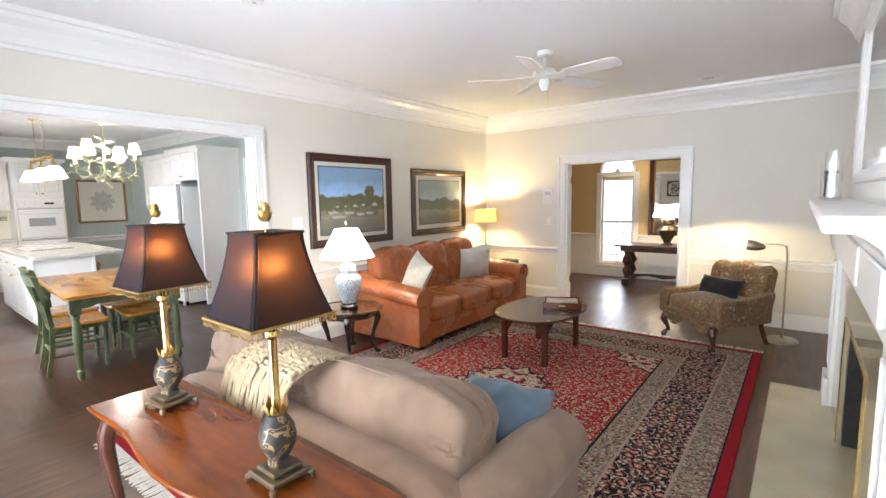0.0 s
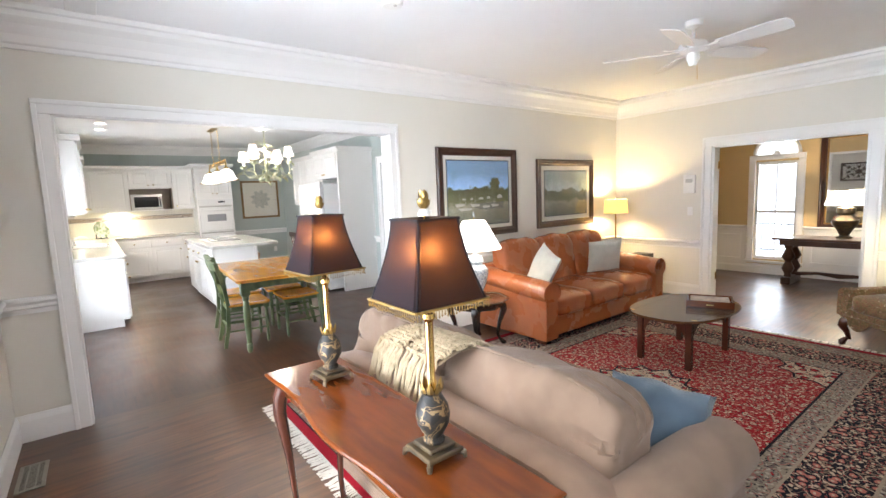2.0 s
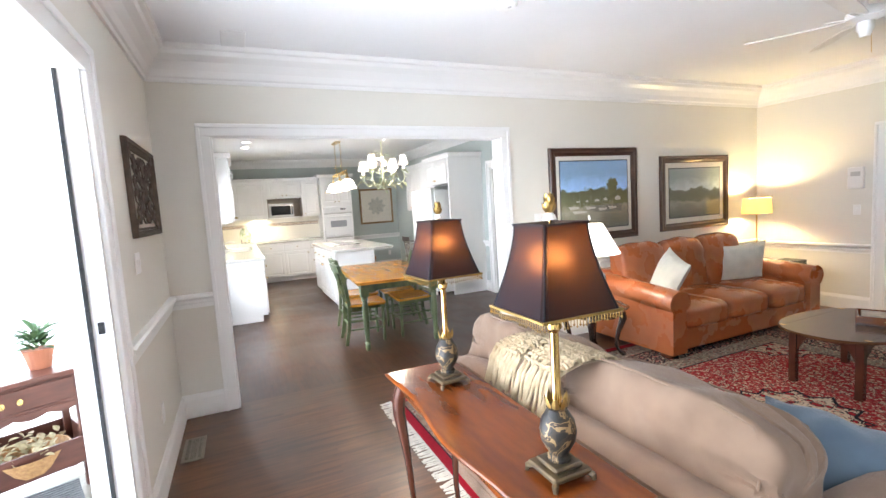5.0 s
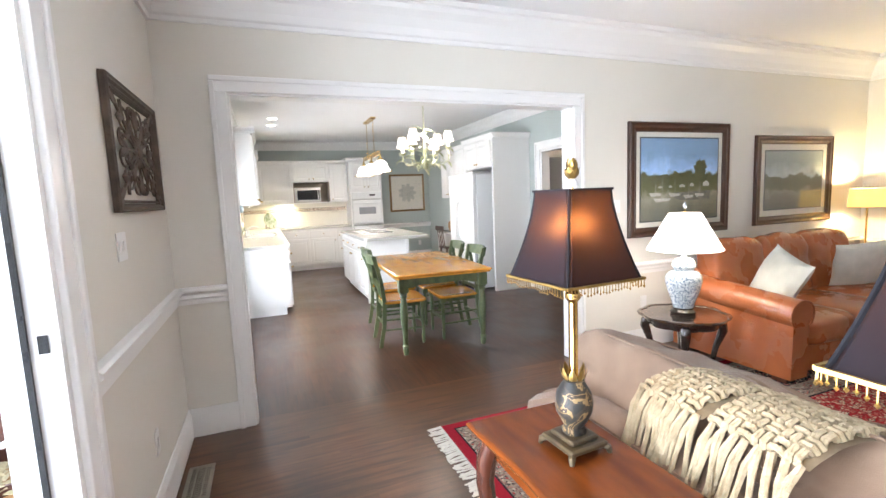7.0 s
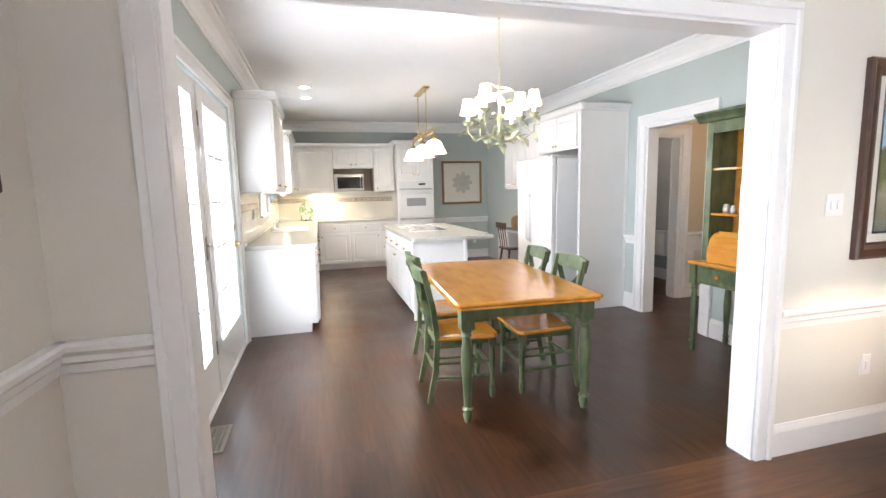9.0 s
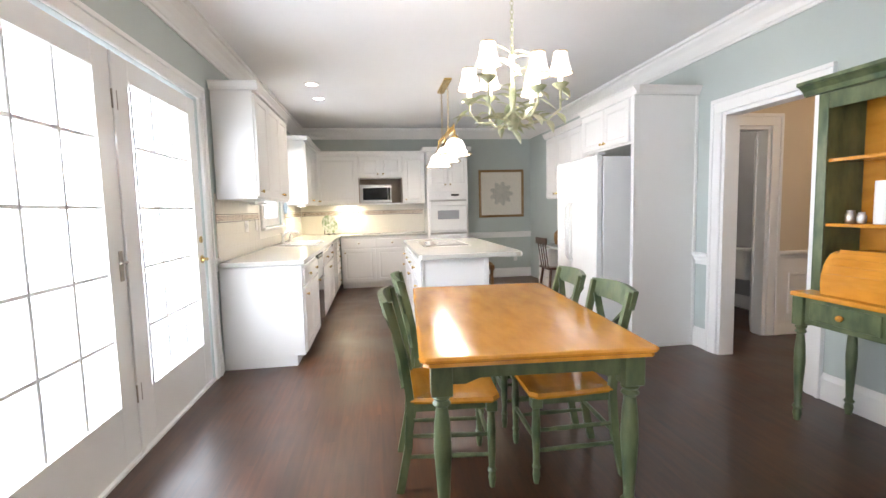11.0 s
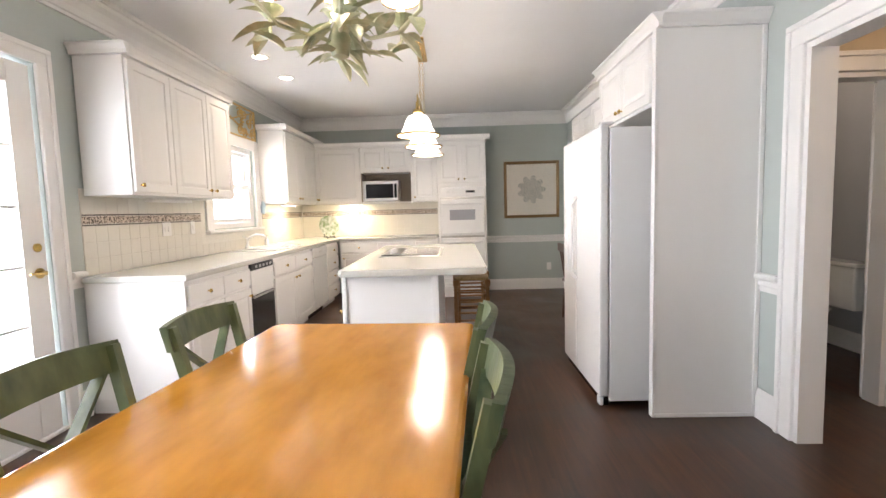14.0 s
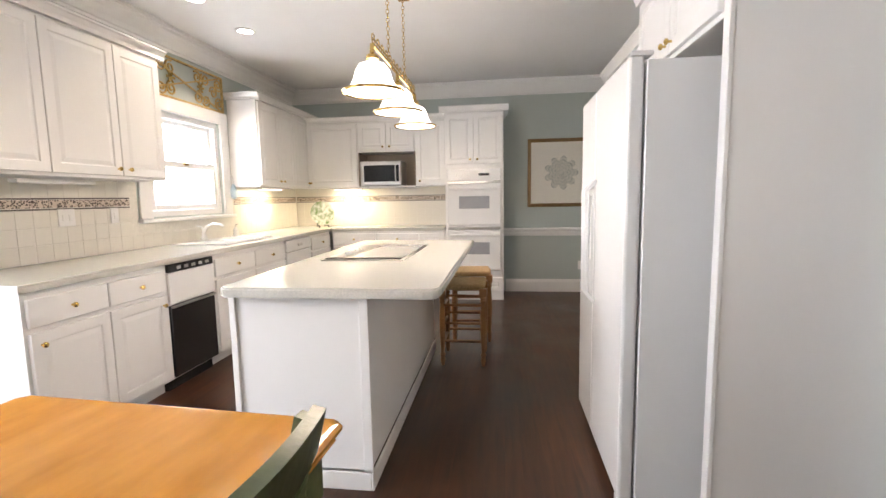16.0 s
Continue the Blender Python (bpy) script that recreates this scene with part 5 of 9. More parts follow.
rnd = random.Random(5)
arms = 6
for i in range(arms):
    a = 2 * math.pi * (i + 0.25) / arms
    ca, sa = math.cos(a), math.sin(a)
    R = 0.26 if i % 2 else 0.24
    zt = b0 + (0.225 if i % 2 else 0.165)
    pts = [(ca * 0.03, sa * 0.03, b0 + 0.10), (ca * 0.10, sa * 0.10, b0 + 0.05), (ca * 0.19, sa * 0.19, b0 + 0.055), (ca * R, sa * R, b0 + 0.11), (ca * R, sa * R, zt)]
    part("arm", T(pts, 0.006, 7), M_TOLE2, ch, smooth=True)
    part("drip_cup", L([(0.012, zt - 0.01), (0.035, zt + 0.01), (0.045, zt + 0.022), (0.030, zt + 0.015)], ca * R, sa * R, 14), M_TOLE, ch)
    part("candle_sleeve", L([(0.012, zt + 0.016), (0.012, zt + 0.12)], ca * R, sa * R, 10), M_SHADE, ch, "white candle sleeve")
    bm = L([(0.064, zt + 0.075), (0.049, zt + 0.12), (0.036, zt + 0.188), (0.033, zt + 0.188), (0.046, zt + 0.12), (0.061, zt + 0.075)], ca * R, sa * R, 20, caps=False)
    sh_ = part("shade", bm, M_SHADE, ch, "small glowing white fabric shade", smooth=True)
    for zz, rr_ in ((0.075, 0.065), (0.188, 0.037)):
        part("shade_trim", tube(bmesh.new(), [(ca * R + rr_ * math.cos(t), sa * R + rr_ * math.sin(t), zt + zz) for t in [2 * math.pi * k / 16 for k in range(17)]], 0.0028, 5, caps=False), M_BRASS, ch)
    for k in range(6):
        t = 2 * math.pi * (k + 0.5) / 6
        part("rib", T([(ca * R + q * math.cos(t), sa * R + q * math.sin(t), zt + zz) for q, zz in ((0.065, 0.075), (0.0505, 0.12), (0.0375, 0.188))], 0.0016, 5), M_GILTD, sh_, "thin gold seam braid")
    bm = bmesh.new()
    for q in range(7):
        t = q / 6
        j = min(3, int(t * 4))
        p0, p1 = Vector(pts[j]), Vector(pts[j + 1])
        p = p0.lerp(p1, t * 4 - j)
        aa = a + rnd.uniform(-1.4, 1.4)
        leaf(bm, p, (math.cos(aa), math.sin(aa), rnd.uniform(-0.7, 0.5)), (0, 0, 1), rnd.uniform(0.09, 0.14), rnd.uniform(0.042, 0.062))
    tagged(part("leaf_spray", bm, M_TOLE, ch, "painted green metal leaves"), kind="stuff")
bm = bmesh.new()
for q in range(44):
    aa = rnd.uniform(0, 6.28)
    zz = b0 + 0.44 * rnd.random() ** 1.6
    leaf(bm, (0.01 * math.cos(aa), 0.01 * math.sin(aa), zz), (math.cos(aa), math.sin(aa), rnd.uniform(-0.5, 0.8)), (0, 0, 1), rnd.uniform(0.07, 0.14), rnd.uniform(0.03, 0.045))
tagged(part("leaf_spray", bm, M_TOLE, ch, "painted green metal leaves"), kind="stuff")
lamp("chandelier_lamp", "POINT", look((CX, CY, CEIL + b0 + 0.33), (0, 0, 0)), 24, (1, 0.88, 0.74), 0.07)

# ---- dining table and chairs ----
TR = -3.5


def turned_leg(h, top, r=0.032):
    """A turned leg: square block from h-top to h, lathe below."""
    bm = box(bmesh.new(), -r * 1.25, -r * 1.25, h - top, r * 1.25, r * 1.25, h, 0.003)
    z = h - top
    prof = [(r * 0.9, z), (r * 1.15, z - 0.012), (r * 0.8, z - 0.025), (r * 1.1, z - 0.04), (r * 0.7, z - 0.055), (r * 0.95, z - 0.12), (r * 1.1, z - 0.22), (r * 0.85, z - 0.36)]
    if h < 0.5:
        prof = [(r * 0.9, z), (r * 0.8, z - 0.02), (r, z - 0.10), (r * 0.7, 0.09)]
    prof += [(r * 0.65, 0.10), (r * 1.05, 0.085), (r * 0.7, 0.07), (r * 0.9, 0.045), (r * 0.55, 0.0)]
    return lathe(bm, prof, 0, 0, 14)


tb = thing("dining_table", -4.76, 3.105, 0, "pine dining table with worn green turned legs", "table", rz=TR)
TW, TL_ = 0.945, 1.60
bm = bmesh.new()
prof = [(0, 0.722), (-0.004, 0.735), (0.010, 0.742), (0.012, 0.752), (0.004, 0.760), (-0.006, 0.762)]
rings = []
for o_, z in [(-0.03, 0.722)] + prof:
    x, y = TL_ / 2 - 0.012 + o_, TW / 2 - 0.012 + o_
    c_ = 0.022
    rings.append([bm.verts.new(v) for v in ((-x + c_, -y, z), (x - c_, -y, z), (x, -y + c_, z), (x, y - c_, z), (x - c_, y, z), (-x + c_, y, z), (-x, y - c_, z), (-x, -y + c_, z))])
for a, b in zip(rings, rings[1:]):
    for i in range(8):
        bm.faces.new((a[i], a[(i + 1) % 8], b[(i + 1) % 8], b[i]))
bm.faces.new(rings[0])
bm.faces.new(rings[-1])
part("tabletop", bm, M_PINE, tb)
for sx in (-1, 1):
    for sy in (-1, 1):
        lg = part("leg", turned_leg(0.721, 0.13, 0.034), M_GREENP, tb, smooth=True)
        lg.location = (sx * (TL_ / 2 - 0.09), sy * (TW / 2 - 0.085), 0)


def apron_bm(ln, t=0.02):
    bm = bmesh.new()
    n = 24
    top, bot = [], []
    for i in range(n + 1):
        u = i / n
        x = -ln / 2 + ln * u
        e = min(u, 1 - u)
        z = 0.625 + (0.0 if e < 0.10 else 0.022 * min(1, (e - 0.10) / 0.05))
        top.append((bm.verts.new((x, 0, 0.7215)), bm.verts.new((x, t, 0.7215))))
        bot.append((bm.verts.new((x, 0, z)), bm.verts.new((x, t, z))))
    for i in range(n):
        bm.faces.new((top[i][0], top[i + 1][0], bot[i + 1][0], bot[i][0]))
        bm.faces.new((top[i][1], top[i + 1][1], bot[i + 1][1], bot[i][1]))
        bm.faces.new((bot[i][0], bot[i + 1][0], bot[i + 1][1], bot[i][1]))
        bm.faces.new((top[i][0], top[i + 1][0], top[i + 1][1], top[i][1]))
    bm.faces.new((top[0][0], top[0][1], bot[0][1], bot[0][0]))
    bm.faces.new((top[-1][0], top[-1][1], bot[-1][1], bot[-1][0]))
    return bm


for s in (-1, 1):
    a = part("apron", apron_bm(TL_ - 0.264), M_GREENP, tb)
    a.matrix_basis = pose(0, s * (TW / 2 - 0.095) - 0.01, 0)
    a = part("apron", apron_bm(TW - 0.254), M_GREENP, tb)
    a.matrix_basis = pose(s * (TL_ / 2 - 0.10) + 0.01, 0, 0, 0, 0, 90)


def x_chair():
    """A cross-back chair facing +y, seat centre on the origin."""
    c = thing("dining_chair", 0, 0, 0, "green painted cross-back dining chair with a pine seat", "chair", "chairs round the dining table")
    bm = bmesh.new()
    n = 5
    pts = [(-0.20, -0.20), (0.20, -0.20), (0.225, 0.0), (0.235, 0.18), (0.20, 0.215), (-0.20, 0.215), (-0.235, 0.18), (-0.225, 0.0)]
    lo = [bm.verts.new((x * 0.97, y * 0.97, 0.428)) for x, y in pts]
    mi = [bm.verts.new((x, y, 0.44)) for x, y in pts]
    hi = [bm.verts.new((x * 0.98, y * 0.98, 0.457)) for x, y in pts]
    dp = [bm.verts.new((x * 0.6, y * 0.6, 0.447)) for x, y in pts]
    for a, b in ((lo, mi), (mi, hi), (hi, dp)):
        for i in range(8):
            bm.faces.new((a[i], a[(i + 1) % 8], b[(i + 1) % 8], b[i]))
    bm.faces.new(lo)
    bm.faces.new(dp)
    part("seat", bm, M_PINE, c)
    for s in (-1, 1):
        lg = part("front_leg", turned_leg(0.428, 0.05, 0.021), M_GREENP, c, smooth=True)
        lg.location = (s * 0.19, 0.175, 0)
        bm = bmesh.new()
        path = [(s * 0.185, -0.26, 0.0), (s * 0.185, -0.215, 0.22), (s * 0.185, -0.20, 0.44), (s * 0.19, -0.225, 0.65), (s * 0.20, -0.285, 0.905)]
        for p, q in zip(path, path[1:]):
            bar(bm, p, q, 0.028, 0.036, up=(0, 1, 0))
        part("back_post", bm, M_GREENP, c)
        part("side_stretcher", T([(s * 0.188, 0.17, 0.16), (s * 0.187, 0.0, 0.165), (s * 0.185, -0.215, 0.17)], [0.009, 0.012, 0.009], 8), M_GREENP, c)
        part("side_stretcher", T([(s * 0.188, 0.17, 0.26), (s * 0.187, 0.0, 0.265), (s * 0.185, -0.205, 0.27)], [0.009, 0.012, 0.009], 8), M_GREENP, c)
    part("front_stretcher", T([(-0.19, 0.175, 0.21), (0, 0.175, 0.21), (0.19, 0.175, 0.21)], [0.009, 0.013, 0.009], 8), M_GREENP, c)
    part("back_stretcher", T([(-0.18, -0.215, 0.22), (0, -0.215, 0.22), (0.18, -0.215, 0.22)], [0.009, 0.013, 0.009], 8), M_GREENP, c)
    part("seat_rail", box(box(box(box(bmesh.new(), -0.17, -0.205, 0.39, 0.17, -0.19, 0.4275), -0.165, 0.165, 0.39, 0.165, 0.18, 0.4275), -0.195, -0.18, 0.39, -0.18, 0.15, 0.4275), 0.18, -0.18, 0.39, 0.195, 0.15, 0.4275), M_GREENP, c)
    bm = bmesh.new()
    rows = []
    for i in range(11):
        u = i / 10
        x = -0.225 + 0.45 * u
        bow = 0.035 * math.sin(math.pi * u)
        arch = 0.010 * math.sin(math.pi * u)
        y0 = -0.275 - bow
        rows.append([bm.verts.new(v) for v in ((x, y0 + 0.012, 0.825), (x, y0 - 0.012, 0.825), (x, y0 - 0.034, 0.91 + arch), (x, y0 - 0.008, 0.915 + arch))])
    for a, b in zip(rows, rows[1:]):
        for k in range(4):
            bm.faces.new((a[k], a[(k + 1) % 4], b[(k + 1) % 4], b[k]))
    bm.faces.new(rows[0])
    bm.faces.new(rows[-1])
    part("crest_rail", bm, M_GREENP, c)
    part("cross_slat", bar(bar(bmesh.new(), (-0.175, -0.21, 0.50), (0.175, -0.285, 0.835), 0.012, 0.036, up=(0, 1, 0)), (0.175, -0.222, 0.50), (-0.175, -0.297, 0.835), 0.012, 0.036, up=(0, 1, 0)), M_GREENP, c)
    part("lower_rail", bar(bmesh.new(), (-0.178, -0.205, 0.50), (0.178, -0.205, 0.50), 0.016, 0.034), M_GREENP, c)
    return c


c0 = x_chair()
spots = [(-4.55, 2.78, 0), (-5.15, 2.86, 2), (-5.08, 3.355, 178), (-4.52, 3.34, 181)]
c0.matrix_world = pose(spots[0][0], spots[0][1], 0, 0, 0, TR + spots[0][2])
for x, y, a in spots[1:]:
    copy_thing(c0, pose(x, y, 0, 0, 0, TR + a))

# stools at the island
M_OAKST = mat("light_oak_stool", (0.40, 0.20, 0.08), 0.35, noise_scale=8, color2=(0.28, 0.13, 0.05), bump=0.08, stretch=(1, 1, 0.3))
M_RUSH = mat("woven_rush", (0.48, 0.33, 0.16), 0.7, noise_scale=60, color2=(0.30, 0.19, 0.08), bump=0.5, bump_scale=120)
st = thing("counter_stool", 0, 0, 0, "light oak counter stool with a woven rush seat", "stool", "stools at the kitchen island")
part("seat", B(-0.18, -0.17, 0.585, 0.18, 0.17, 0.63, 0.02, 3), M_RUSH, st)
for sx in (-1, 1):
    for sy in (-1, 1):
        lg = part("leg", turned_leg(0.60, 0.06, 0.022), M_OAKST, st, smooth=True)
        lg.location = (sx * 0.165, sy * 0.155, 0)
for z in (0.16, 0.30, 0.44):
    for s in (-1, 1):
        part("stretcher", T([(-0.165, s * 0.155, z), (0.165, s * 0.155, z)], 0.011), M_OAKST, st)
        part("stretcher", T([(s * 0.165, -0.155, z + 0.03), (s * 0.165, 0.155, z + 0.03)], 0.011), M_OAKST, st)
st.matrix_world = pose(-8.06, 3.70, 0)
copy_thing(st, pose(-7.45 - 1.2, 3.72, 0, 0, 0, 4))

# hutch desk
hd = thing("hutch_desk", -4.18, KY1 - 0.245, 0, "green painted secretary desk with open pine shelves above", "desk")
HWD = 1.06
x0, x1 = -HWD / 2, HWD / 2
part("desk_top", B(x0, -0.215, 0.755, x1, 0.22, 0.782, 0.006, 2), M_PINE, hd)
for sx in (-1, 1):
    for yy in (-0.175, 0.185):
        lg = part("leg", turned_leg(0.754, 0.17, 0.027), M_GREENP, hd, smooth=True)
        lg.location = (sx * (HWD / 2 - 0.045), yy, 0)
part("apron", B(x0 + 0.082, -0.195, 0.60, x1 - 0.082, -0.17, 0.754, 0.003), M_GREENP, hd)
for s in (-1, 1):
    a = s * (HWD / 2 - 0.045)
    part("apron", B(a - 0.01, -0.14, 0.60, a + 0.01, 0.15, 0.754), M_GREENP, hd)
for xx in (-0.22, 0.22):
    d = part("drawer", B(xx - 0.19, -0.207, 0.63, xx + 0.19, -0.1955, 0.735, 0.004), M_GREENP, hd)
    part("knob", L([(0.008, -0.207), (0.018, -0.225), (0.016, -0.235), (0.004, -0.24)], xx, 0.683, 12, ax="y"), M_PINE, d, "turned pine knob")
for s in (-1, 1):
    a = s * (HWD / 2 - 0.035)
    part("hutch_side", B(a - 0.014, -0.06, 0.7825, a + 0.014, 0.21, 1.92, 0.003), M_GREENP, hd)
    part("face_stile", B(a - 0.03, -0.082, 0.7825, a + 0.03, -0.061, 1.92, 0.003), M_GREENP, hd)
part("back_panel", B(x0 + 0.05, 0.19, 0.7825, x1 - 0.05, 0.21, 1.92), M_PINE, hd)
for z in (1.16, 1.53):
    part("shelf", B(x0 + 0.05, -0.055, z, x1 - 0.05, 0.189, z + 0.02, 0.003), M_PINE, hd)
part("valance", B(x0 + 0.066, -0.08, 1.83, x1 - 0.066, -0.063, 1.92, 0.003), M_GREENP, hd)
bm = bmesh.new()
pr = [(0, 1.921), (0.02, 1.925), (0.03, 1.95), (0.06, 1.975), (0.075, 1.98), (0.075, 2.0), (0, 2.0)]
moulding(bm, pr, (x0 - 0.07, -0.082), (x1 + 0.07, -0.082), (0, -1))
moulding(bm, pr, (x0 + 0.005, -0.082), (x0 + 0.005, 0.21), (-1, 0))
moulding(bm, pr, (x1 - 0.005, -0.082), (x1 - 0.005, 0.21), (1, 0))
box(bm, x0 + 0.006, -0.081, 1.9215, x1 - 0.006, 0.209, 1.998)
part("cornice", bm, M_GREENP, hd)
rt = thing("roll_top_box", -4.18, KY1 - 0.245, 0.7825, "pine roll-top bread box on the desk", "box")
bm = bmesh.new()
pf = [(-0.15, 0), (-0.155, 0.06)] + [(-0.155 + 0.10 * (1 - math.cos(t)), 0.06 + 0.18 * math.sin(t)) for t in (0.3, 0.6, 0.9, 1.2, 1.5)] + [(0.17, 0.24), (0.17, 0)]
a = [bm.verts.new((-0.40, y, z)) for y, z in pf]
b = [bm.verts.new((0.40, y, z)) for y, z in pf]
for i in range(len(pf)):
    bm.faces.new((a[i], a[(i + 1) % len(pf)], b[(i + 1) % len(pf)], b[i]))
bm.faces.new(a)
bm.faces.new(b)
part("body", bm, M_PINE, rt)
for i in range(5):
    t = 0.25 + 0.28 * i
    part("slat", bar(bmesh.new(), (-0.36, -0.157 + 0.10 * (1 - math.cos(t)), 0.062 + 0.18 * math.sin(t)), (0.36, -0.157 + 0.10 * (1 - math.cos(t)), 0.062 + 0.18 * math.sin(t)), 0.008, 0.03), M_PINE, rt)
part("handle", B(-0.04, -0.166, 0.022, 0.04, -0.1555, 0.038, 0.003), M_BLACK, rt)
pt = thing("paper_towel_roll", -4.42, KY1 - 0.20, 1.1805, "white paper towel roll standing on the shelf", "paper towel")
part("roll", L([(0.045, 0), (0.045, 0.23), (0.015, 0.23), (0.015, 0.228)], seg=20), M_TRIM, pt, smooth=True)
part("spindle", L([(0.006, 0), (0.006, 0.255)], seg=8), M_PINE, pt)
for i, (xx, r, h) in enumerate(((-4.58, 0.028, 0.06), (-4.52, 0.022, 0.05), (-4.30, 0.03, 0.10), (-4.15, 0.035, 0.09))):
    g = thing("glass_jar", xx, KY1 - 0.22, 1.1805, "small clear glass jar on the pine shelf", "jar", "jars on the hutch shelf")
    part("jar", L([(r * 0.8, 0), (r, 0.01), (r, h * 0.8), (r * 0.7, h)], seg=14), M_CHINA if i == 2 else M_STEEL, g, smooth=True)
    part("lid", L([(r * 0.72, h + 0.0005), (r * 0.72, h + 0.012)], seg=14), M_STEEL, g)


# ---- living room ----
M_MAHOG = mat("polished_mahogany", (0.15, 0.038, 0.007), 0.15, noise_scale=3, color2=(0.075, 0.018, 0.005), bump=0.015, bump_scale=20, stretch=(1.2, 6, 6), coat=0.0, spec=0.35)
M_MAHOGD = mat("dark_mahogany", (0.085, 0.025, 0.012), 0.2, noise_scale=6, color2=(0.045, 0.013, 0.008), bump=0.04, coat=0.5)
M_TAUPE = mat("taupe_twill", (0.215, 0.145, 0.100), 0.9, noise_scale=9, color2=(0.17, 0.112, 0.077), bump=0.25, bump_scale=420, sheen=0.15)
M_LEATHER = mat("cognac_leather", (0.41, 0.128, 0.044), 0.27, noise_scale=4, color2=(0.31, 0.088, 0.030), bump=0.25, bump_scale=95, rvar=0.08, coat=0.1)
M_LINEN = mat("pale_linen", (0.62, 0.61, 0.53), 0.85, noise_scale=14, color2=(0.54, 0.54, 0.47), bump=0.3, bump_scale=240, sheen=0.3)
M_BLUEC = mat("dusty_blue_cotton", (0.095, 0.140, 0.185), 0.85, noise_scale=8, color2=(0.07, 0.105, 0.145), bump=0.3, bump_scale=300, sheen=0.3)
# darker wool colour, paints the shade in the gaps between the strands
M_THROWD = mat("shadowed_wool_backing", (0.20, 0.15, 0.09), 0.95, noise_scale=30, noise_amt=0.3)
M_THROW = mat("cream_wool", (0.44, 0.36, 0.24), 0.95, noise_scale=30, color2=(0.30, 0.24, 0.15), bump=0.6, bump_scale=160)
M_BLACKSILK = mat("black_silk_shade", (0.008, 0.008, 0.010), 0.7, spec=0.12, bump=0.15, bump_scale=500)
M_LACQ = mat("black_lacquer", (0.014, 0.012, 0.012), 0.16, noise_scale=12, color2=(0.035, 0.02, 0.014), coat=0.8)
M_GILT = mat("antique_gilt", (0.36, 0.23, 0.07), 0.38, 0.8, noise_scale=30, noise_amt=0.4)


def loft(rings, caps=True, closed=True):
    bm = bmesh.new()
    rs = [[bm.verts.new(p) for p in r] for r in rings]
    n = len(rs[0])
    for a, b in zip(rs, rs[1:]):
        for i in range(n if closed else n - 1):
            bm.faces.new((a[i], a[(i + 1) % n], b[(i + 1) % n], b[i]))
    if caps:
        bm.faces.new(rs[0])
        bm.faces.new(rs[-1])
    return bm


def soft_box(w, d, h, r=0.06, puff=0.03, seg=14, wrinkle=0.0, seed=0):
    """A cushion: a grid-built superellipsoid box centred on 0, size w x d x h."""
    bm = bmesh.new()
    bmesh.ops.create_cube(bm, size=2)
    bmesh.ops.subdivide_edges(bm, edges=bm.edges[:], cuts=seg, use_grid_fill=True)
    for v in bm.verts:
        x, y, z = v.co
        p = 7.0
        m_ = (abs(x) ** p + abs(y) ** p + abs(z) ** p) ** (1 / p)
        x, y, z = x / m_, y / m_, z / m_
        q = Vector((x * w / 2, y * d / 2, z * h / 2))
        k = (1 - x * x) * (1 - y * y)
        q.z += math.copysign(puff * k, z) if abs(z) > 0.2 else 0
        kx = (1 - z * z) * (1 - x * x)
        q.y += math.copysign(puff * 0.5 * kx, y) if abs(y) > 0.2 else 0
        if wrinkle:
            q += Vector((noise.noise(q * 9 + Vector((seed, 0, 0))), noise.noise(q * 9 + Vector((0, seed, 7))), noise.noise(q * 7 + Vector((3, 0, seed))))) * wrinkle
        v.co = q
    return bm


def pleat_ends(bm, w):
    """Gathered folds that run in from the two ends of a cushion."""
    for v in bm.verts:
        x, y, z = v.co
        u = abs(x) / (w / 2)
        if u > 0.55:
            a = math.atan2(z, y * 1.6)
            k = (u - 0.55) / 0.45
            f = 1 - 0.14 * k * (abs(math.sin(3.5 * a + 0.7 * math.sin(4 * a))) ** 0.35 < 0.62) - 0.05 * k * k
            v.co = (x, y * f, z * f)
    for q in range(1):
        bmesh.ops.smooth_vert(bm, verts=bm.verts, factor=0.1, use_axis_x=True, use_axis_y=True, use_axis_z=True)
    return bm


def pillow(w, h, t, seed=0, seg=16, wrinkle=0.010):
    """A throw pillow lying in the xz plane, knife edged, centred on 0."""
    bm = bmesh.new()
    grid = {}
    for s in (1, -1):
        for i in range(seg + 1):
            for j in range(seg + 1):
                u, v = -1 + 2 * i / seg, -1 + 2 * j / seg
                edge = i in (0, seg) or j in (0, seg)
                if s == -1 and edge:
                    grid[s, i, j] = grid[1, i, j]
                    continue
                k = ((1 - u * u) * (1 - v * v)) ** 0.42
                pin = 1 - 0.07 * (1 - abs(u) ** 3) * abs(v) ** 2 * 1.0
                pin2 = 1 - 0.07 * (1 - abs(v) ** 3) * abs(u) ** 2
                p = Vector((u * w / 2 * pin2, s * t / 2 * k, v * h / 2 * pin))
                p += Vector((0, noise.noise(p * 8 + Vector((seed, s, 0))), 0)) * wrinkle * (0 if edge else 1) * 1.6
                grid[s, i, j] = bm.verts.new(p)
        for i in range(seg):
            for j in range(seg):
                f = (grid[s, i, j], grid[s, i + 1, j], grid[s, i + 1, j + 1], grid[s, i, j + 1])
                bm.faces.new(f if s == 1 else f[::-1])
    return bm


# rug
RX0, RX1, RY0, RY1 = -2.68, 0.57, 2.48, 6.77


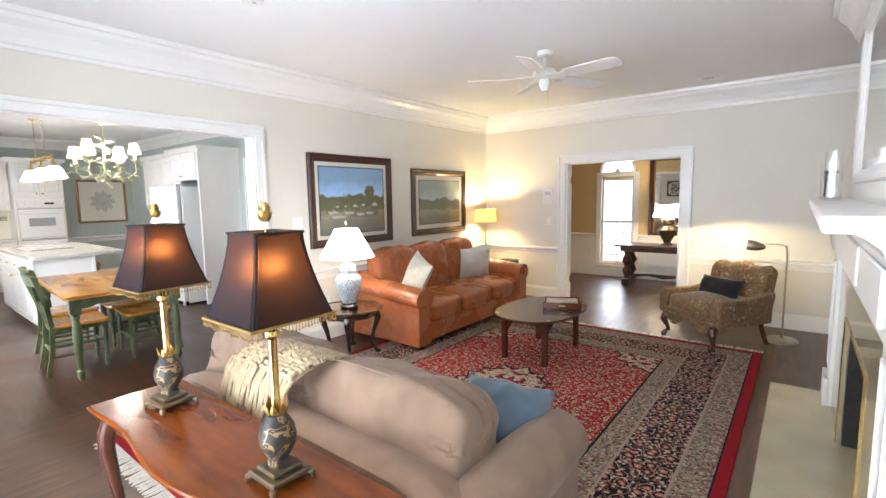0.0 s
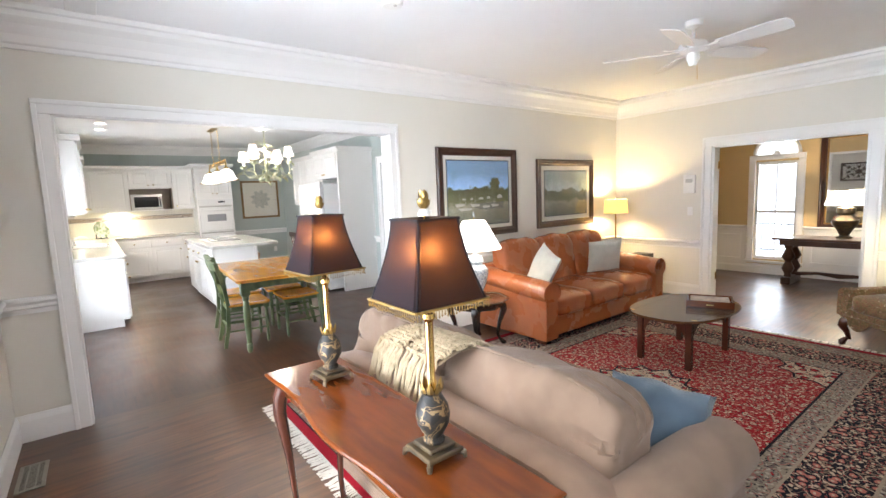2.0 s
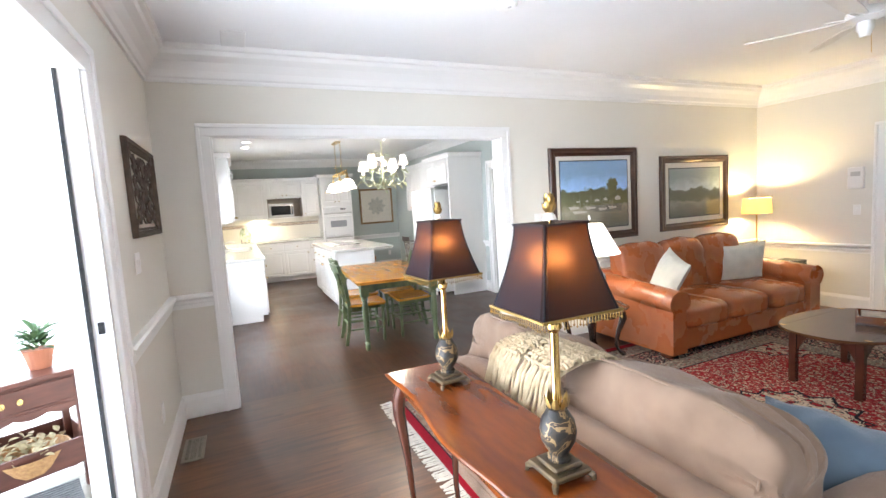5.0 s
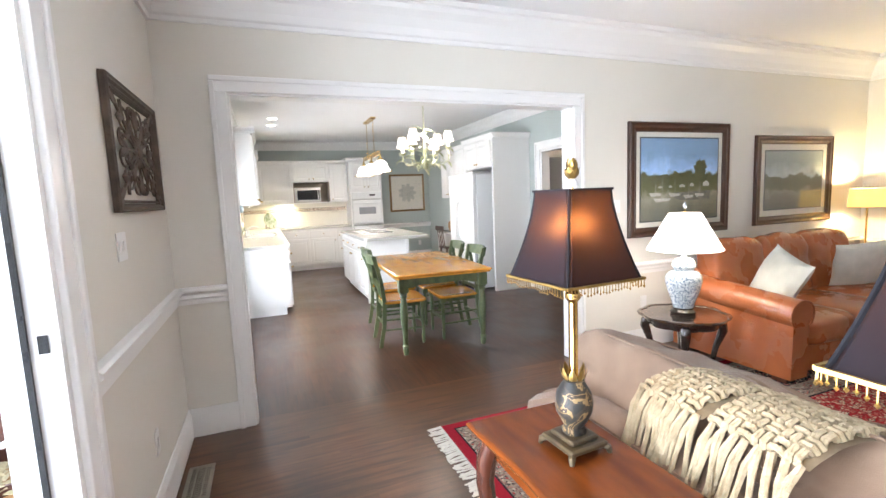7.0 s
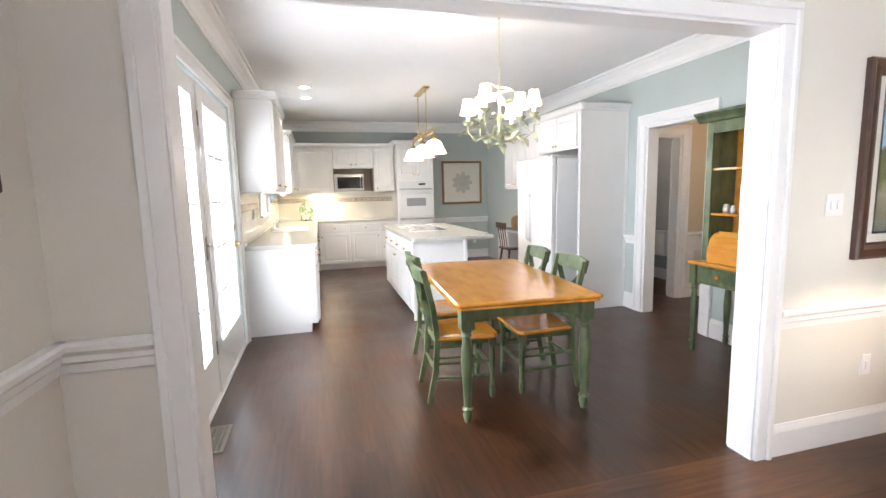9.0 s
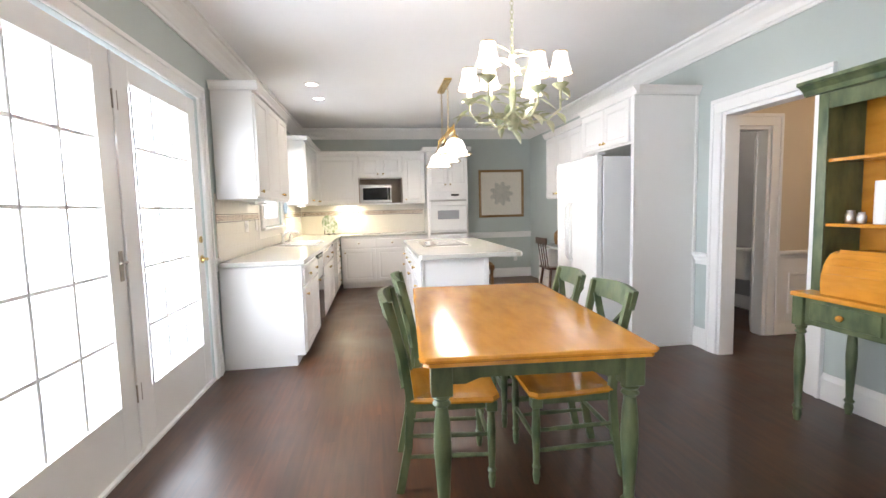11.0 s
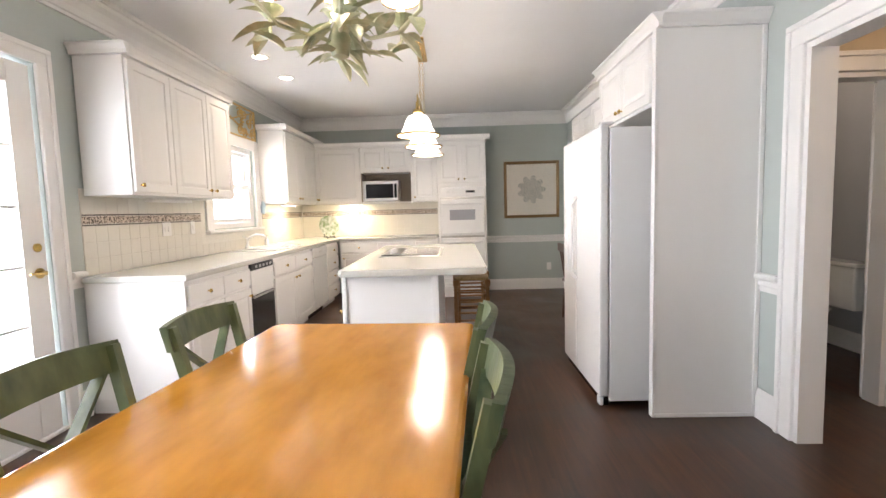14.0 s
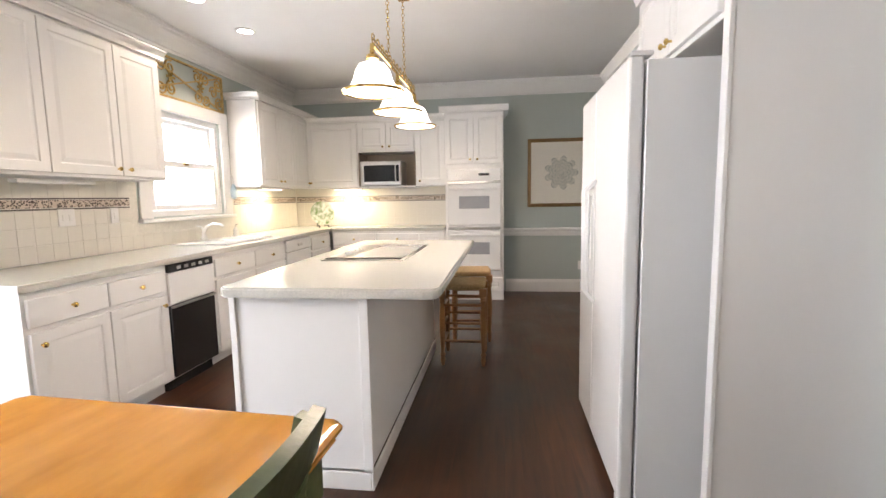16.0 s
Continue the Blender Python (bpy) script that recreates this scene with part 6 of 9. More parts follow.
def rug_mat():
    m = mat("persian_wool", (0.3, 0.03, 0.03), 0.95)
    nt = m.node_tree
    b = nt.nodes["Principled BSDF"]
    geo = nt.nodes.new("ShaderNodeNewGeometry")
    sep = nt.nodes.new("ShaderNodeSeparateXYZ")
    nt.links.new(geo.outputs["Position"], sep.inputs[0])

    def mth(op, *args):
        n = nt.nodes.new("ShaderNodeMath")
        n.operation = op
        for i, v in enumerate(args):
            if isinstance(v, (int, float)):
                n.inputs[i].default_value = v
            else:
                nt.links.new(v, n.inputs[i])
        return n.outputs[0]

    def mix(f, a, c):
        n = nt.nodes.new("ShaderNodeMix")
        n.data_type = "RGBA"
        for i, v in ((6, a), (7, c)):
            if isinstance(v, tuple):
                n.inputs[i].default_value = (*v, 1)
            else:
                nt.links.new(v, n.inputs[i])
        nt.links.new(f, n.inputs[0])
        return n.outputs[2]
    X = mth("ABSOLUTE", mth("SUBTRACT", sep.outputs[0], (RX0 + RX1) / 2))
    Y = mth("ABSOLUTE", mth("SUBTRACT", sep.outputs[1], (RY0 + RY1) / 2))
    HXX, HYY = (RX1 - RX0) / 2, (RY1 - RY0) / 2
    d = mth("MINIMUM", mth("SUBTRACT", HXX, X), mth("SUBTRACT", HYY, Y))
    comb = nt.nodes.new("ShaderNodeCombineXYZ")
    nt.links.new(X, comb.inputs[0])
    nt.links.new(Y, comb.inputs[1])
    # warp
    nz = nt.nodes.new("ShaderNodeTexNoise")
    nz.inputs["Scale"].default_value = 11
    nt.links.new(comb.outputs[0], nz.inputs["Vector"])
    wm = nt.nodes.new("ShaderNodeMix")
    wm.data_type = "VECTOR"
    wm.inputs[0].default_value = 0.06
    nt.links.new(comb.outputs[0], wm.inputs[4])
    nt.links.new(nz.outputs["Color"], wm.inputs[5])

    def vor(scale, feat="F1"):
        v = nt.nodes.new("ShaderNodeTexVoronoi")
        v.voronoi_dimensions = "2D"
        v.feature = feat
        v.inputs["Scale"].default_value = scale
        nt.links.new(wm.outputs[1], v.inputs["Vector"])
        return v
    v1, v2, v3, v4 = vor(11.0), vor(24), vor(13, "DISTANCE_TO_EDGE"), vor(33)
    red, cream, navy, pink = (0.27, 0.012, 0.016), (0.46, 0.35, 0.25), (0.010, 0.009, 0.014), (0.38, 0.13, 0.10)
    # vines, flowers
    cn = nt.nodes.new("ShaderNodeTexNoise")
    cn.inputs["Scale"].default_value = 15
    cn.inputs["Detail"].default_value = 1
    cn.inputs["Distortion"].default_value = 0.6
    nt.links.new(comb.outputs[0], cn.inputs["Vector"])
    curl = mth("LESS_THAN", mth("ABSOLUTE", mth("SUBTRACT", mth("FRACT", mth("MULTIPLY", cn.outputs["Fac"], 5.0)), 0.5)), 0.10)
    curl2 = mth("LESS_THAN", mth("ABSOLUTE", mth("SUBTRACT", mth("FRACT", mth("MULTIPLY", cn.outputs["Fac"], 5.0)), 0.5)), 0.17)
    vine = mth("LESS_THAN", v3.outputs["Distance"], 0.045)
    fl = mth("LESS_THAN", v1.outputs["Distance"], 0.27)
    flc = mth("LESS_THAN", v1.outputs["Distance"], 0.19)
    fld = mth("LESS_THAN", v1.outputs["Distance"], 0.07)
    bud = mth("LESS_THAN", v2.outputs["Distance"], 0.20)
    dot = mth("LESS_THAN", v4.outputs["Distance"], 0.17)
    vine2 = mth("LESS_THAN", v3.outputs["Distance"], 0.022)
    ring1 = mth("COMPARE", v1.outputs["Distance"], 0.42, 0.022)
    leafm = mth("LESS_THAN", v2.outputs["Distance"], 0.19)
    field = mix(curl2, red, navy)
    field = mix(curl, field, pink)
    field = mix(dot, field, pink)
    field = mix(leafm, field, cream)
    field = mix(flc, field, navy)
    field = mix(mth("LESS_THAN", v1.outputs["Distance"], 0.155), field, cream)
    field = mix(fld, field, red)
    bord = mix(curl, navy, (0.20, 0.14, 0.10))
    bord = mix(ring1, bord, cream)
    bord = mix(dot, bord, (0.30, 0.06, 0.05))
    bord = mix(bud, bord, cream)
    bord = mix(fl, bord, navy)
    bord = mix(flc, bord, pink)
    bord = mix(fld, bord, cream)
    guard = mix(curl2, (0.25, 0.205, 0.155), (0.13, 0.095, 0.08))
    guard = mix(dot, guard, navy)
    guard = mix(ring1, guard, (0.30, 0.09, 0.075))
    guard = mix(leafm, guard, (0.36, 0.31, 0.25))
    guard = mix(fld, guard, red)
    # medallion
    ang = mth("ARCTAN2", Y, X)
    rr = mth("SQRT", mth("ADD", mth("MULTIPLY", mth("MULTIPLY", X, 1.35), mth("MULTIPLY", X, 1.35)), mth("MULTIPLY", Y, Y)))
    sc = mth("ADD", rr, mth("MULTIPLY", mth("ABSOLUTE", mth("SINE", mth("MULTIPLY", ang, 8))), 0.09))
    med = mix(curl, cream, navy)
    med = mix(bud, med, pink)
    med = mix(fl, med, navy)
    med = mix(flc, med, red)
    field = mix(mth("LESS_THAN", sc, 0.56), field, navy)
    field = mix(mth("LESS_THAN", sc, 0.53), field, med)
    field = mix(mth("LESS_THAN", sc, 0.30), field, navy)
    field = mix(mth("LESS_THAN", sc, 0.28), field, red)
    # corner spandrels
    cx_ = mth("SUBTRACT", HXX - 0.72, X)
    cy_ = mth("SUBTRACT", HYY - 0.72, Y)
    cr = mth("ADD", mth("SQRT", mth("ADD", mth("MULTIPLY", cx_, cx_), mth("MULTIPLY", cy_, cy_))), mth("MULTIPLY", mth("ABSOLUTE", mth("SINE", mth("MULTIPLY", mth("ARCTAN2", cy_, cx_), 6))), 0.06))
    field = mix(mth("LESS_THAN", cr, 0.42), field, navy)
    field = mix(mth("LESS_THAN", cr, 0.40), field, med)
    col = mix(mth("LESS_THAN", d, 0.72), field, navy)
    col = mix(mth("LESS_THAN", d, 0.705), col, guard)
    col = mix(mth("LESS_THAN", d, 0.565), col, (0.30, 0.24, 0.18))
    col = mix(mth("LESS_THAN", d, 0.55), col, bord)
    col = mix(mth("LESS_THAN", d, 0.25), col, (0.30, 0.24, 0.18))
    col = mix(mth("LESS_THAN", d, 0.235), col, guard)
    col = mix(mth("LESS_THAN", d, 0.075), col, navy)
    col = mix(mth("LESS_THAN", d, 0.065), col, (0.25, 0.008, 0.018))
    n3 = nt.nodes.new("ShaderNodeTexNoise")
    n3.inputs["Scale"].default_value = 130
    nt.links.new(geo.outputs["Position"], n3.inputs["Vector"])
    mr = nt.nodes.new("ShaderNodeMapRange")
    mr.inputs[3].default_value, mr.inputs[4].default_value = 0.72, 1.25
    nt.links.new(n3.outputs["Fac"], mr.inputs[0])
    hs = nt.nodes.new("ShaderNodeHueSaturation")
    nt.links.new(col, hs.inputs["Color"])
    nt.links.new(mr.outputs[0], hs.inputs["Value"])
    nt.links.new(hs.outputs[0], b.inputs["Base Color"])
    bp = nt.nodes.new("ShaderNodeBump")
    bp.inputs["Strength"].default_value = 0.4
    bp.inputs["Distance"].default_value = 0.004
    nt.links.new(n3.outputs["Fac"], bp.inputs["Height"])
    nt.links.new(bp.outputs[0], b.inputs["Normal"])
    b.inputs["Specular IOR Level"].default_value = 0.15
    return m


rug = thing("rug", (RX0 + RX1) / 2, (RY0 + RY1) / 2, 0.0, "red persian wool rug with a navy border and cream fringe", "rug")
hx, hy = (RX1 - RX0) / 2, (RY1 - RY0) / 2
part("rug_body", B(-hx, -hy, 0.0005, hx, hy, 0.011, 0.004), rug_mat(), rug)
rnd = random.Random(3)
M_FRINGE = mat("cream_cotton_fringe", (0.66, 0.62, 0.55), 0.9, noise_scale=40, noise_amt=0.2)
for s in (-1, 1):
    bm = bmesh.new()
    xx = -hx
    while xx < hx:
        ln = rnd.uniform(0.075, 0.10)
        dx = rnd.uniform(-0.025, 0.025)
        bar(bm, (xx, s * (hy - 0.004), 0.008), (xx + dx * 0.4, s * (hy + ln * 0.5), 0.004), 0.007, 0.004)
        bar(bm, (xx + dx * 0.4, s * (hy + ln * 0.5), 0.004), (xx + dx, s * (hy + ln), 0.003), 0.012, 0.003)
        xx += 0.0125
    f = part("fringe", bm, M_FRINGE, rug, "knotted cream cotton fringe")
    tagged(f, kind="stuff")

# console table behind the sofa
ct = thing("console_table", -1.33, 2.095, 0, "polished mahogany console table with cabriole legs behind the sofa", "table")
CW, CD = 1.36, 0.33
bm = bmesh.new()
rings = []
for o_, z in ((-0.02, 0.730), (-0.006, 0.732), (0.0, 0.738), (0.004, 0.748), (0.0, 0.754), (-0.006, 0.757)):
    pts = []
    n = 24
    for i in range(n + 1):
        x = CW * i / n
        u = i / n
        y = 0.0 - o_ - 0.0
        e = -0.018 * math.sin(math.pi * u) ** 2 - 0.012 * math.cos(4 * math.pi * u)
        pts.append((x + (-o_ if i == 0 else o_ if i == n else 0), e - o_, z))
    pts += [(CW + o_, CD + o_, z), (-o_, CD + o_, z)]
    rings.append(pts)
part("tabletop", loft(rings), M_MAHOG, ct)
part("apron", B(0.07, 0.045, 0.655, CW - 0.07, 0.063, 0.7295, 0.003), M_MAHOG, ct)
part("apron", B(0.07, CD - 0.05, 0.655, CW - 0.07, CD - 0.032, 0.7295, 0.003), M_MAHOG, ct)
part("apron", B(0.055, 0.07, 0.655, 0.073, CD - 0.06, 0.7295, 0.003), M_MAHOG, ct)
part("apron", B(CW - 0.073, 0.07, 0.655, CW - 0.055, CD - 0.06, 0.7295, 0.003), M_MAHOG, ct)


def cabriole(h, r, sx, sy, kick=0.03):
    pts = [(0, 0, h), (sx * kick, sy * kick, h * 0.88), (sx * kick * 1.2, sy * kick * 1.2, h * 0.78), (sx * kick * 0.3, sy * kick * 0.3, h * 0.5), (-sx * kick * 0.2, -sy * kick * 0.2, h * 0.22), (sx * kick * 0.3, sy * kick * 0.3, 0.06), (sx * kick * 1.1, sy * kick * 1.1, 0.02), (sx * kick * 1.1, sy * kick * 1.1, 0)]
    return T(pts, [r * 1.1, r * 1.25, r * 1.1, r * 0.72, r * 0.5, r * 0.5, r * 0.95, r * 0.7], 10)


for sx in (-1, 1):
    for sy in (-1, 1):
        lg = part("leg", cabriole(0.73, 0.026, sx, sy, 0.022), M_MAHOGD, ct, smooth=True)
        lg.location = ((0.055 if sx < 0 else CW - 0.055), (0.055 if sy < 0 else CD - 0.045), 0)

# black shade buffet lamps


def shade_mat():
    m = mat("lit_black_silk", (0.006, 0.006, 0.009), 0.75, spec=0.08)
    nt = m.node_tree
    b = nt.nodes["Principled BSDF"]
    tc = nt.nodes.new("ShaderNodeTexCoord")
    n = nt.nodes.new("ShaderNodeTexNoise")
    n.inputs["Scale"].default_value = 350
    nt.links.new(tc.outputs["Object"], n.inputs["Vector"])
    bp = nt.nodes.new("ShaderNodeBump")
    bp.inputs["Strength"].default_value = 0.25
    bp.inputs["Distance"].default_value = 0.002
    nt.links.new(n.outputs["Fac"], bp.inputs["Height"])
    nt.links.new(bp.outputs[0], b.inputs["Normal"])
    tr = nt.nodes.new("ShaderNodeBsdfTranslucent")
    tr.inputs[0].default_value = (0.62, 0.27, 0.09, 1)
    mx = nt.nodes.new("ShaderNodeMixShader")
    mx.inputs[0].default_value = 0.022
    rf = nt.nodes.new("ShaderNodeBsdfRefraction")
    rf.inputs["Color"].default_value = (0.85, 0.42, 0.17, 1)
    rf.inputs["Roughness"].default_value = 0.88
    rf.inputs["IOR"].default_value = 1.7
    m2 = nt.nodes.new("ShaderNodeMixShader")
    m2.inputs[0].default_value = 0.35
    nt.links.new(tr.outputs[0], m2.inputs[1])
    nt.links.new(rf.outputs[0], m2.inputs[2])
    nt.links.new(b.outputs[0], mx.inputs[1])
    nt.links.new(m2.outputs[0], mx.inputs[2])
    nt.links.new(mx.outputs[0], nt.nodes["Material Output"].inputs[0])
    return m


M_SILK = shade_mat()


def marble_mat():
    m = mat("painted_black_gold_urn", (0.02, 0.018, 0.018), 0.5, spec=0.3)
    nt = m.node_tree
    b = nt.nodes["Principled BSDF"]
    tc = nt.nodes.new("ShaderNodeTexCoord")
    n = nt.nodes.new("ShaderNodeTexNoise")
    n.inputs["Scale"].default_value = 15
    n.inputs["Distortion"].default_value = 1.6
    nt.links.new(tc.outputs["Object"], n.inputs["Vector"])
    cr = nt.nodes.new("ShaderNodeValToRGB")
    cr.color_ramp.interpolation = "CONSTANT"
    els = cr.color_ramp.elements
    els[0].position, els[0].color = 0.0, (0.016, 0.015, 0.014, 1)
    els[1].position, els[1].color = 0.44, (0.030, 0.024, 0.018, 1)
    for p, c in ((0.50, (0.20, 0.13, 0.06, 1)), (0.545, (0.03, 0.02, 0.014, 1)), (0.61, (0.24, 0.16, 0.08, 1))):
        e = els.new(p)
        e.color = c
    nt.links.new(n.outputs["Fac"], cr.inputs[0])
    nt.links.new(cr.outputs[0], b.inputs["Base Color"])
    return m


M_URN = marble_mat()
M_DKBRONZE = mat("dark_bronze", (0.07, 0.055, 0.04), 0.4, 0.6, noise_scale=25, color2=(0.14, 0.10, 0.05))


def buffet_lamp():
    l = thing("table_lamp", 0, 0, 0, "brass and painted urn lamp with a black beaded square shade", "lamp", "pair of lamps on the console table")
    bm = bmesh.new()
    s_ = 0.062
    box(bm, -s_, -s_, 0.016, s_, s_, 0.032, 0.004)
    part("base_plate", bm, M_DKBRONZE, l)
    part("base_step", B(-0.045, -0.045, 0.0325, 0.045, 0.045, 0.046, 0.004), M_DKBRONZE, l)
    for sx in (-1, 1):
        for sy in (-1, 1):
            part("foot", T([(sx * 0.048, sy * 0.048, 0.02), (sx * 0.062, sy * 0.062, 0.014), (sx * 0.064, sy * 0.064, 0.0)], [0.008, 0.009, 0.006]), M_DKBRONZE, l)
    part("urn", L([(0.030, 0.0465), (0.032, 0.056), (0.024, 0.064), (0.034, 0.080), (0.047, 0.105), (0.050, 0.130), (0.045, 0.158), (0.032, 0.180), (0.026, 0.190), (0.030, 0.196)], seg=26), M_URN, l, smooth=True)
    bm = bmesh.new()
    for i in range(8):
        a = i * math.pi / 4
        leaf(bm, (0.022 * math.cos(a), 0.022 * math.sin(a), 0.186), (math.cos(a), math.sin(a), 1.1), (-math.cos(a), -math.sin(a), 0.3), 0.042, 0.024, -0.5)
    part("leaf_collar", bm, M_GILT, l)
    part("stem", L([(0.014, 0.19), (0.012, 0.21), (0.012, 0.40), (0.014, 0.405), (0.020, 0.412), (0.020, 0.425), (0.014, 0.432), (0.009, 0.50)], seg=18), M_BRASS, l, smooth=True)
    part("harp_rod", L([(0.003, 0.501), (0.003, 0.705)], seg=8), M_BRASS, l)
    part("bulb", L([(0.008, 0.505), (0.020, 0.54), (0.020, 0.57), (0.008, 0.59)], seg=12), M_BULBW, l, "warm glowing bulb", smooth=True)
    # shade: concave square bell
    rings = []
    n = 12
    z0, z1 = 0.468, 0.69
    for i in range(n + 1):
        t = i / n
        hw = 0.068 + (0.119 - 0.068) * (1 - t) ** 1.5
        z = z0 + (z1 - z0) * t
        c_ = hw * 0.12
        rings.append([(-hw + c_, -hw, z), (hw - c_, -hw, z), (hw, -hw + c_, z), (hw, hw - c_, z), (hw - c_, hw, z), (-hw + c_, hw, z), (-hw, hw - c_, z), (-hw, -hw + c_, z)])
    bm = loft(rings, caps=False)
    part("shade", bm, M_SILK, l, "black silk square bell shade", smooth=False)
    for k, (sx, sy) in enumerate(((-1, -1), (1, -1), (1, 1), (-1, 1))):
        pts = []
        for i in range(n + 1):
            t = i / n
            hw = 0.068 + (0.119 - 0.068) * (1 - t) ** 1.5
            pts.append((sx * hw * 0.955, sy * hw * 0.955, z0 + (z1 - z0) * t))
        part("shade_seam", T(pts, 0.0035, 6), M_BLACKSILK, l, "black corner seam tape")
    for z, hw, m_ in ((z0, 0.122, M_GILT), (z1, 0.069, M_BLACKSILK)):
        bm = bmesh.new()
        for a, b in (((-hw, -hw), (hw, -hw)), ((hw, -hw), (hw, hw)), ((hw, hw), (-hw, hw)), ((-hw, hw), (-hw, -hw))):
            bar(bm, (*a, z), (*b, z), 0.005, 0.006)
        part("shade_trim", bm, m_, l)
    bm = bmesh.new()
    rr = random.Random(4)
    for side in range(4):
        for i in range(26):
            u = -0.118 + 0.236 * i / 25
            x, y = ((u, -0.122), (0.122, u), (u, 0.122), (-0.122, u))[side]
            ln = rr.uniform(0.004, 0.013)
            bar(bm, (x, y, z0 - 0.004), (x, y, z0 - 0.006 - ln), 0.0014, 0.0014, up=(1, 0, 0))
            lathe(bm, [(0.0004, z0 - 0.006 - ln), (0.0032, z0 - 0.009 - ln), (0.0004, z0 - 0.013 - ln)], x, y, 5, caps=False)
    tagged(part("bead_fringe", bm, M_GILT, l, "hanging gold bead fringe"), kind="stuff")
    part("finial_cap", L([(0.018, 0.70), (0.014, 0.712), (0.006, 0.72)], seg=14), M_TRIM, l)
    bm = bmesh.new()
    for q, (r0, zz, m2) in enumerate(((0.02, 0.735, 6), (0.012, 0.755, 5))):
        for i in range(m2):
            a = i * 2 * math.pi / m2 + q
            leaf(bm, (0.006 * math.cos(a), 0.006 * math.sin(a), zz - 0.02), (math.cos(a), math.sin(a), 0.9 + q * 0.7), (-math.cos(a), -math.sin(a), 0.4), 0.032, 0.030, -0.45)
    lathe(bm, [(0.004, 0.715), (0.013, 0.735), (0.010, 0.755), (0.002, 0.765)], 0, 0, 10)
    tagged(part("finial", bm, M_GILT, l, "gilt flower finial"), kind="stuff")
    return l


M_BULBW = mat("warm_bulb", (1, 0.6, 0.25), 0.5, emit=6, emitcol=(1, 0.62, 0.26))
bl = buffet_lamp()
bl.matrix_world = pose(-0.315, 2.27, 0.7575)
copy_thing(bl, pose(-1.075, 2.285, 0.7575, 0, 0, 4))
for x, y in ((-0.315, 2.27), (-1.075, 2.285)):
    lamp("buffet_lamp_light", "POINT", look((x, y, 0.7575 + 0.595), (0, 0, 0)), 9.5, (1, 0.66, 0.36), 0.03)

# beige sofa
sf = thing("beige_sofa", -1.66, 2.46, 0, "taupe twill rolled-arm sofa seen from behind", "sofa")
SW = 1.85
bm = bmesh.new()


def prof_back(z_top, y0, thick, x):
    pts = [(x, y0 + 0.02, 0.08), (x, y0, 0.20), (x, y0 - 0.005, z_top - 0.14), (x, y0 - 0.03, z_top - 0.07), (x, y0 - 0.02, z_top - 0.02), (x, y0 + 0.02, z_top), (x, y0 + 0.07, z_top - 0.005), (x, y0 + thick, z_top - 0.05), (x, y0 + thick, 0.10)]
    return pts


rings = []
for i in range(15):
    u = i / 14
    e = abs(u - 0.5) * 2
    zt = 0.735 - 0.10 * max(0, e - 0.78) / 0.22
    rings.append(prof_back(zt, 0.045, 0.17, SW * 0.015 + SW * 0.97 * u))
part("back_frame", loft(rings), M_TAUPE, sf, smooth=True)
part("seat_base", B(0.10, 0.215, 0.07, SW - 0.10, 0.90, 0.30, 0.03, 3), M_TAUPE, sf)
for s in (0, 1):
    rings = []
    for j in range(10):
        v = j / 9
        y = 0.10 + 0.78 * v
        zc, r = 0.56 - 0.02 * v, 0.105 + 0.012 * math.sin(math.pi * v)
        cx_ = 0.10 if s == 0 else SW - 0.14
        ring = []
        for k in range(18):
            a = -math.pi * 0.28 + (math.pi * 1.56) * k / 17
            ring.append((cx_ + r * 1.1 * math.cos(a), y, zc + r * math.sin(a)))
        ring += [(cx_ - 0.075, y, 0.07), (cx_ + 0.075, y, 0.07)]
        rings.append(ring)
    part("arm", loft(rings), M_TAUPE, sf, smooth=True)
for i in range(2):
    w = (SW - 0.46) / 2
    c_ = part("seat_cushion", soft_box(w - 0.01, 0.66, 0.17, puff=0.02, seg=8), M_TAUPE, sf, smooth=True)
    c_.location = (0.22 + w * (i + 0.5), 0.58, 0.385)
for i in range(2):
    w = 0.80
    c_ = part("back_cushion", pleat_ends(soft_box(w + 0.07, 0.31, 0.46, puff=0.0, seg=40, wrinkle=0.018, seed=3 + i), w), M_TAUPE, sf, smooth=True)
    c_.matrix_basis = pose(0.02 + w * (i + 0.5), 0.345, 0.645, -15, 0, 0)
    for zz in (-1, 1):
        yy = 0.148 * zz
        pts = []
        for q in range(33):
            a = 2 * math.pi * q / 32
            cs, sn = math.cos(a), math.sin(a)
            k = (abs(cs) ** 7 + abs(sn) ** 7) ** (-1 / 7)
            pts.append((cs * k * (w / 2 + 0.002) * 0.975, yy * 0.86, sn * k * 0.223))
        part("welt", tube(bmesh.new(), pts, 0.0045, 5, caps=False), M_TAUPE, c_)
part("skirt", B(0.03, 0.058, 0.0125, SW - 0.03, 0.064, 0.09, 0.002), M_TAUPE, sf)
bp = thing("throw_pillow", -0.03, 2.98, 0.60, "dusty blue cotton throw pillow on the taupe sofa", "pillow")
part("cover", pillow(0.40, 0.36, 0.20, seed=2, seg=20, wrinkle=0.030), M_BLUEC, bp, smooth=True)
bp.matrix_world = pose(-0.16, 3.22, 0.60, -58, 6, 20)

# woven throw over the sofa back
tt = thing("knit_throw", -1.25, 2.62, 0, "cream basket-weave wool throw with long tassels", "throw")


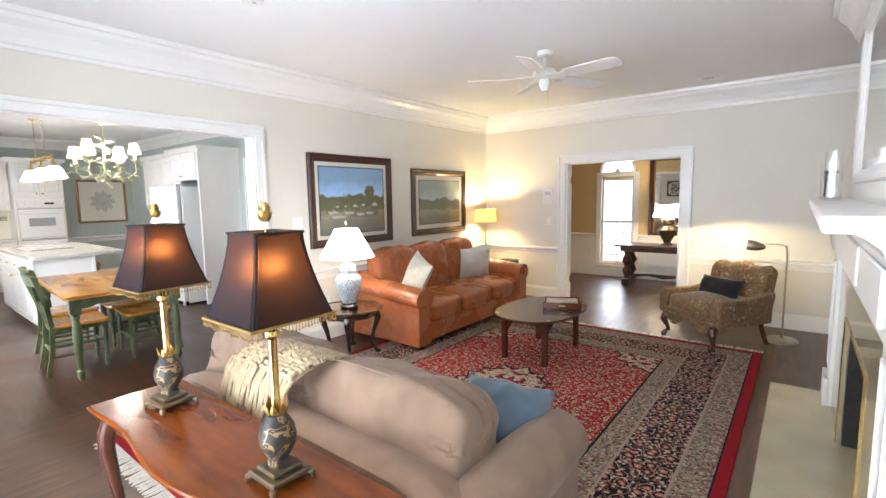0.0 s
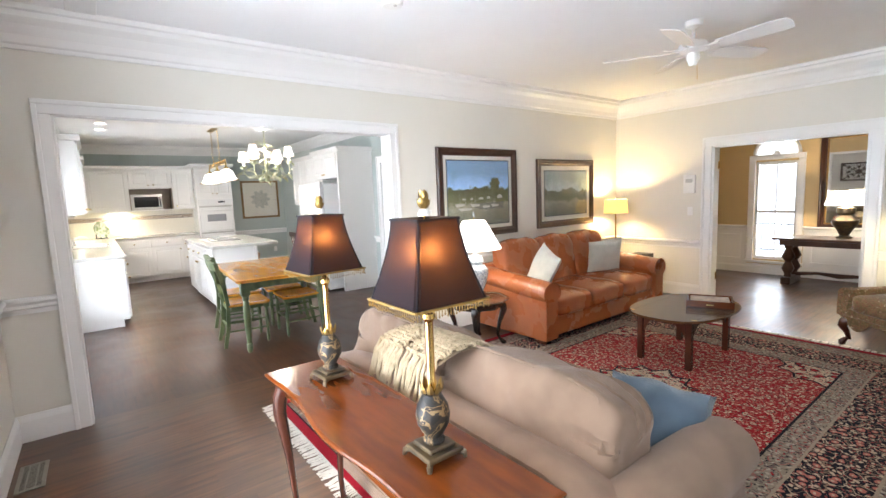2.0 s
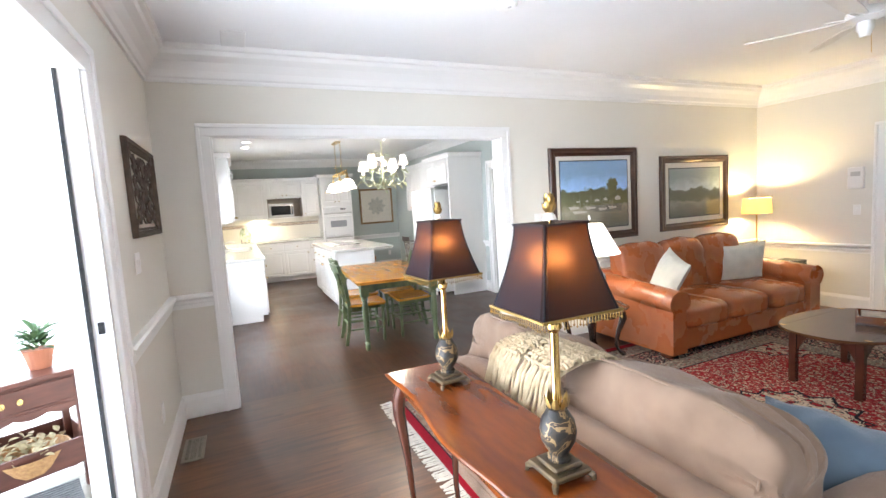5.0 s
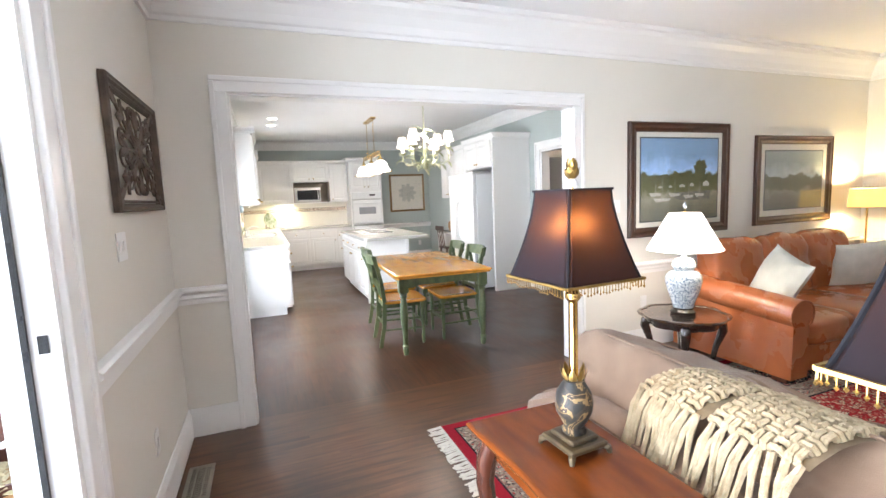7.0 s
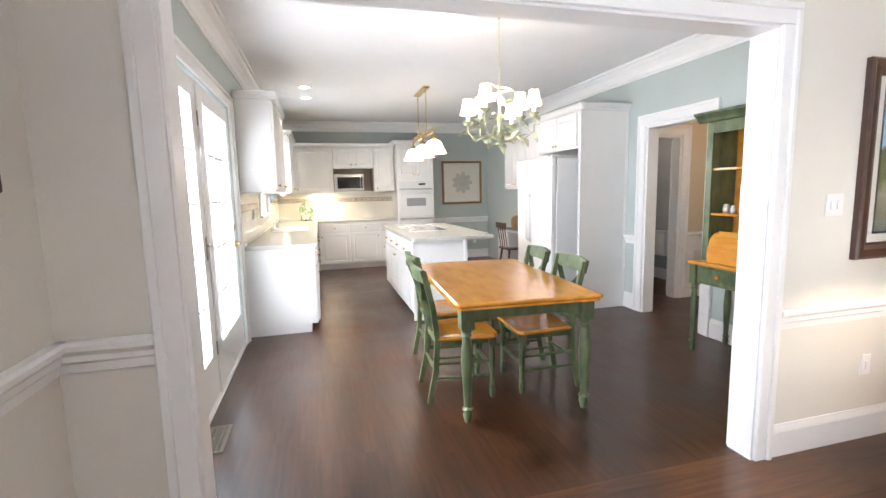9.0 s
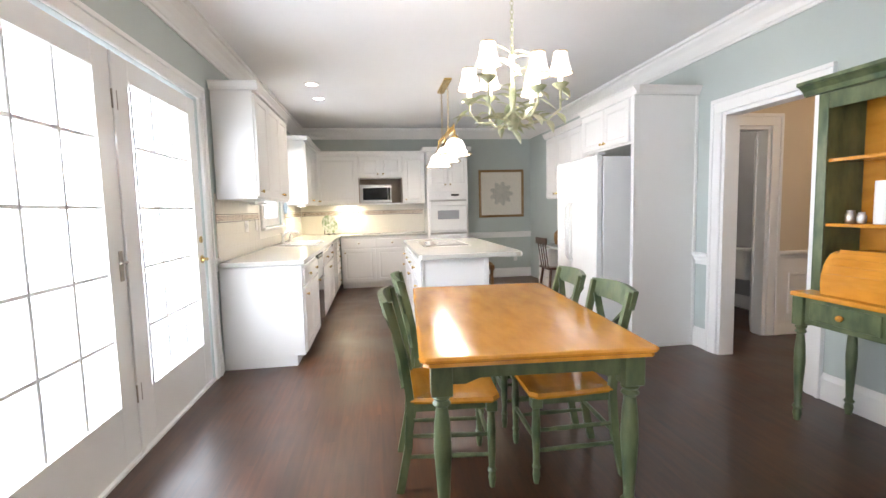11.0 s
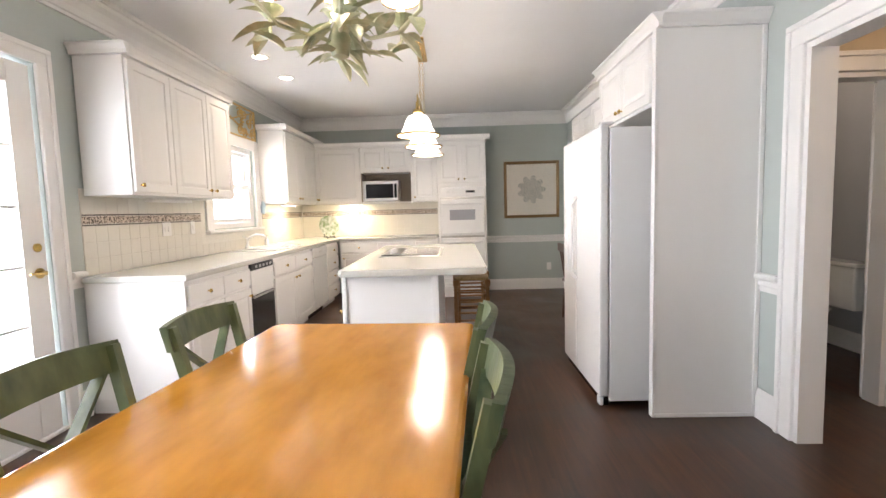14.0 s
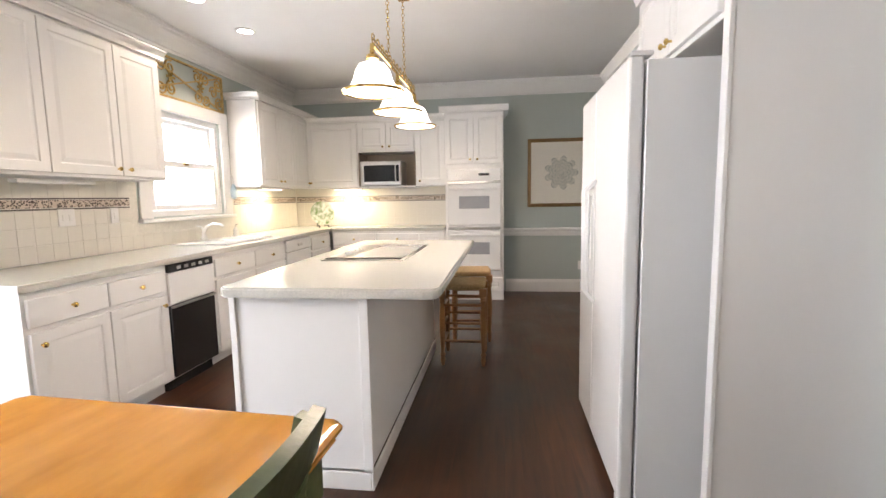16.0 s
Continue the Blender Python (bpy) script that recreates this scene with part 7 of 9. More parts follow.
def throw_path(u):
    """Height line of the sofa back from behind over its top: u in metres."""
    pts = [(0.525, 0.848), (0.545, 0.860), (0.61, 0.880), (0.68, 0.883), (0.76, 0.865), (0.83, 0.825), (0.87, 0.74), (0.885, 0.62)]
    acc = 0
    for (a, b), (c_, d) in zip(pts, pts[1:]):
        s = math.hypot(c_ - a, d - b)
        if u <= acc + s:
            t = (u - acc) / s
            return a + (c_ - a) * t, b + (d - b) * t
        acc += s
    return pts[-1]


def throw_panel(xa, xb, skew, lift, seed):
    """A basket weave panel: raised pads between xa and xb."""
    bm = bmesh.new()
    nu, nv = 30, 26
    total = 0.52
    g = []
    for i in range(nu + 1):
        row = []
        for j in range(nv + 1):
            s = total * i / nu
            y, z = throw_path(s)
            x = xa + (xb - xa) * j / nv + skew * s
            hgt = lift + 0.002 + 0.003 * noise.noise(Vector((x * 9, s * 9, seed)))
            y2, z2 = throw_path(s + 0.01)
            ty, tz = y2 - y, z2 - z
            l_ = math.hypot(ty, tz) or 1
            row.append(bm.verts.new((x, 2.03 + y + (-tz / l_) * hgt, z + (ty / l_) * hgt)))
        g.append(row)
    for i in range(nu):
        for j in range(nv):
            bm.faces.new((g[i][j], g[i + 1][j], g[i + 1][j + 1], g[i][j + 1]))
    return bm


def weave(xa, xb, skew, lift):
    bm = bmesh.new()
    total = 0.50
    cell = 0.036
    ni = int(total / cell)
    nj = int((xb - xa) / cell)
    for i in range(ni):
        for j in range(nj):
            s0 = cell * i
            horizontal = (i + j) % 2 == 0
            for k in (0, 1):
                off = (k + 0.5) * cell / 2
                if horizontal:
                    p = [(xa + cell * (j + 0.02) + cell * 0.96 * t, s0 + off) for t in (0, 0.25, 0.75, 1)]
                else:
                    p = [(xa + cell * j + off, s0 + cell * (0.02 + 0.96 * t)) for t in (0, 0.25, 0.75, 1)]
                P = []
                for q, (x, s) in enumerate(p):
                    y, z = throw_path(s)
                    y2, z2 = throw_path(s + 0.01)
                    ty, tz = y2 - y, z2 - z
                    l_ = math.hypot(ty, tz) or 1
                    hgt = lift + (0.004 if q in (0, 3) else 0.018)
                    P.append((x + skew * s, 2.03 + y + (-tz / l_) * hgt, z + (ty / l_) * hgt))
                tube(bm, P, 0.0082, 6)
    return bm


def tassels(xa, xb, n, seed):
    bm = bmesh.new()
    r = random.Random(seed)
    for i in range(n):
        x = xa + (xb - xa) * (i + 0.5) / n
        for k in range(2):
            dx = r.uniform(-0.028, 0.028)
            ln = r.uniform(0.17, 0.26)
            y, z = 2.03 + 0.506 + r.uniform(-0.008, 0.004), 0.85
            pts = [(x, y + 0.015, z + 0.01), (x + dx * 0.4, y - 0.018, z - ln * 0.15), (x + dx * 0.7, y - 0.036, z - ln * 0.4), (x + dx, y - 0.052 + r.uniform(-0.01, 0.008), z - ln * 0.7), (x + dx * 1.3, y - 0.056, z - ln)]
            tube(bm, pts, [0.008, 0.009, 0.0065, 0.008, 0.003], 6)
    return bm


tt.matrix_world = pose(0, 0, 0)
for k, (xa, xb, sk, lf) in enumerate(((-1.12, -0.91, 0.20, 0.0), (-0.89, -0.66, 0.10, 0.006))):
    part("cloth", throw_panel(xa, xb, sk, lf, k), M_THROWD, tt, smooth=True)
    tagged(part("weave", weave(xa, xb, sk, lf), M_THROW, tt, "raised basket weave strands", smooth=True), kind="stuff")
    tagged(part("tassel", tassels(xa, xb, 8, k), M_THROW, tt, "long cream wool tassels", smooth=True), kind="stuff")

# leather sofa
ls = thing("leather_sofa", -3.20, 4.88, 0, "cognac leather three-seat sofa with rolled arms", "sofa")
LW, LDp = 2.30, 1.10
part("base", B(0.10, 0.12, 0.05, LDp - 0.06, LW - 0.12, 0.26, 0.03, 3), M_LEATHER, ls)
part("plinth_foot", B(LDp - 0.16, 0.04, 0.012, LDp - 0.05, 0.14, 0.055, 0.006), M_MAHOGD, ls)
part("plinth_foot", B(LDp - 0.16, LW - 0.14, 0.012, LDp - 0.05, LW - 0.04, 0.055, 0.006), M_MAHOGD, ls)
part("back_frame", B(0.02, 0.10, 0.05, 0.22, LW - 0.10, 0.72, 0.06, 4), M_LEATHER, ls)
for s in (0, 1):
    rings = []
    for j in range(12):
        v = j / 11
        x = 0.08 + (LDp - 0.10) * v
        zc, r = 0.60 - 0.085 * v, 0.105
        cy_ = 0.125 if s == 0 else LW - 0.125
        ring = []
        for k in range(18):
            a = -math.pi * 0.25 + (math.pi * 1.5) * k / 17
            ring.append((x, cy_ + r * 1.15 * math.cos(a), zc + r * math.sin(a)))
        ring += [(x, cy_ - 0.09, 0.05), (x, cy_ + 0.09, 0.05)]
        rings.append(ring)
    part("arm", loft(rings), M_LEATHER, ls, smooth=True)
    bm = bmesh.new()
    cyy = 0.125 if s == 0 else LW - 0.125
    pts = [(LDp - 0.015, cyy + 0.125 * math.cos(a), 0.515 + 0.105 * math.sin(a)) for a in [math.pi * (-0.3 + 1.6 * k / 16) for k in range(17)]]
    part("arm_welt", tube(bm, pts, 0.007, 6), M_LEATHER, ls)
cw = (LW - 0.46) / 3
for i in range(3):
    c_ = part("seat_cushion", soft_box(0.76, cw + 0.0, 0.20, puff=0.03, seg=12, wrinkle=0.010, seed=i), M_LEATHER, ls, smooth=True)
    c_.location = (0.70, 0.23 + cw * (i + 0.5), 0.345)
    c_ = part("back_cushion", soft_box(0.24, cw + 0.01, 0.56, puff=0.035, seg=12, wrinkle=0.018, seed=7 + i), M_LEATHER, ls, smooth=True)
    c_.matrix_basis = pose(0.255, 0.23 + cw * (i + 0.5), 0.665, 0, -10, 0)


def put_pillow(name, label, m, w, h, t, ml, seed):
    p = thing(name, 0, 0, 0, label, "pillow")
    part("cover", pillow(w, h, t, seed=seed), ml, p, smooth=True)
    p.matrix_world = m
    return p


put_pillow("throw_pillow", "pale linen throw pillow leaning on the leather sofa arm", pose(-2.46, 5.27, 0.68, -22, 14, -30), 0.50, 0.47, 0.16, M_LINEN, 5)
put_pillow("throw_pillow", "pale linen throw pillow at the far end of the leather sofa", pose(-2.62, 6.64, 0.665, -18, 6, -118), 0.46, 0.46, 0.16, M_LINEN, 8)

# black lacquer end table with ginger jar lamp
et = thing("end_table", -2.66, 4.50, 0, "black lacquer scalloped end table with cabriole legs", "table")


def scallop(r, amp, z, n=64, lobes=8):
    return [((r + amp * abs(math.cos(lobes / 2 * a))) * math.cos(a), (r + amp * abs(math.cos(lobes / 2 * a))) * math.sin(a), z) for a in [2 * math.pi * i / n for i in range(n)]]


part("tabletop", loft([scallop(0.27, 0.02, 0.555), scallop(0.285, 0.02, 0.560), scallop(0.29, 0.02, 0.575), scallop(0.282, 0.02, 0.585), scallop(0.262, 0.02, 0.585), scallop(0.258, 0.02, 0.578)]), mat("gilt_edged_lacquer_top", (0.025, 0.012, 0.007), 0.12, noise_scale=14, color2=(0.09, 0.045, 0.018), coat=0.8), et, "dark lacquer top with worn gilt flowers")
part("apron", loft([scallop(0.22, 0.02, 0.48), scallop(0.235, 0.02, 0.50), scallop(0.24, 0.02, 0.5545)], caps=False), M_LACQ, et)
for i in range(4):
    a = math.pi / 4 + i * math.pi / 2
    lg = part("leg", cabriole(0.55, 0.03, math.cos(a), math.sin(a), 0.045), M_LACQ, et, smooth=True)
    lg.location = (0.20 * math.cos(a), 0.20 * math.sin(a), 0.012)
et.scale = (1.06, 1.06, 0.82)
gl = thing("ginger_jar_lamp", -2.66, 4.50, 0.4805, "blue and white porcelain ginger jar lamp with white shade", "lamp")


def delft():
    m = mat("blue_white_porcelain", (0.62, 0.66, 0.66), 0.12, coat=0.6)
    nt = m.node_tree
    b = nt.nodes["Principled BSDF"]
    tc = nt.nodes.new("ShaderNodeTexCoord")
    n = nt.nodes.new("ShaderNodeTexNoise")
    n.inputs["Scale"].default_value = 26
    n.inputs["Distortion"].default_value = 3.0
    nt.links.new(tc.outputs["Object"], n.inputs["Vector"])
    cr = nt.nodes.new("ShaderNodeValToRGB")
    els = cr.color_ramp.elements
    els[0].position, els[0].color = 0.46, (0.62, 0.66, 0.66, 1)
    els[1].position, els[1].color = 0.49, (0.08, 0.12, 0.17, 1)
    e = els.new(0.55)
    e.color = (0.12, 0.17, 0.22, 1)
    e = els.new(0.58)
    e.color = (0.62, 0.66, 0.66, 1)
    nt.links.new(n.outputs["Fac"], cr.inputs[0])
    nt.links.new(cr.outputs[0], b.inputs["Base Color"])
    return m


M_DELFT = delft()
part("wood_base", L([(0.075, 0), (0.078, 0.015), (0.062, 0.03), (0.065, 0.04)], seg=24), M_LACQ, gl)
part("jar", L([(0.062, 0.0405), (0.066, 0.06), (0.095, 0.14), (0.112, 0.21), (0.108, 0.25), (0.085, 0.275), (0.062, 0.285), (0.062, 0.30)], seg=30), M_DELFT, gl, smooth=True)
part("lid", L([(0.068, 0.3005), (0.074, 0.31), (0.068, 0.335), (0.05, 0.358), (0.018, 0.368), (0.014, 0.385), (0.006, 0.40)], seg=26), M_DELFT, gl, smooth=True)
M_WSHADE = mat("lit_white_linen_shade", (0.9, 0.88, 0.82), 0.85, emit=2.6, emitcol=(1, 0.96, 0.88), bump=0.1, bump_scale=300)
part("harp_rod", L([(0.004, 0.40), (0.004, 0.685)], seg=8), M_BRASS, gl)
part("shade", L([(0.225, 0.42), (0.095, 0.655), (0.092, 0.655), (0.222, 0.42)], seg=36, caps=False), M_WSHADE, gl, "glowing white linen cone shade", smooth=True)
part("finial", L([(0.006, 0.686), (0.014, 0.70), (0.006, 0.72), (0.002, 0.73)], seg=12), M_DELFT, gl)
gl.scale = (1.17, 1.17, 1.17)
part("bulb", L([(0.012, 0.44), (0.03, 0.50), (0.02, 0.54)], seg=12), M_CANLIGHT, gl, "glowing bulb")
lamp("ginger_lamp_light", "POINT", look((-2.66, 4.50, 0.48 + 0.585), (0, 0, 0)), 20, (1, 0.84, 0.62), 0.05)

# coffee table, tray
M_COFFEE = mat("brown_mahogany", (0.085, 0.036, 0.012), 0.16, noise_scale=4, color2=(0.060, 0.022, 0.008), bump=0.015, bump_scale=20, stretch=(6, 1.2, 6), coat=0.1, spec=0.4)
cf = thing("coffee_table", -1.15, 5.62, 0, "mahogany oval butler's tray coffee table with brass hinges", "table", rz=0)


def oval(a, b, z, n=40, p=2.5):
    return [(a * math.copysign(abs(math.cos(t)) ** (2 / p), math.cos(t)), b * math.copysign(abs(math.sin(t)) ** (2 / p), math.sin(t)), z) for t in [2 * math.pi * i / n for i in range(n)]]


part("tabletop", loft([oval(0.37, 0.53, 0.425), oval(0.378, 0.538, 0.43), oval(0.38, 0.54, 0.44), oval(0.374, 0.534, 0.447)]), M_COFFEE, cf)
for sx in (-1, 1):
    for sy in (-1, 1):
        part("leg", B(sx * 0.205 - 0.024, sy * 0.355 - 0.024, 0.012, sx * 0.205 + 0.024, sy * 0.355 + 0.024, 0.4245, 0.004), M_MAHOGD, cf)
        part("brass_hinge", B(sx * 0.26 - 0.02, sy * 0.40 - 0.012, 0.4472, sx * 0.26 + 0.02, sy * 0.40 + 0.012, 0.4485, 0.0005), M_BRASS, cf)


def arched_apron(ln, top, low, rise, t=0.02):
    """A rail whose lower edge rises from its ends in a quarter round to a flat middle."""
    bm = bmesh.new()
    rows = []
    for i in range(25):
        u = i / 24
        e = min(1.0, min(u, 1 - u) / 0.22)
        z = low + rise * math.sin(e * math.pi / 2)
        x = -ln / 2 + ln * u
        rows.append([bm.verts.new(v) for v in ((x, -t / 2, z), (x, t / 2, z), (x, t / 2, top), (x, -t / 2, top))])
    for a, b in zip(rows, rows[1:]):
        for k in range(4):
            bm.faces.new((a[k], a[(k + 1) % 4], b[(k + 1) % 4], b[k]))
    bm.faces.new(rows[0])
    bm.faces.new(rows[-1])
    return bm


for s in (-1, 1):
    part("apron", arched_apron(0.655, 0.4245, 0.27, 0.10), M_MAHOGD, cf).matrix_basis = pose(s * 0.205, 0, 0, 0, 0, 90)
    part("apron", arched_apron(0.355, 0.4245, 0.27, 0.10), M_MAHOGD, cf).matrix_basis = pose(0, s * 0.355, 0)
    part("leaf_joint", B(s * 0.262 - 0.0015, -0.36, 0.4471, s * 0.262 + 0.0015, 0.36, 0.4476), M_BLACK, cf)
tr = thing("tray_box", -1.02, 5.80, 0.4475, "shallow gilt-edged wooden tray with a patterned lid", "tray", rz=24)
part("tray_base", B(-0.18, -0.14, 0, 0.18, 0.14, 0.012, 0.003), M_MAHOGD, tr)
bm = bmesh.new()
for a in ((-0.18, -0.14, 0.18, -0.125), (-0.18, 0.125, 0.18, 0.14), (-0.18, -0.1249, -0.165, 0.1249), (0.165, -0.1249, 0.18, 0.1249)):
    box(bm, a[0], a[1], 0.0125, a[2], a[3], 0.062, 0.003)
part("tray_rim", bm, M_MAHOG, tr)
part("picture_panel", B(-0.15, -0.11, 0.0126, 0.15, 0.11, 0.057, 0.004), mat("patterned_paper", (0.55, 0.47, 0.36), 0.4, noise_scale=12, color2=(0.14, 0.12, 0.11)), tr)
part("pull", B(-0.03, -0.150, 0.025, 0.03, -0.1405, 0.036, 0.003), M_BRASS, tr)

# floor lamp in the corner with drum shade
fl = thing("floor_lamp", -3.00, 7.50, 0, "brass floor lamp with a lit golden drum shade", "lamp")
part("base", L([(0.13, 0), (0.13, 0.015), (0.05, 0.03), (0.014, 0.04)], seg=24), M_BRASS, fl)
part("pole", L([(0.011, 0.04), (0.009, 1.14)], seg=12), M_BRASS, fl)
M_GSHADE = mat("lit_gold_shade", (0.75, 0.50, 0.15), 0.8, emit=1.1, emitcol=(1, 0.66, 0.16))
part("shade", L([(0.165, 1.155), (0.150, 1.345), (0.147, 1.345), (0.162, 1.155)], seg=32, caps=False), M_GSHADE, fl, "glowing golden drum shade", smooth=True)
part("bulb", L([(0.01, 1.18), (0.03, 1.22), (0.02, 1.26)], seg=12), M_CANLIGHT, fl, "glowing bulb")
part("shade_spider", bar(bar(bmesh.new(), (-0.148, 0, 1.32), (0.148, 0, 1.32), 0.004, 0.004), (0, -0.148, 1.324), (0, 0.148, 1.324), 0.004, 0.004), M_BRASS, fl)
lamp("floor_lamp_light", "POINT", look((-3.00, 7.50, 1.25), (0, 0, 0)), 78, (1, 0.76, 0.36), 0.04)
# small side table with a dark speaker
s2 = thing("side_table", -2.75, 7.50, 0, "small brown wooden side table beside the sofa", "table")
part("tabletop", B(-0.13, -0.2, 0.42, 0.30, 0.2, 0.445, 0.005), M_MAHOGD, s2)
for sx in (-0.10, 0.27):
    for sy in (-0.17, 0.17):
        part("leg", B(sx - 0.015, sy - 0.015, 0, sx + 0.015, sy + 0.015, 0.4195, 0.003), M_MAHOGD, s2)
spk = thing("speaker", -2.62, 7.55, 0.4455, "small black tabletop speaker", "speaker")
part("cabinet", B(-0.12, -0.08, 0.008, 0.12, 0.08, 0.15, 0.006), M_BLACK, spk)
part("grille", B(-0.11, -0.086, 0.015, 0.11, -0.0805, 0.143, 0.002), M_SEAL, spk)
for q in (-0.09, 0.09):
    part("foot", B(q - 0.012, -0.06, 0, q + 0.012, 0.06, 0.0075), M_BLACK, spk)

# armchair
M_TAP = mat("floral_tapestry", (0.20, 0.12, 0.05), 0.9, sheen=0.2)
nt = M_TAP.node_tree
tcn = nt.nodes.new("ShaderNodeTexCoord")
vn = nt.nodes.new("ShaderNodeTexVoronoi")
vn.inputs["Scale"].default_value = 26
nzn = nt.nodes.new("ShaderNodeTexNoise")
nzn.inputs["Scale"].default_value = 16
nzn.inputs["Distortion"].default_value = 2.0
crn = nt.nodes.new("ShaderNodeValToRGB")
els = crn.color_ramp.elements
els[0].position, els[0].color = 0.40, (0.13, 0.085, 0.035, 1)
els[1].position, els[1].color = 0.50, (0.24, 0.16, 0.07, 1)
for p_, c_ in ((0.56, (0.20, 0.055, 0.035, 1)), (0.61, (0.10, 0.085, 0.04, 1)), (0.66, (0.40, 0.30, 0.19, 1))):
    e = els.new(p_)
    e.color = c_
nt.links.new(tcn.outputs["Object"], nzn.inputs["Vector"])
nt.links.new(nzn.outputs["Fac"], crn.inputs[0])
nt.links.new(crn.outputs[0], nt.nodes["Principled BSDF"].inputs["Base Color"])
nt.links.new(tcn.outputs["Object"], vn.inputs["Vector"])

ac = thing("armchair", 0.09, 6.90, 0, "floral tapestry armchair with carved cabriole front legs", "armchair")
part("seat_frame", B(-0.33, -0.30, 0.22, 0.33, 0.30, 0.33, 0.03, 3), M_TAP, ac)
bm = bmesh.new()
n = 20
rows = []
for i in range(n + 1):
    u = i / n
    z = 0.20 + 0.045 * math.cos(4 * math.pi * u) - 0.02 * math.cos(2 * math.pi * u)
    x = -0.33 + 0.66 * u
    rows.append([bm.verts.new(v) for v in ((x, -0.315, z), (x, -0.29, z), (x, -0.29, 0.27), (x, -0.315, 0.27))])
for a, b in zip(rows, rows[1:]):
    for k in range(4):
        bm.faces.new((a[k], a[(k + 1) % 4], b[(k + 1) % 4], b[k]))
bm.faces.new(rows[0])
bm.faces.new(rows[-1])
part("front_apron", bm, M_TAP, ac, smooth=True)
c_ = part("seat_cushion", soft_box(0.54, 0.60, 0.15, puff=0.03, seg=10, wrinkle=0.005), M_TAP, ac, smooth=True)
c_.location = (0, -0.03, 0.395)
rings = []
for i in range(13):
    u = i / 12
    x = -0.33 + 0.66 * u
    e = abs(u - 0.5) * 2
    zt = 0.80 + 0.022 * math.cos(4 * math.pi * u) - 0.05 * max(0, e - 0.8) / 0.2
    xs = x * 0.93
    rings.append([(xs, 0.20, 0.25), (xs * 1.05, 0.27, 0.50), (x, 0.33, zt - 0.06), (x, 0.37, zt - 0.01), (x, 0.42, zt), (x, 0.45, zt - 0.04), (x, 0.40, 0.50), (xs, 0.33, 0.22)])
part("backrest", loft(rings), M_TAP, ac, smooth=True)
for s in (-1, 1):
    rings = []
    for j in range(10):
        v = j / 9
        y = -0.29 + 0.66 * v
        zt = 0.525 - 0.01 * math.sin(math.pi * v) + 0.12 * max(0, v - 0.6) ** 1.3
        xo = s * (0.335 + 0.01 * math.sin(math.pi * v))
        w = 0.075 if v < 0.5 else 0.06
        rings.append([(xo - w, y, 0.26), (xo - w, y, zt - 0.05), (xo - w * 0.6, y, zt - 0.01), (xo, y, zt), (xo + w * 0.6, y, zt - 0.015), (xo + w * 0.75, y, zt - 0.06), (xo + w * 0.4, y, zt - 0.15), (xo + w * 0.3, y, 0.24)])
    part("arm", loft(rings), M_TAP, ac, smooth=True)
    lg = part("front_leg", cabriole(0.235, 0.034, s * 0.6, -1, 0.035), M_MAHOGD, ac, smooth=True)
    lg.location = (s * 0.29, -0.275, 0.0)
    part("back_leg", T([(s * 0.27, 0.33, 0.24), (s * 0.28, 0.37, 0.1), (s * 0.29, 0.41, 0.0)], [0.024, 0.022, 0.018]), M_MAHOGD, ac)
ac.matrix_world = pose(0.11, 6.98, 0, 0, 0, -36)
put_pillow("lumbar_pillow", "black velvet lumbar pillow on the tapestry armchair", pose(0.16, 7.05, 0.555, -24, 0, -36), 0.50, 0.22, 0.12, mat("black_velvet", (0.008, 0.007, 0.008), 0.9, sheen=0.4, bump=0.2), 9)
# pharmacy floor lamp
pf_ = thing("reading_lamp", 0.70, 7.32, 0, "brushed steel pharmacy floor lamp with a domed head", "lamp")
M_NICKEL = mat("brushed_nickel", (0.50, 0.45, 0.36), 0.3, 1.0, noise_scale=25, noise_amt=0.15)
part("base", L([(0.14, 0.0), (0.14, 0.02), (0.125, 0.035), (0.02, 0.045), (0.014, 0.06)], seg=30), M_NICKEL, pf_)
part("pole", L([(0.010, 0.06), (0.008, 0.90)], seg=12), M_NICKEL, pf_)
part("arm", T([(0, 0, 0.88), (-0.01, 0, 0.985), (-0.06, 0, 1.0), (-0.20, 0, 1.0)], [0.007, 0.007, 0.007, 0.006]), M_NICKEL, pf_)
hd_ = part("head", L([(0.012, 0.16), (0.035, 0.13), (0.052, 0.06), (0.055, 0.0), (0.052, 0.0), (0.03, 0.12)], seg=20, ax="x", caps=False), M_NICKEL, pf_, smooth=True)
hd_.matrix_basis = pose(-0.34, 0, 0.985, 0, 8, 0)
part("bulb", L([(0.008, 0.10), (0.025, 0.06), (0.02, 0.02)], seg=12, ax="x"), M_CANLIGHT, pf_, "glowing bulb").matrix_basis = pose(-0.33, 0, 0.97, 0, 8, 0)
lamp("reading_lamp_light", "SPOT", look((0.38, 7.32, 0.945), (0.42, 7.75, 0.3)), 64, (1, 0.80, 0.42), 0.03).data.spot_size = radians(165)

# paintings


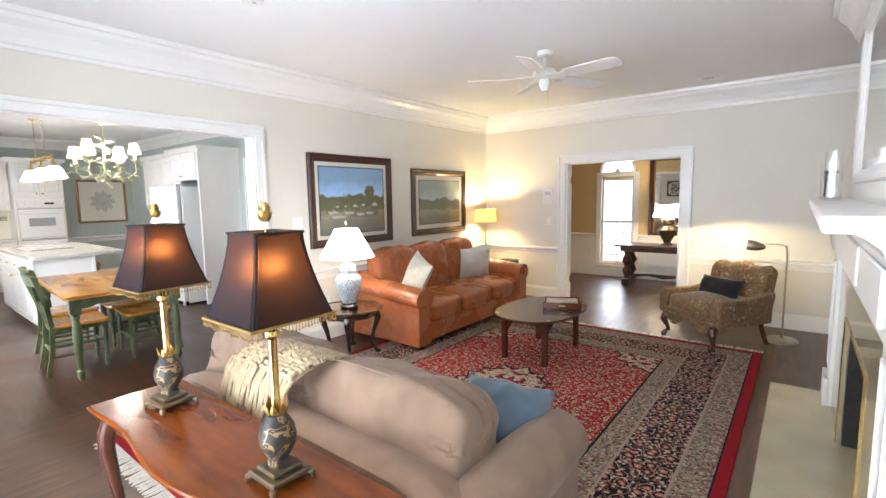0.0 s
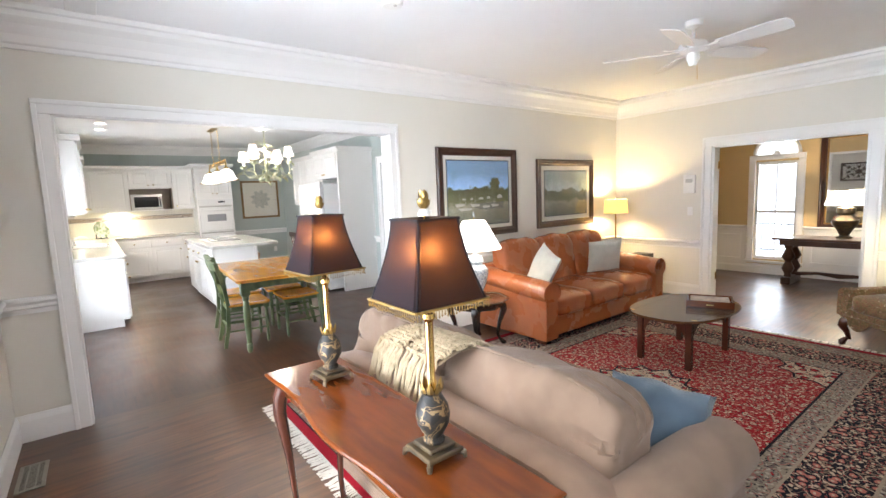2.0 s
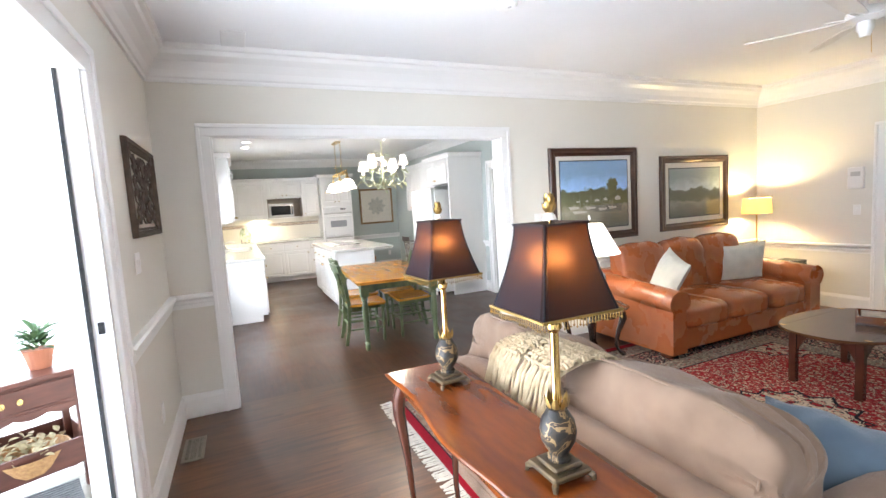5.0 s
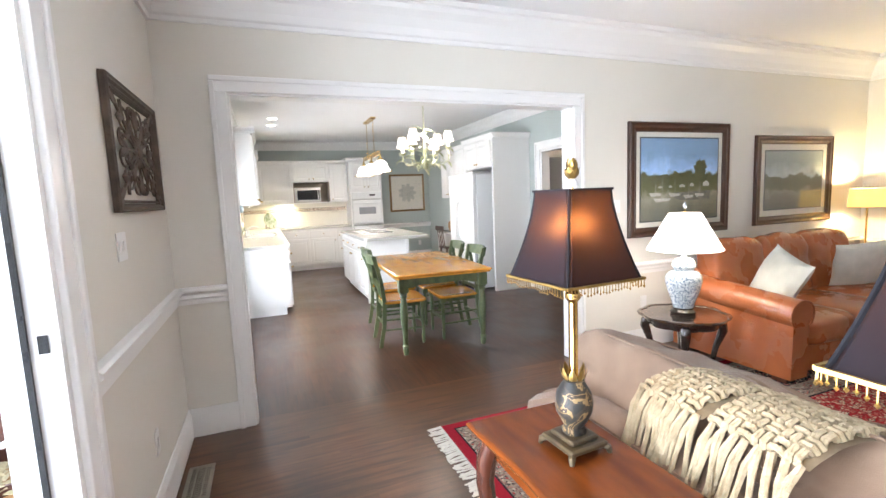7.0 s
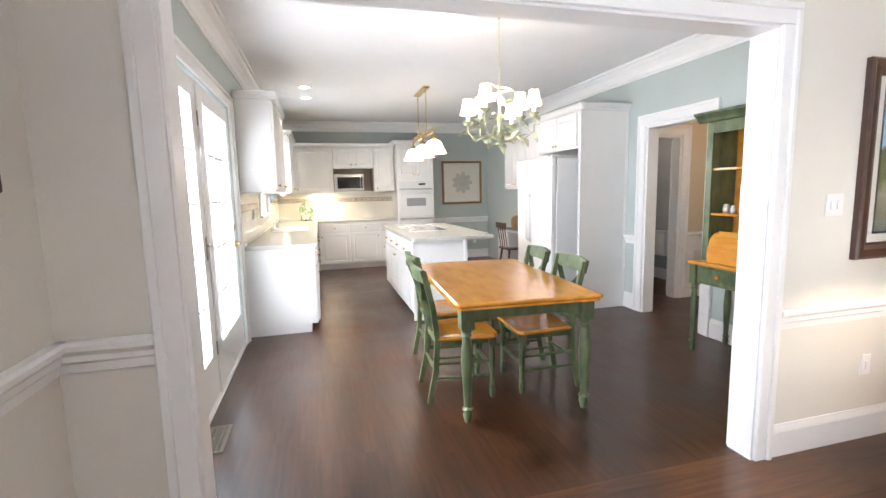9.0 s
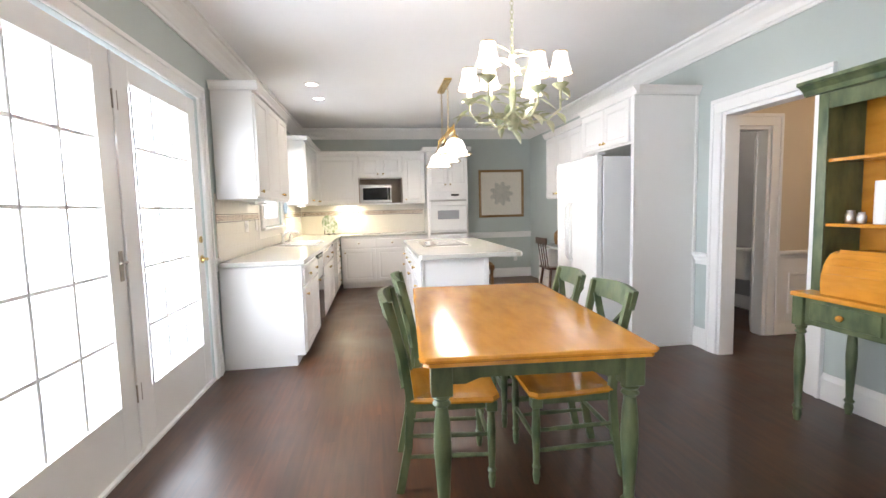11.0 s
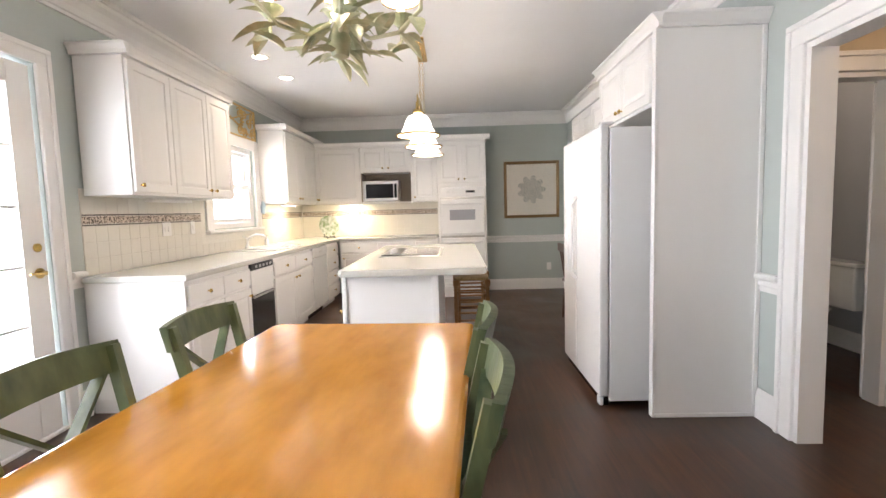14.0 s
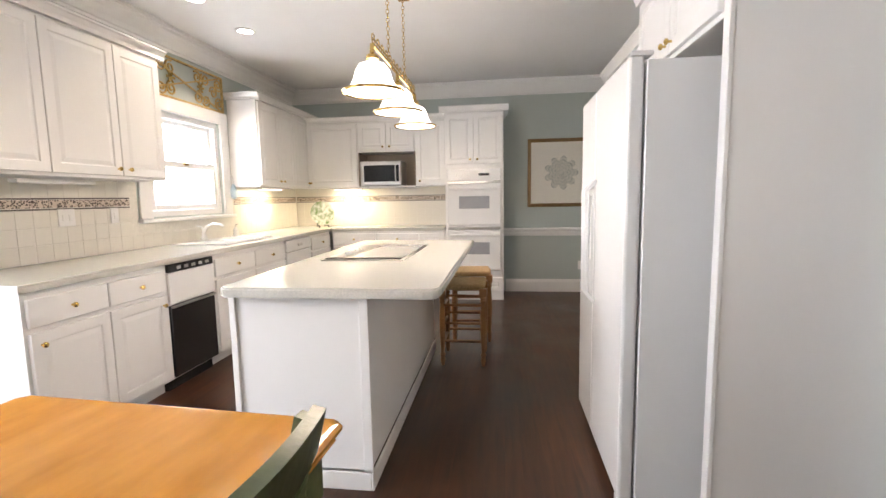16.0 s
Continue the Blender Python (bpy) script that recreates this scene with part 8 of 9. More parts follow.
def painting(y, z, w, h, mat_w, sky, land, boats, label):
    p = thing("framed_painting", LIVX0 + 0.001, y, z, label, "picture", rz=-90)
    part("frame", frame_bm(w, h, 0.085, 0.035), M_FRAMEW, p)
    part("mat_board", B(-w / 2 + 0.08, 0.002, -h / 2 + 0.08, w / 2 - 0.08, 0.011, h / 2 - 0.08), M_MATB, p)
    iw, ih = w / 2 - 0.085 - mat_w, h / 2 - 0.085 - mat_w
    part("print_border", B(-iw - 0.012, 0.0112, -ih - 0.012, iw + 0.012, 0.012, ih + 0.012), M_SEAL, p)
    m = mat("harbour_scene_print", (0.3, 0.4, 0.5), 0.6)
    nt = m.node_tree
    b = nt.nodes["Principled BSDF"]
    tc = nt.nodes.new("ShaderNodeTexCoord")
    sp_ = nt.nodes.new("ShaderNodeSeparateXYZ")
    nt.links.new(tc.outputs["Object"], sp_.inputs[0])
    nz = nt.nodes.new("ShaderNodeTexNoise")
    nz.inputs["Scale"].default_value = 9
    nz.inputs["Detail"].default_value = 9
    nt.links.new(tc.outputs["Object"], nz.inputs["Vector"])
    ad = nt.nodes.new("ShaderNodeMath")
    ad.operation = "MULTIPLY_ADD"
    nt.links.new(nz.outputs["Fac"], ad.inputs[0])
    ad.inputs[1].default_value = 0.22
    nt.links.new(sp_.outputs[2], ad.inputs[2])
    mr = nt.nodes.new("ShaderNodeMapRange")
    mr.inputs[1].default_value, mr.inputs[2].default_value = -ih + 0.11, ih + 0.11
    nt.links.new(ad.outputs[0], mr.inputs[0])
    cr = nt.nodes.new("ShaderNodeValToRGB")
    els = cr.color_ramp.elements
    els[0].position, els[0].color = 0.0, (0.14, 0.15, 0.12, 1)
    els[1].position, els[1].color = 1.0, (*sky, 1)
    for q, c_ in ((0.20, (0.22, 0.22, 0.16)), (0.30, (0.34, 0.32, 0.24)), (0.36, land), (0.55, tuple(v * 0.8 for v in land)), (0.60, tuple(v * 1.5 + 0.06 for v in sky)), (0.8, sky)):
        e = els.new(q)
        e.color = (*c_, 1)
    nt.links.new(mr.outputs[0], cr.inputs[0])
    n2 = nt.nodes.new("ShaderNodeTexNoise")
    n2.inputs["Scale"].default_value = 55
    nt.links.new(tc.outputs["Object"], n2.inputs["Vector"])
    r2 = nt.nodes.new("ShaderNodeMapRange")
    r2.inputs[3].default_value, r2.inputs[4].default_value = 0.7, 1.3
    nt.links.new(n2.outputs["Fac"], r2.inputs[0])
    hs = nt.nodes.new("ShaderNodeHueSaturation")
    nt.links.new(cr.outputs[0], hs.inputs["Color"])
    nt.links.new(r2.outputs[0], hs.inputs["Value"])
    nt.links.new(hs.outputs[0], b.inputs["Base Color"])
    part("canvas", B(-iw, 0.0122, -ih, iw, 0.0135, ih), m, p)
    if boats:
        W_ = mat("painted_white", (0.62, 0.60, 0.54), 0.6, noise_scale=60, noise_amt=0.3)
        D_ = mat("painted_green", (0.055, 0.065, 0.025), 0.6, noise_scale=40, color2=(0.19, 0.18, 0.08))
        G_ = mat("painted_harbour_stone", (0.26, 0.25, 0.21), 0.6, noise_scale=45, color2=(0.09, 0.10, 0.08))

        def poly(name, pts, m_):
            bm = bmesh.new()
            a = [bm.verts.new((x, 0.0138, z_)) for x, z_ in pts]
            c = [bm.verts.new((x, 0.0144, z_)) for x, z_ in pts]
            for i in range(len(pts)):
                bm.faces.new((a[i], a[(i + 1) % len(pts)], c[(i + 1) % len(pts)], c[i]))
            bm.faces.new(c)
            part(name, bm, m_, p)
        rr = random.Random(11)

        def bush(cx_, cz_, rx_, rz_, n_=26):
            pts = []
            for i in range(n_):
                a = 2 * math.pi * i / n_
                k = rr.uniform(0.62, 1.05)
                pts.append((cx_ + rx_ * k * math.cos(a), cz_ + rz_ * k * math.sin(a)))
            return pts

        def layer(name, pts, m_, lv=0):
            bm = bmesh.new()
            a = [bm.verts.new((x, 0.0138 - 0.0002 * lv, z_)) for x, z_ in pts]
            c = [bm.verts.new((x, 0.0136 - 0.0002 * lv, z_)) for x, z_ in pts]
            for i in range(len(pts)):
                bm.faces.new((a[i], a[(i + 1) % len(pts)], c[(i + 1) % len(pts)], c[i]))
            bm.faces.new(a)
            part(name, bm, m_, p)
        for q_, (cx_, cz_, rx_, rz_) in enumerate(((0.30, -0.02, 0.09, 0.05), (0.18, 0.00, 0.10, 0.055), (0.05, 0.01, 0.10, 0.07), (-0.09, 0.0, 0.10, 0.06), (-0.22, 0.01, 0.08, 0.09), (-0.33, -0.01, 0.07, 0.07))):
            poly("painted_tree", bush(cx_, cz_, rx_, rz_), D_)
        for q_, (x_, z_, wd, hg) in enumerate(((-0.02, -0.075, 0.07, 0.03), (-0.14, -0.07, 0.05, 0.035), (-0.32, -0.07, 0.08, 0.05), (0.12, -0.075, 0.04, 0.022), (0.24, -0.075, 0.05, 0.02))):
            layer("painted_house", [(x_ - wd / 2, z_), (x_ + wd / 2, z_), (x_ + wd / 2, z_ + hg * 0.6), (x_, z_ + hg), (x_ - wd / 2, z_ + hg * 0.6)], W_, -5)
        layer("painted_quay", [(-0.38, -0.20), (0.02, -0.19), (0.10, -0.15), (0.05, -0.12), (-0.38, -0.11)], G_, -7)
        for bx_, bz, sc_ in ((0.22, -0.19, 1.0), (0.07, -0.15, 0.7), (0.30, -0.14, 0.7), (-0.10, -0.17, 0.6), (-0.24, -0.16, 0.6)):
            layer("painted_boat", [(bx_ - 0.09 * sc_, bz), (bx_ + 0.07 * sc_, bz - 0.01), (bx_ + 0.11 * sc_, bz + 0.025), (bx_ - 0.10 * sc_, bz + 0.02)], W_, -10)
            layer("painted_mast", [(bx_ - 0.002, bz + 0.02), (bx_ + 0.002, bz + 0.02), (bx_ + 0.001, bz + 0.22 * sc_), (bx_ - 0.001, bz + 0.22 * sc_)], W_, -12)
        layer("painted_palm", bush(-0.24, 0.10, 0.085, 0.085, 30), D_, -9)
    o = part("glass", B(-w / 2 + 0.084, 0.0172, -h / 2 + 0.084, w / 2 - 0.084, 0.019, h / 2 - 0.084), M_GLASS, p)
    return p


M_FRAMEW = mat("carved_walnut_frame", (0.055, 0.018, 0.009), 0.35, noise_scale=16, color2=(0.03, 0.010, 0.005), bump=0.1, bump_scale=60, coat=0.4)
M_MATB = mat("cream_mat_board", (0.70, 0.68, 0.61), 0.85, noise_scale=50, noise_amt=0.03)
painting(5.115, 1.515, 1.215, 1.005, 0.055, (0.22, 0.37, 0.58), (0.14, 0.15, 0.06), True, "framed harbour painting with blue sky and boats")
painting(6.70, 1.47, 1.20, 0.89, 0.07, (0.30, 0.35, 0.34), (0.16, 0.17, 0.10), False, "framed misty shoreline painting in dull greens")

# carved panel on the south wall
ap = thing("carved_wall_panel", -2.64, LIVY0 + 0.002, 1.705, "square openwork carved wooden wall panel with flowers and leaves", "wall decoration")
M_CARVE = mat("weathered_carved_wood", (0.10, 0.068, 0.045), 0.6, noise_scale=16, color2=(0.040, 0.026, 0.017), bump=0.4, bump_scale=70)
part("frame", frame_bm(0.83, 0.54, 0.035, 0.03), M_CARVE, ap)
part("backing_slip", frame_bm(0.755, 0.465, 0.014, 0.018), M_CARVE, ap)


def petal_loop(cx, cz, a, ln, wd, y=0.016, n=18):
    """A closed teardrop wire that starts and ends at (cx, cz) and points along angle a."""
    pts = []
    for i in range(n + 1):
        t = i / n
        u = ln * math.sin(math.pi * t) ** 0.8
        v = wd * math.sin(2 * math.pi * t) * (0.55 + 0.45 * math.sin(math.pi * t))
        pts.append((cx + (u * math.cos(a) - v * math.sin(a)) * 1.45, y, cz + (u * math.sin(a) + v * math.cos(a)) * 0.95))
    return pts


def carved_leaf(x, z, a, ln, wd):
    """A thick folded leaf lying in the panel's plane."""
    bm = bmesh.new()
    for sgn in (-1, 1):
        rows = []
        for i in range(7):
            t = i / 6
            w = wd * math.sin(math.pi * min(1.0, 0.08 + 0.92 * t)) ** 0.8 * (1 - 0.35 * t) * sgn
            px, pz = x + ln * t * math.cos(a), z + ln * t * math.sin(a)
            ox, oz = -math.sin(a) * w, math.cos(a) * w
            rows.append([bm.verts.new(v) for v in ((px, 0.024, pz), (px + ox, 0.017, pz + oz), (px + ox, 0.012, pz + oz), (px, 0.014, pz))])
        for p, q in zip(rows, rows[1:]):
            for k in range(4):
                bm.faces.new((p[k], p[(k + 1) % 4], q[(k + 1) % 4], q[k]))
        bm.faces.new(rows[0])
        bm.faces.new(rows[-1])
    return bm


for k in range(12):
    a = math.radians(15 + 30 * k)
    big = k % 3 == 1
    part("wire_petal", tube(bmesh.new(), petal_loop(0.0, 0.0, a, 0.235 if big else 0.21, 0.055 if big else 0.045), 0.0045, 6), M_CARVE, ap)
    r_ = 0.62 if k % 2 else 0.74
    cx_, cz_ = 0.33 * r_ * math.cos(a) * 1.05, 0.215 * r_ * math.sin(a) * 1.1
    part("scroll", tube(bmesh.new(), spiral(cx_, cz_, 0.034, 1.3, a + 1.5, 1 if k % 2 else -1, y=0.017), 0.004, 6), M_CARVE, ap)
for sx in (-1, 1):
    for sz in (-1, 1):
        ang = math.atan2(sz * 0.62, sx)
        part("stem", bar(bmesh.new(), (0.0, 0.015, 0.0), (sx * 0.375, 0.015, sz * 0.225), 0.010, 0.010), M_CARVE, ap)
        for t, da in ((0.10, 0.75), (0.12, -0.75), (0.20, 0.6), (0.21, -0.6), (0.29, 0.0)):
            part("carved_leaf", carved_leaf(sx * t, sz * t * 0.6, ang + da * sx * sz, 0.085, 0.024), M_CARVE, ap)
        part("corner_block", B(sx * 0.355 - 0.028, 0.004, sz * 0.215 - 0.024, sx * 0.355 + 0.028, 0.020, sz * 0.215 + 0.024, 0.004), M_CARVE, ap)
for s_ in (-1, 1):
    for dx in (-0.3, 0.3):
        part("carved_leaf", carved_leaf(0.0, s_ * 0.10, s_ * math.pi / 2 + dx, 0.10, 0.026), M_CARVE, ap)
        part("carved_leaf", carved_leaf(s_ * 0.17, 0.0, (0 if s_ > 0 else math.pi) + dx, 0.12, 0.026), M_CARVE, ap)
for i in range(9):
    a = i * 2 * math.pi / 9
    part("carved_petal", carved_leaf(0.018 * math.cos(a), 0.018 * math.sin(a), a, 0.062, 0.026), M_CARVE, ap)
part("flower_boss", L([(0.030, 0.014), (0.034, 0.024), (0.026, 0.032), (0.010, 0.036)], 0, 0, 16, ax="y"), M_CARVE, ap, smooth=True)

# ceiling fan
fn = thing("ceiling_fan", -1.02, 5.38, CEIL, "white five-blade ceiling fan with a small light kit", "ceiling fan")
M_FANW = mat("white_fan_enamel", (0.75, 0.73, 0.70), 0.35, noise_scale=8, noise_amt=0.04)
part("canopy", L([(0.065, -0.001), (0.062, -0.04), (0.02, -0.06)], seg=24), M_FANW, fn, smooth=True)
part("downrod", L([(0.012, -0.06), (0.012, -0.14)], seg=10), M_FANW, fn)
part("motor", L([(0.03, -0.14), (0.09, -0.155), (0.105, -0.18), (0.10, -0.215), (0.06, -0.235)], seg=28), M_FANW, fn, smooth=True)
part("switch_housing", L([(0.045, -0.236), (0.048, -0.28), (0.035, -0.305), (0.03, -0.33), (0.01, -0.335)], seg=20), M_FANW, fn, smooth=True)
part("pull_chain", T([(0.03, 0, -0.31), (0.035, 0, -0.44)], 0.0018, 5), M_BRASS, fn)
for i in range(5):
    a = math.radians(-6 + 72 * i)
    bm = bmesh.new()
    pts = [(0.19, 0.055), (0.35, 0.068), (0.60, 0.074), (0.65, 0.064), (0.665, 0.0), (0.65, -0.064), (0.60, -0.074), (0.35, -0.068), (0.19, -0.055)]
    tp_ = [bm.verts.new((x, y, 0.003)) for x, y in pts]
    bt_ = [bm.verts.new((x, y, -0.003)) for x, y in pts]
    for q in range(len(pts)):
        bm.faces.new((tp_[q], tp_[(q + 1) % len(pts)], bt_[(q + 1) % len(pts)], bt_[q]))
    bm.faces.new(tp_)
    bm.faces.new(bt_)
    bl_ = part("blade", bm, M_FANW, fn)
    bl_.matrix_basis = pose(0, 0, -0.215) @ Matrix.Rotation(a, 4, "Z") @ Matrix.Rotation(radians(-15), 4, "X")
    br_ = part("blade_arm", bar(bar(bmesh.new(), (0.085, 0.018, 0), (0.21, 0.03, 0.006), 0.018, 0.006), (0.085, -0.018, 0), (0.21, -0.03, -0.004), 0.018, 0.006), M_FANW, fn)
    br_.matrix_basis = pose(0, 0, -0.208) @ Matrix.Rotation(a, 4, "Z")

uc_ = thing("recessed_light", -0.08, 7.38, CEIL, "unlit round recessed ceiling light with a white ring", "ceiling light")
part("trim_ring", L([(0.062, -0.001), (0.066, -0.008), (0.088, -0.006), (0.09, -0.001)], seg=28, caps=False), M_TRIM, uc_)
part("bulb_face", L([(0.001, -0.003), (0.061, -0.003)], seg=28, caps=False), M_STEEL, uc_)

# fireplace: breast, mantel, hearth
MX = 1.03
M_MARB = mat("polished_cream_marble", (0.50, 0.44, 0.29), 0.10, noise_scale=3, color2=(0.42, 0.36, 0.23), bump=0.01, coat=0.4)
structure("chimney_breast", box(box(box(bmesh.new(), MX + 0.02, 3.15, 0, LIVX1 + 0.002, 4.02, CEIL - 0.003), MX + 0.02, 5.08, 0, LIVX1 + 0.002, 5.95, CEIL - 0.003), MX + 0.02, 4.0201, 0.80, LIVX1 + 0.002, 5.0799, CEIL - 0.003), M_TRIM, "white painted chimney breast")
bm = bmesh.new()
moulding(bm, CROWN, (MX + 0.02, 3.15), (MX + 0.02, 5.95), (-1, 0))
moulding(bm, CROWN, (MX + 0.02, 5.95), (LIVX1, 5.95), (0, 1))
moulding(bm, CROWN, (MX + 0.02, 3.15), (LIVX1, 3.15), (0, -1))
structure("crown_moulding", bm, M_TRIM, "white painted crown moulding round the chimney breast")
M_SOOT = mat("black_firebox", (0.012, 0.011, 0.010), 0.8, noise_scale=14, color2=(0.03, 0.026, 0.022), bump=0.4)
structure("firebox_back", B(LIVX1 - 0.03, 4.02, 0.03, LIVX1 - 0.001, 5.08, 0.80), M_SOOT, "sooty black firebox lining")
for ya, yb_ in ((4.0205, 4.035), (5.065, 5.0795)):
    structure("firebox_side", B(MX + 0.02, ya, 0.03, LIVX1 - 0.031, yb_, 0.80), M_SOOT, "sooty black firebox lining")
mt = thing("fireplace_mantel", MX, 4.55, 0, "white painted fireplace mantel with pilasters and a deep shelf", "fireplace")
for ya in (-1.36, 1.12):
    part("pilaster", B(-0.03, ya, 0.031, 0.018, ya + 0.24, 1.12, 0.004), M_TRIM, mt)
    part("plinth_block", B(-0.055, ya - 0.015, 0.031, -0.031, ya + 0.255, 0.23, 0.004), M_TRIM, mt)
    part("panel_bead", box(box(box(box(bmesh.new(), -0.038, ya + 0.04, 0.30, -0.0305, ya + 0.055, 1.05), -0.038, ya + 0.185, 0.30, -0.0305, ya + 0.20, 1.05), -0.038, ya + 0.0551, 0.30, -0.0305, ya + 0.1849, 0.315), -0.038, ya + 0.0551, 1.035, -0.0305, ya + 0.1849, 1.05), M_TRIM, mt)
part("frieze", B(-0.05, -1.38, 1.121, 0.018, 1.38, 1.36, 0.004), M_TRIM, mt)
for ya, yb_ in ((-1.30, -0.70), (-0.6, 0.6), (0.70, 1.30)):
    part("frieze_panel", B(-0.066, ya, 1.16, -0.0505, yb_, 1.32, 0.006), M_TRIM, mt)
bm = bmesh.new()
moulding(bm, [(0, 1.361), (0.09, 1.361), (0.10, 1.385), (0.13, 1.41), (0.16, 1.425), (0, 1.425)], (0.018, -1.42), (0.018, 1.42), (-1, 0))
part("bed_moulding", bm, M_TRIM, mt)
part("shelf", B(-0.20, -1.50, 1.426, 0.018, 1.50, 1.47, 0.008, 2), M_TRIM, mt)
part("marble_surround", B(-0.004, -1.119, 0.031, 0.0175, -0.55, 1.1205, 0.002), M_MARB, mt, "polished cream marble slip")
part("marble_surround", B(-0.004, 0.55, 0.031, 0.0175, 1.119, 1.1205, 0.002), M_MARB, mt, "polished cream marble slip")
part("marble_surround", B(-0.004, -0.549, 0.801, 0.0175, 0.549, 1.1205, 0.002), M_MARB, mt, "polished cream marble slip")
part("brass_edge", box(box(box(bmesh.new(), -0.010, -0.55, 0.031, -0.0045, -0.535, 0.80), -0.010, 0.535, 0.031, -0.0045, 0.55, 0.80), -0.010, -0.534, 0.785, -0.0045, 0.534, 0.80), M_BRASS, mt)
hs_ = thing("hearth", 0.665, 3.10, 0.0, "polished cream marble hearth slab", "hearth")
hs_["kind"] = "structure"
part("slab", B(0, 0, 0.0005, LIVX1 - 0.665 - 0.032, 2.86, 0.030, 0.004), M_MARB, hs_)
mr_ = thing("mantel_mirror", MX + 0.019, 4.55, 2.02, "white framed mirror above the mantel", "mirror", rz=90)
part("frame", frame_bm(1.5, 0.90, 0.07, 0.03), M_TRIM, mr_)
part("mirror_glass", B(-0.69, 0.004, -0.39, 0.69, 0.012, 0.39), M_MIRROR, mr_)
for i, (y, h, r_) in enumerate(((5.75, 0.26, 0.05), (5.55, 0.19, 0.04), (5.30, 0.30, 0.045))):
    v = thing("glass_candle_holder", 0.93, y, 1.4705, "clear glass hurricane candle holder on the mantel", "candle holder", "glass candle holders on the mantel")
    o = part("glass_cylinder", L([(r_ * 0.8, 0), (r_, 0.01), (r_, h), (r_ * 0.95, h), (r_ * 0.95, 0.012)], seg=20), M_GLASS, v, smooth=True)
    part("candle", L([(r_ * 0.6, 0.0125), (r_ * 0.6, h * 0.55)], seg=16), M_TRIM, v)
    part("base_ring", L([(r_ * 1.02, 0.0105), (r_ * 1.1, 0.016), (r_ * 1.02, 0.022)], seg=16, caps=False), M_STEEL, v)

# ---- dining room to the north ----
DY = 10.3
wall("wall_dining_north", M_YELLOW, "x", DY, WALL, -3.6, 2.0, 0, CEIL, [(-2.20, -1.62, 0.24, 1.83)], "golden painted dining room wall with an arched window")
wall("wall_dining_west", M_YELLOW, "y", -2.95, -WALL, LIVY1 + WALL, DY, 0, CEIL, [], "golden painted dining room wall")
wall("wall_dining_east", M_YELLOW, "y", 1.9, WALL, LIVY1 + WALL, DY, 0, CEIL, [], "golden painted dining room wall")
wall("wall_dining_south", M_YELLOW, "x", LIVY1 + WALL + 0.001, 0.03, -3.0, 2.0, 0, CEIL, [(-1.90, -0.39, 0, 2.0)], "golden painted dining room wall")
structure("wainscot_sheet", box(box(box(bmesh.new(), -2.95, DY - 0.010, 0, -2.30, DY - 0.001, 0.74), -2.2999, DY - 0.010, 0, -1.52, DY - 0.001, 0.16), -1.5199, DY - 0.010, 0, 1.9, DY - 0.001, 0.74), M_TRIM, "white painted dining room wainscot")
base_run((-2.95, DY - 0.01), (1.9, DY - 0.01), (0, -1), 0.13)
rail_run((-2.95, DY - 0.01), (-2.30, DY - 0.01), (0, -1), 0.80)
rail_run((-1.52, DY - 0.01), (1.9, DY - 0.01), (0, -1), 0.80)
bm = bmesh.new()
for xa, xb in ((-2.86, -2.38), (-1.42, -0.80), (-0.7, 0.0)):
    for a in ((xa, 0.62, xb, 0.645), (xa, 0.22, xb, 0.245), (xa, 0.2451, xa + 0.02, 0.6199), (xb - 0.02, 0.2451, xb, 0.6199)):
        box(bm, a[0], DY - 0.024, a[1], a[2], DY - 0.0105, a[3], 0.003)
structure("wainscot_panel_moulding", bm, M_TRIM, "white painted picture frame moulding on the wainscot")
w2 = thing("window_2", -2.20, DY - 0.03, 0.24, "white tall dining room window with an arched fanlight above", "window")
w2["kind"] = "structure"
ww, wh = 0.58, 1.59
bm = bmesh.new()
for a in ((-0.09, -0.02, 0, 1.62), (ww, -0.02, ww + 0.09, 1.62)):
    box(bm, a[0], 0.0, a[1], a[2], 0.028, a[3], 0.003)
part("casing", bm, M_TRIM, w2)
part("window_sill", B(-0.11, -0.03, -0.06, ww + 0.11, 0.028, -0.021, 0.004), M_TRIM, w2)
part("transom", B(-0.09, 0.0, 1.621, ww + 0.09, 0.028, 1.70, 0.003), M_TRIM, w2)
bm = bmesh.new()
for a in ((0, 0, 0.04, wh), (ww - 0.04, 0, ww, wh), (0.0401, 0, ww - 0.0401, 0.05), (0.0401, wh - 0.05, ww - 0.0401, wh), (0.0401, 0.76, ww - 0.0401, 0.81)):
    box(bm, a[0], 0.05, a[1], a[2], 0.09, a[3], 0.003)
part("sash", bm, M_TRIM, w2)
part("muntin", B(ww / 2 - 0.010, 0.06, 0.0501, ww / 2 + 0.010, 0.08, 0.7599), M_TRIM, w2)
part("muntin", B(ww / 2 - 0.010, 0.06, 0.8101, ww / 2 + 0.010, 0.08, wh - 0.0501), M_TRIM, w2)
o = part("pane", B(0.04, 0.068, 0.05, ww - 0.04, 0.072, wh - 0.05), M_PANE, w2)
o.visible_shadow = False
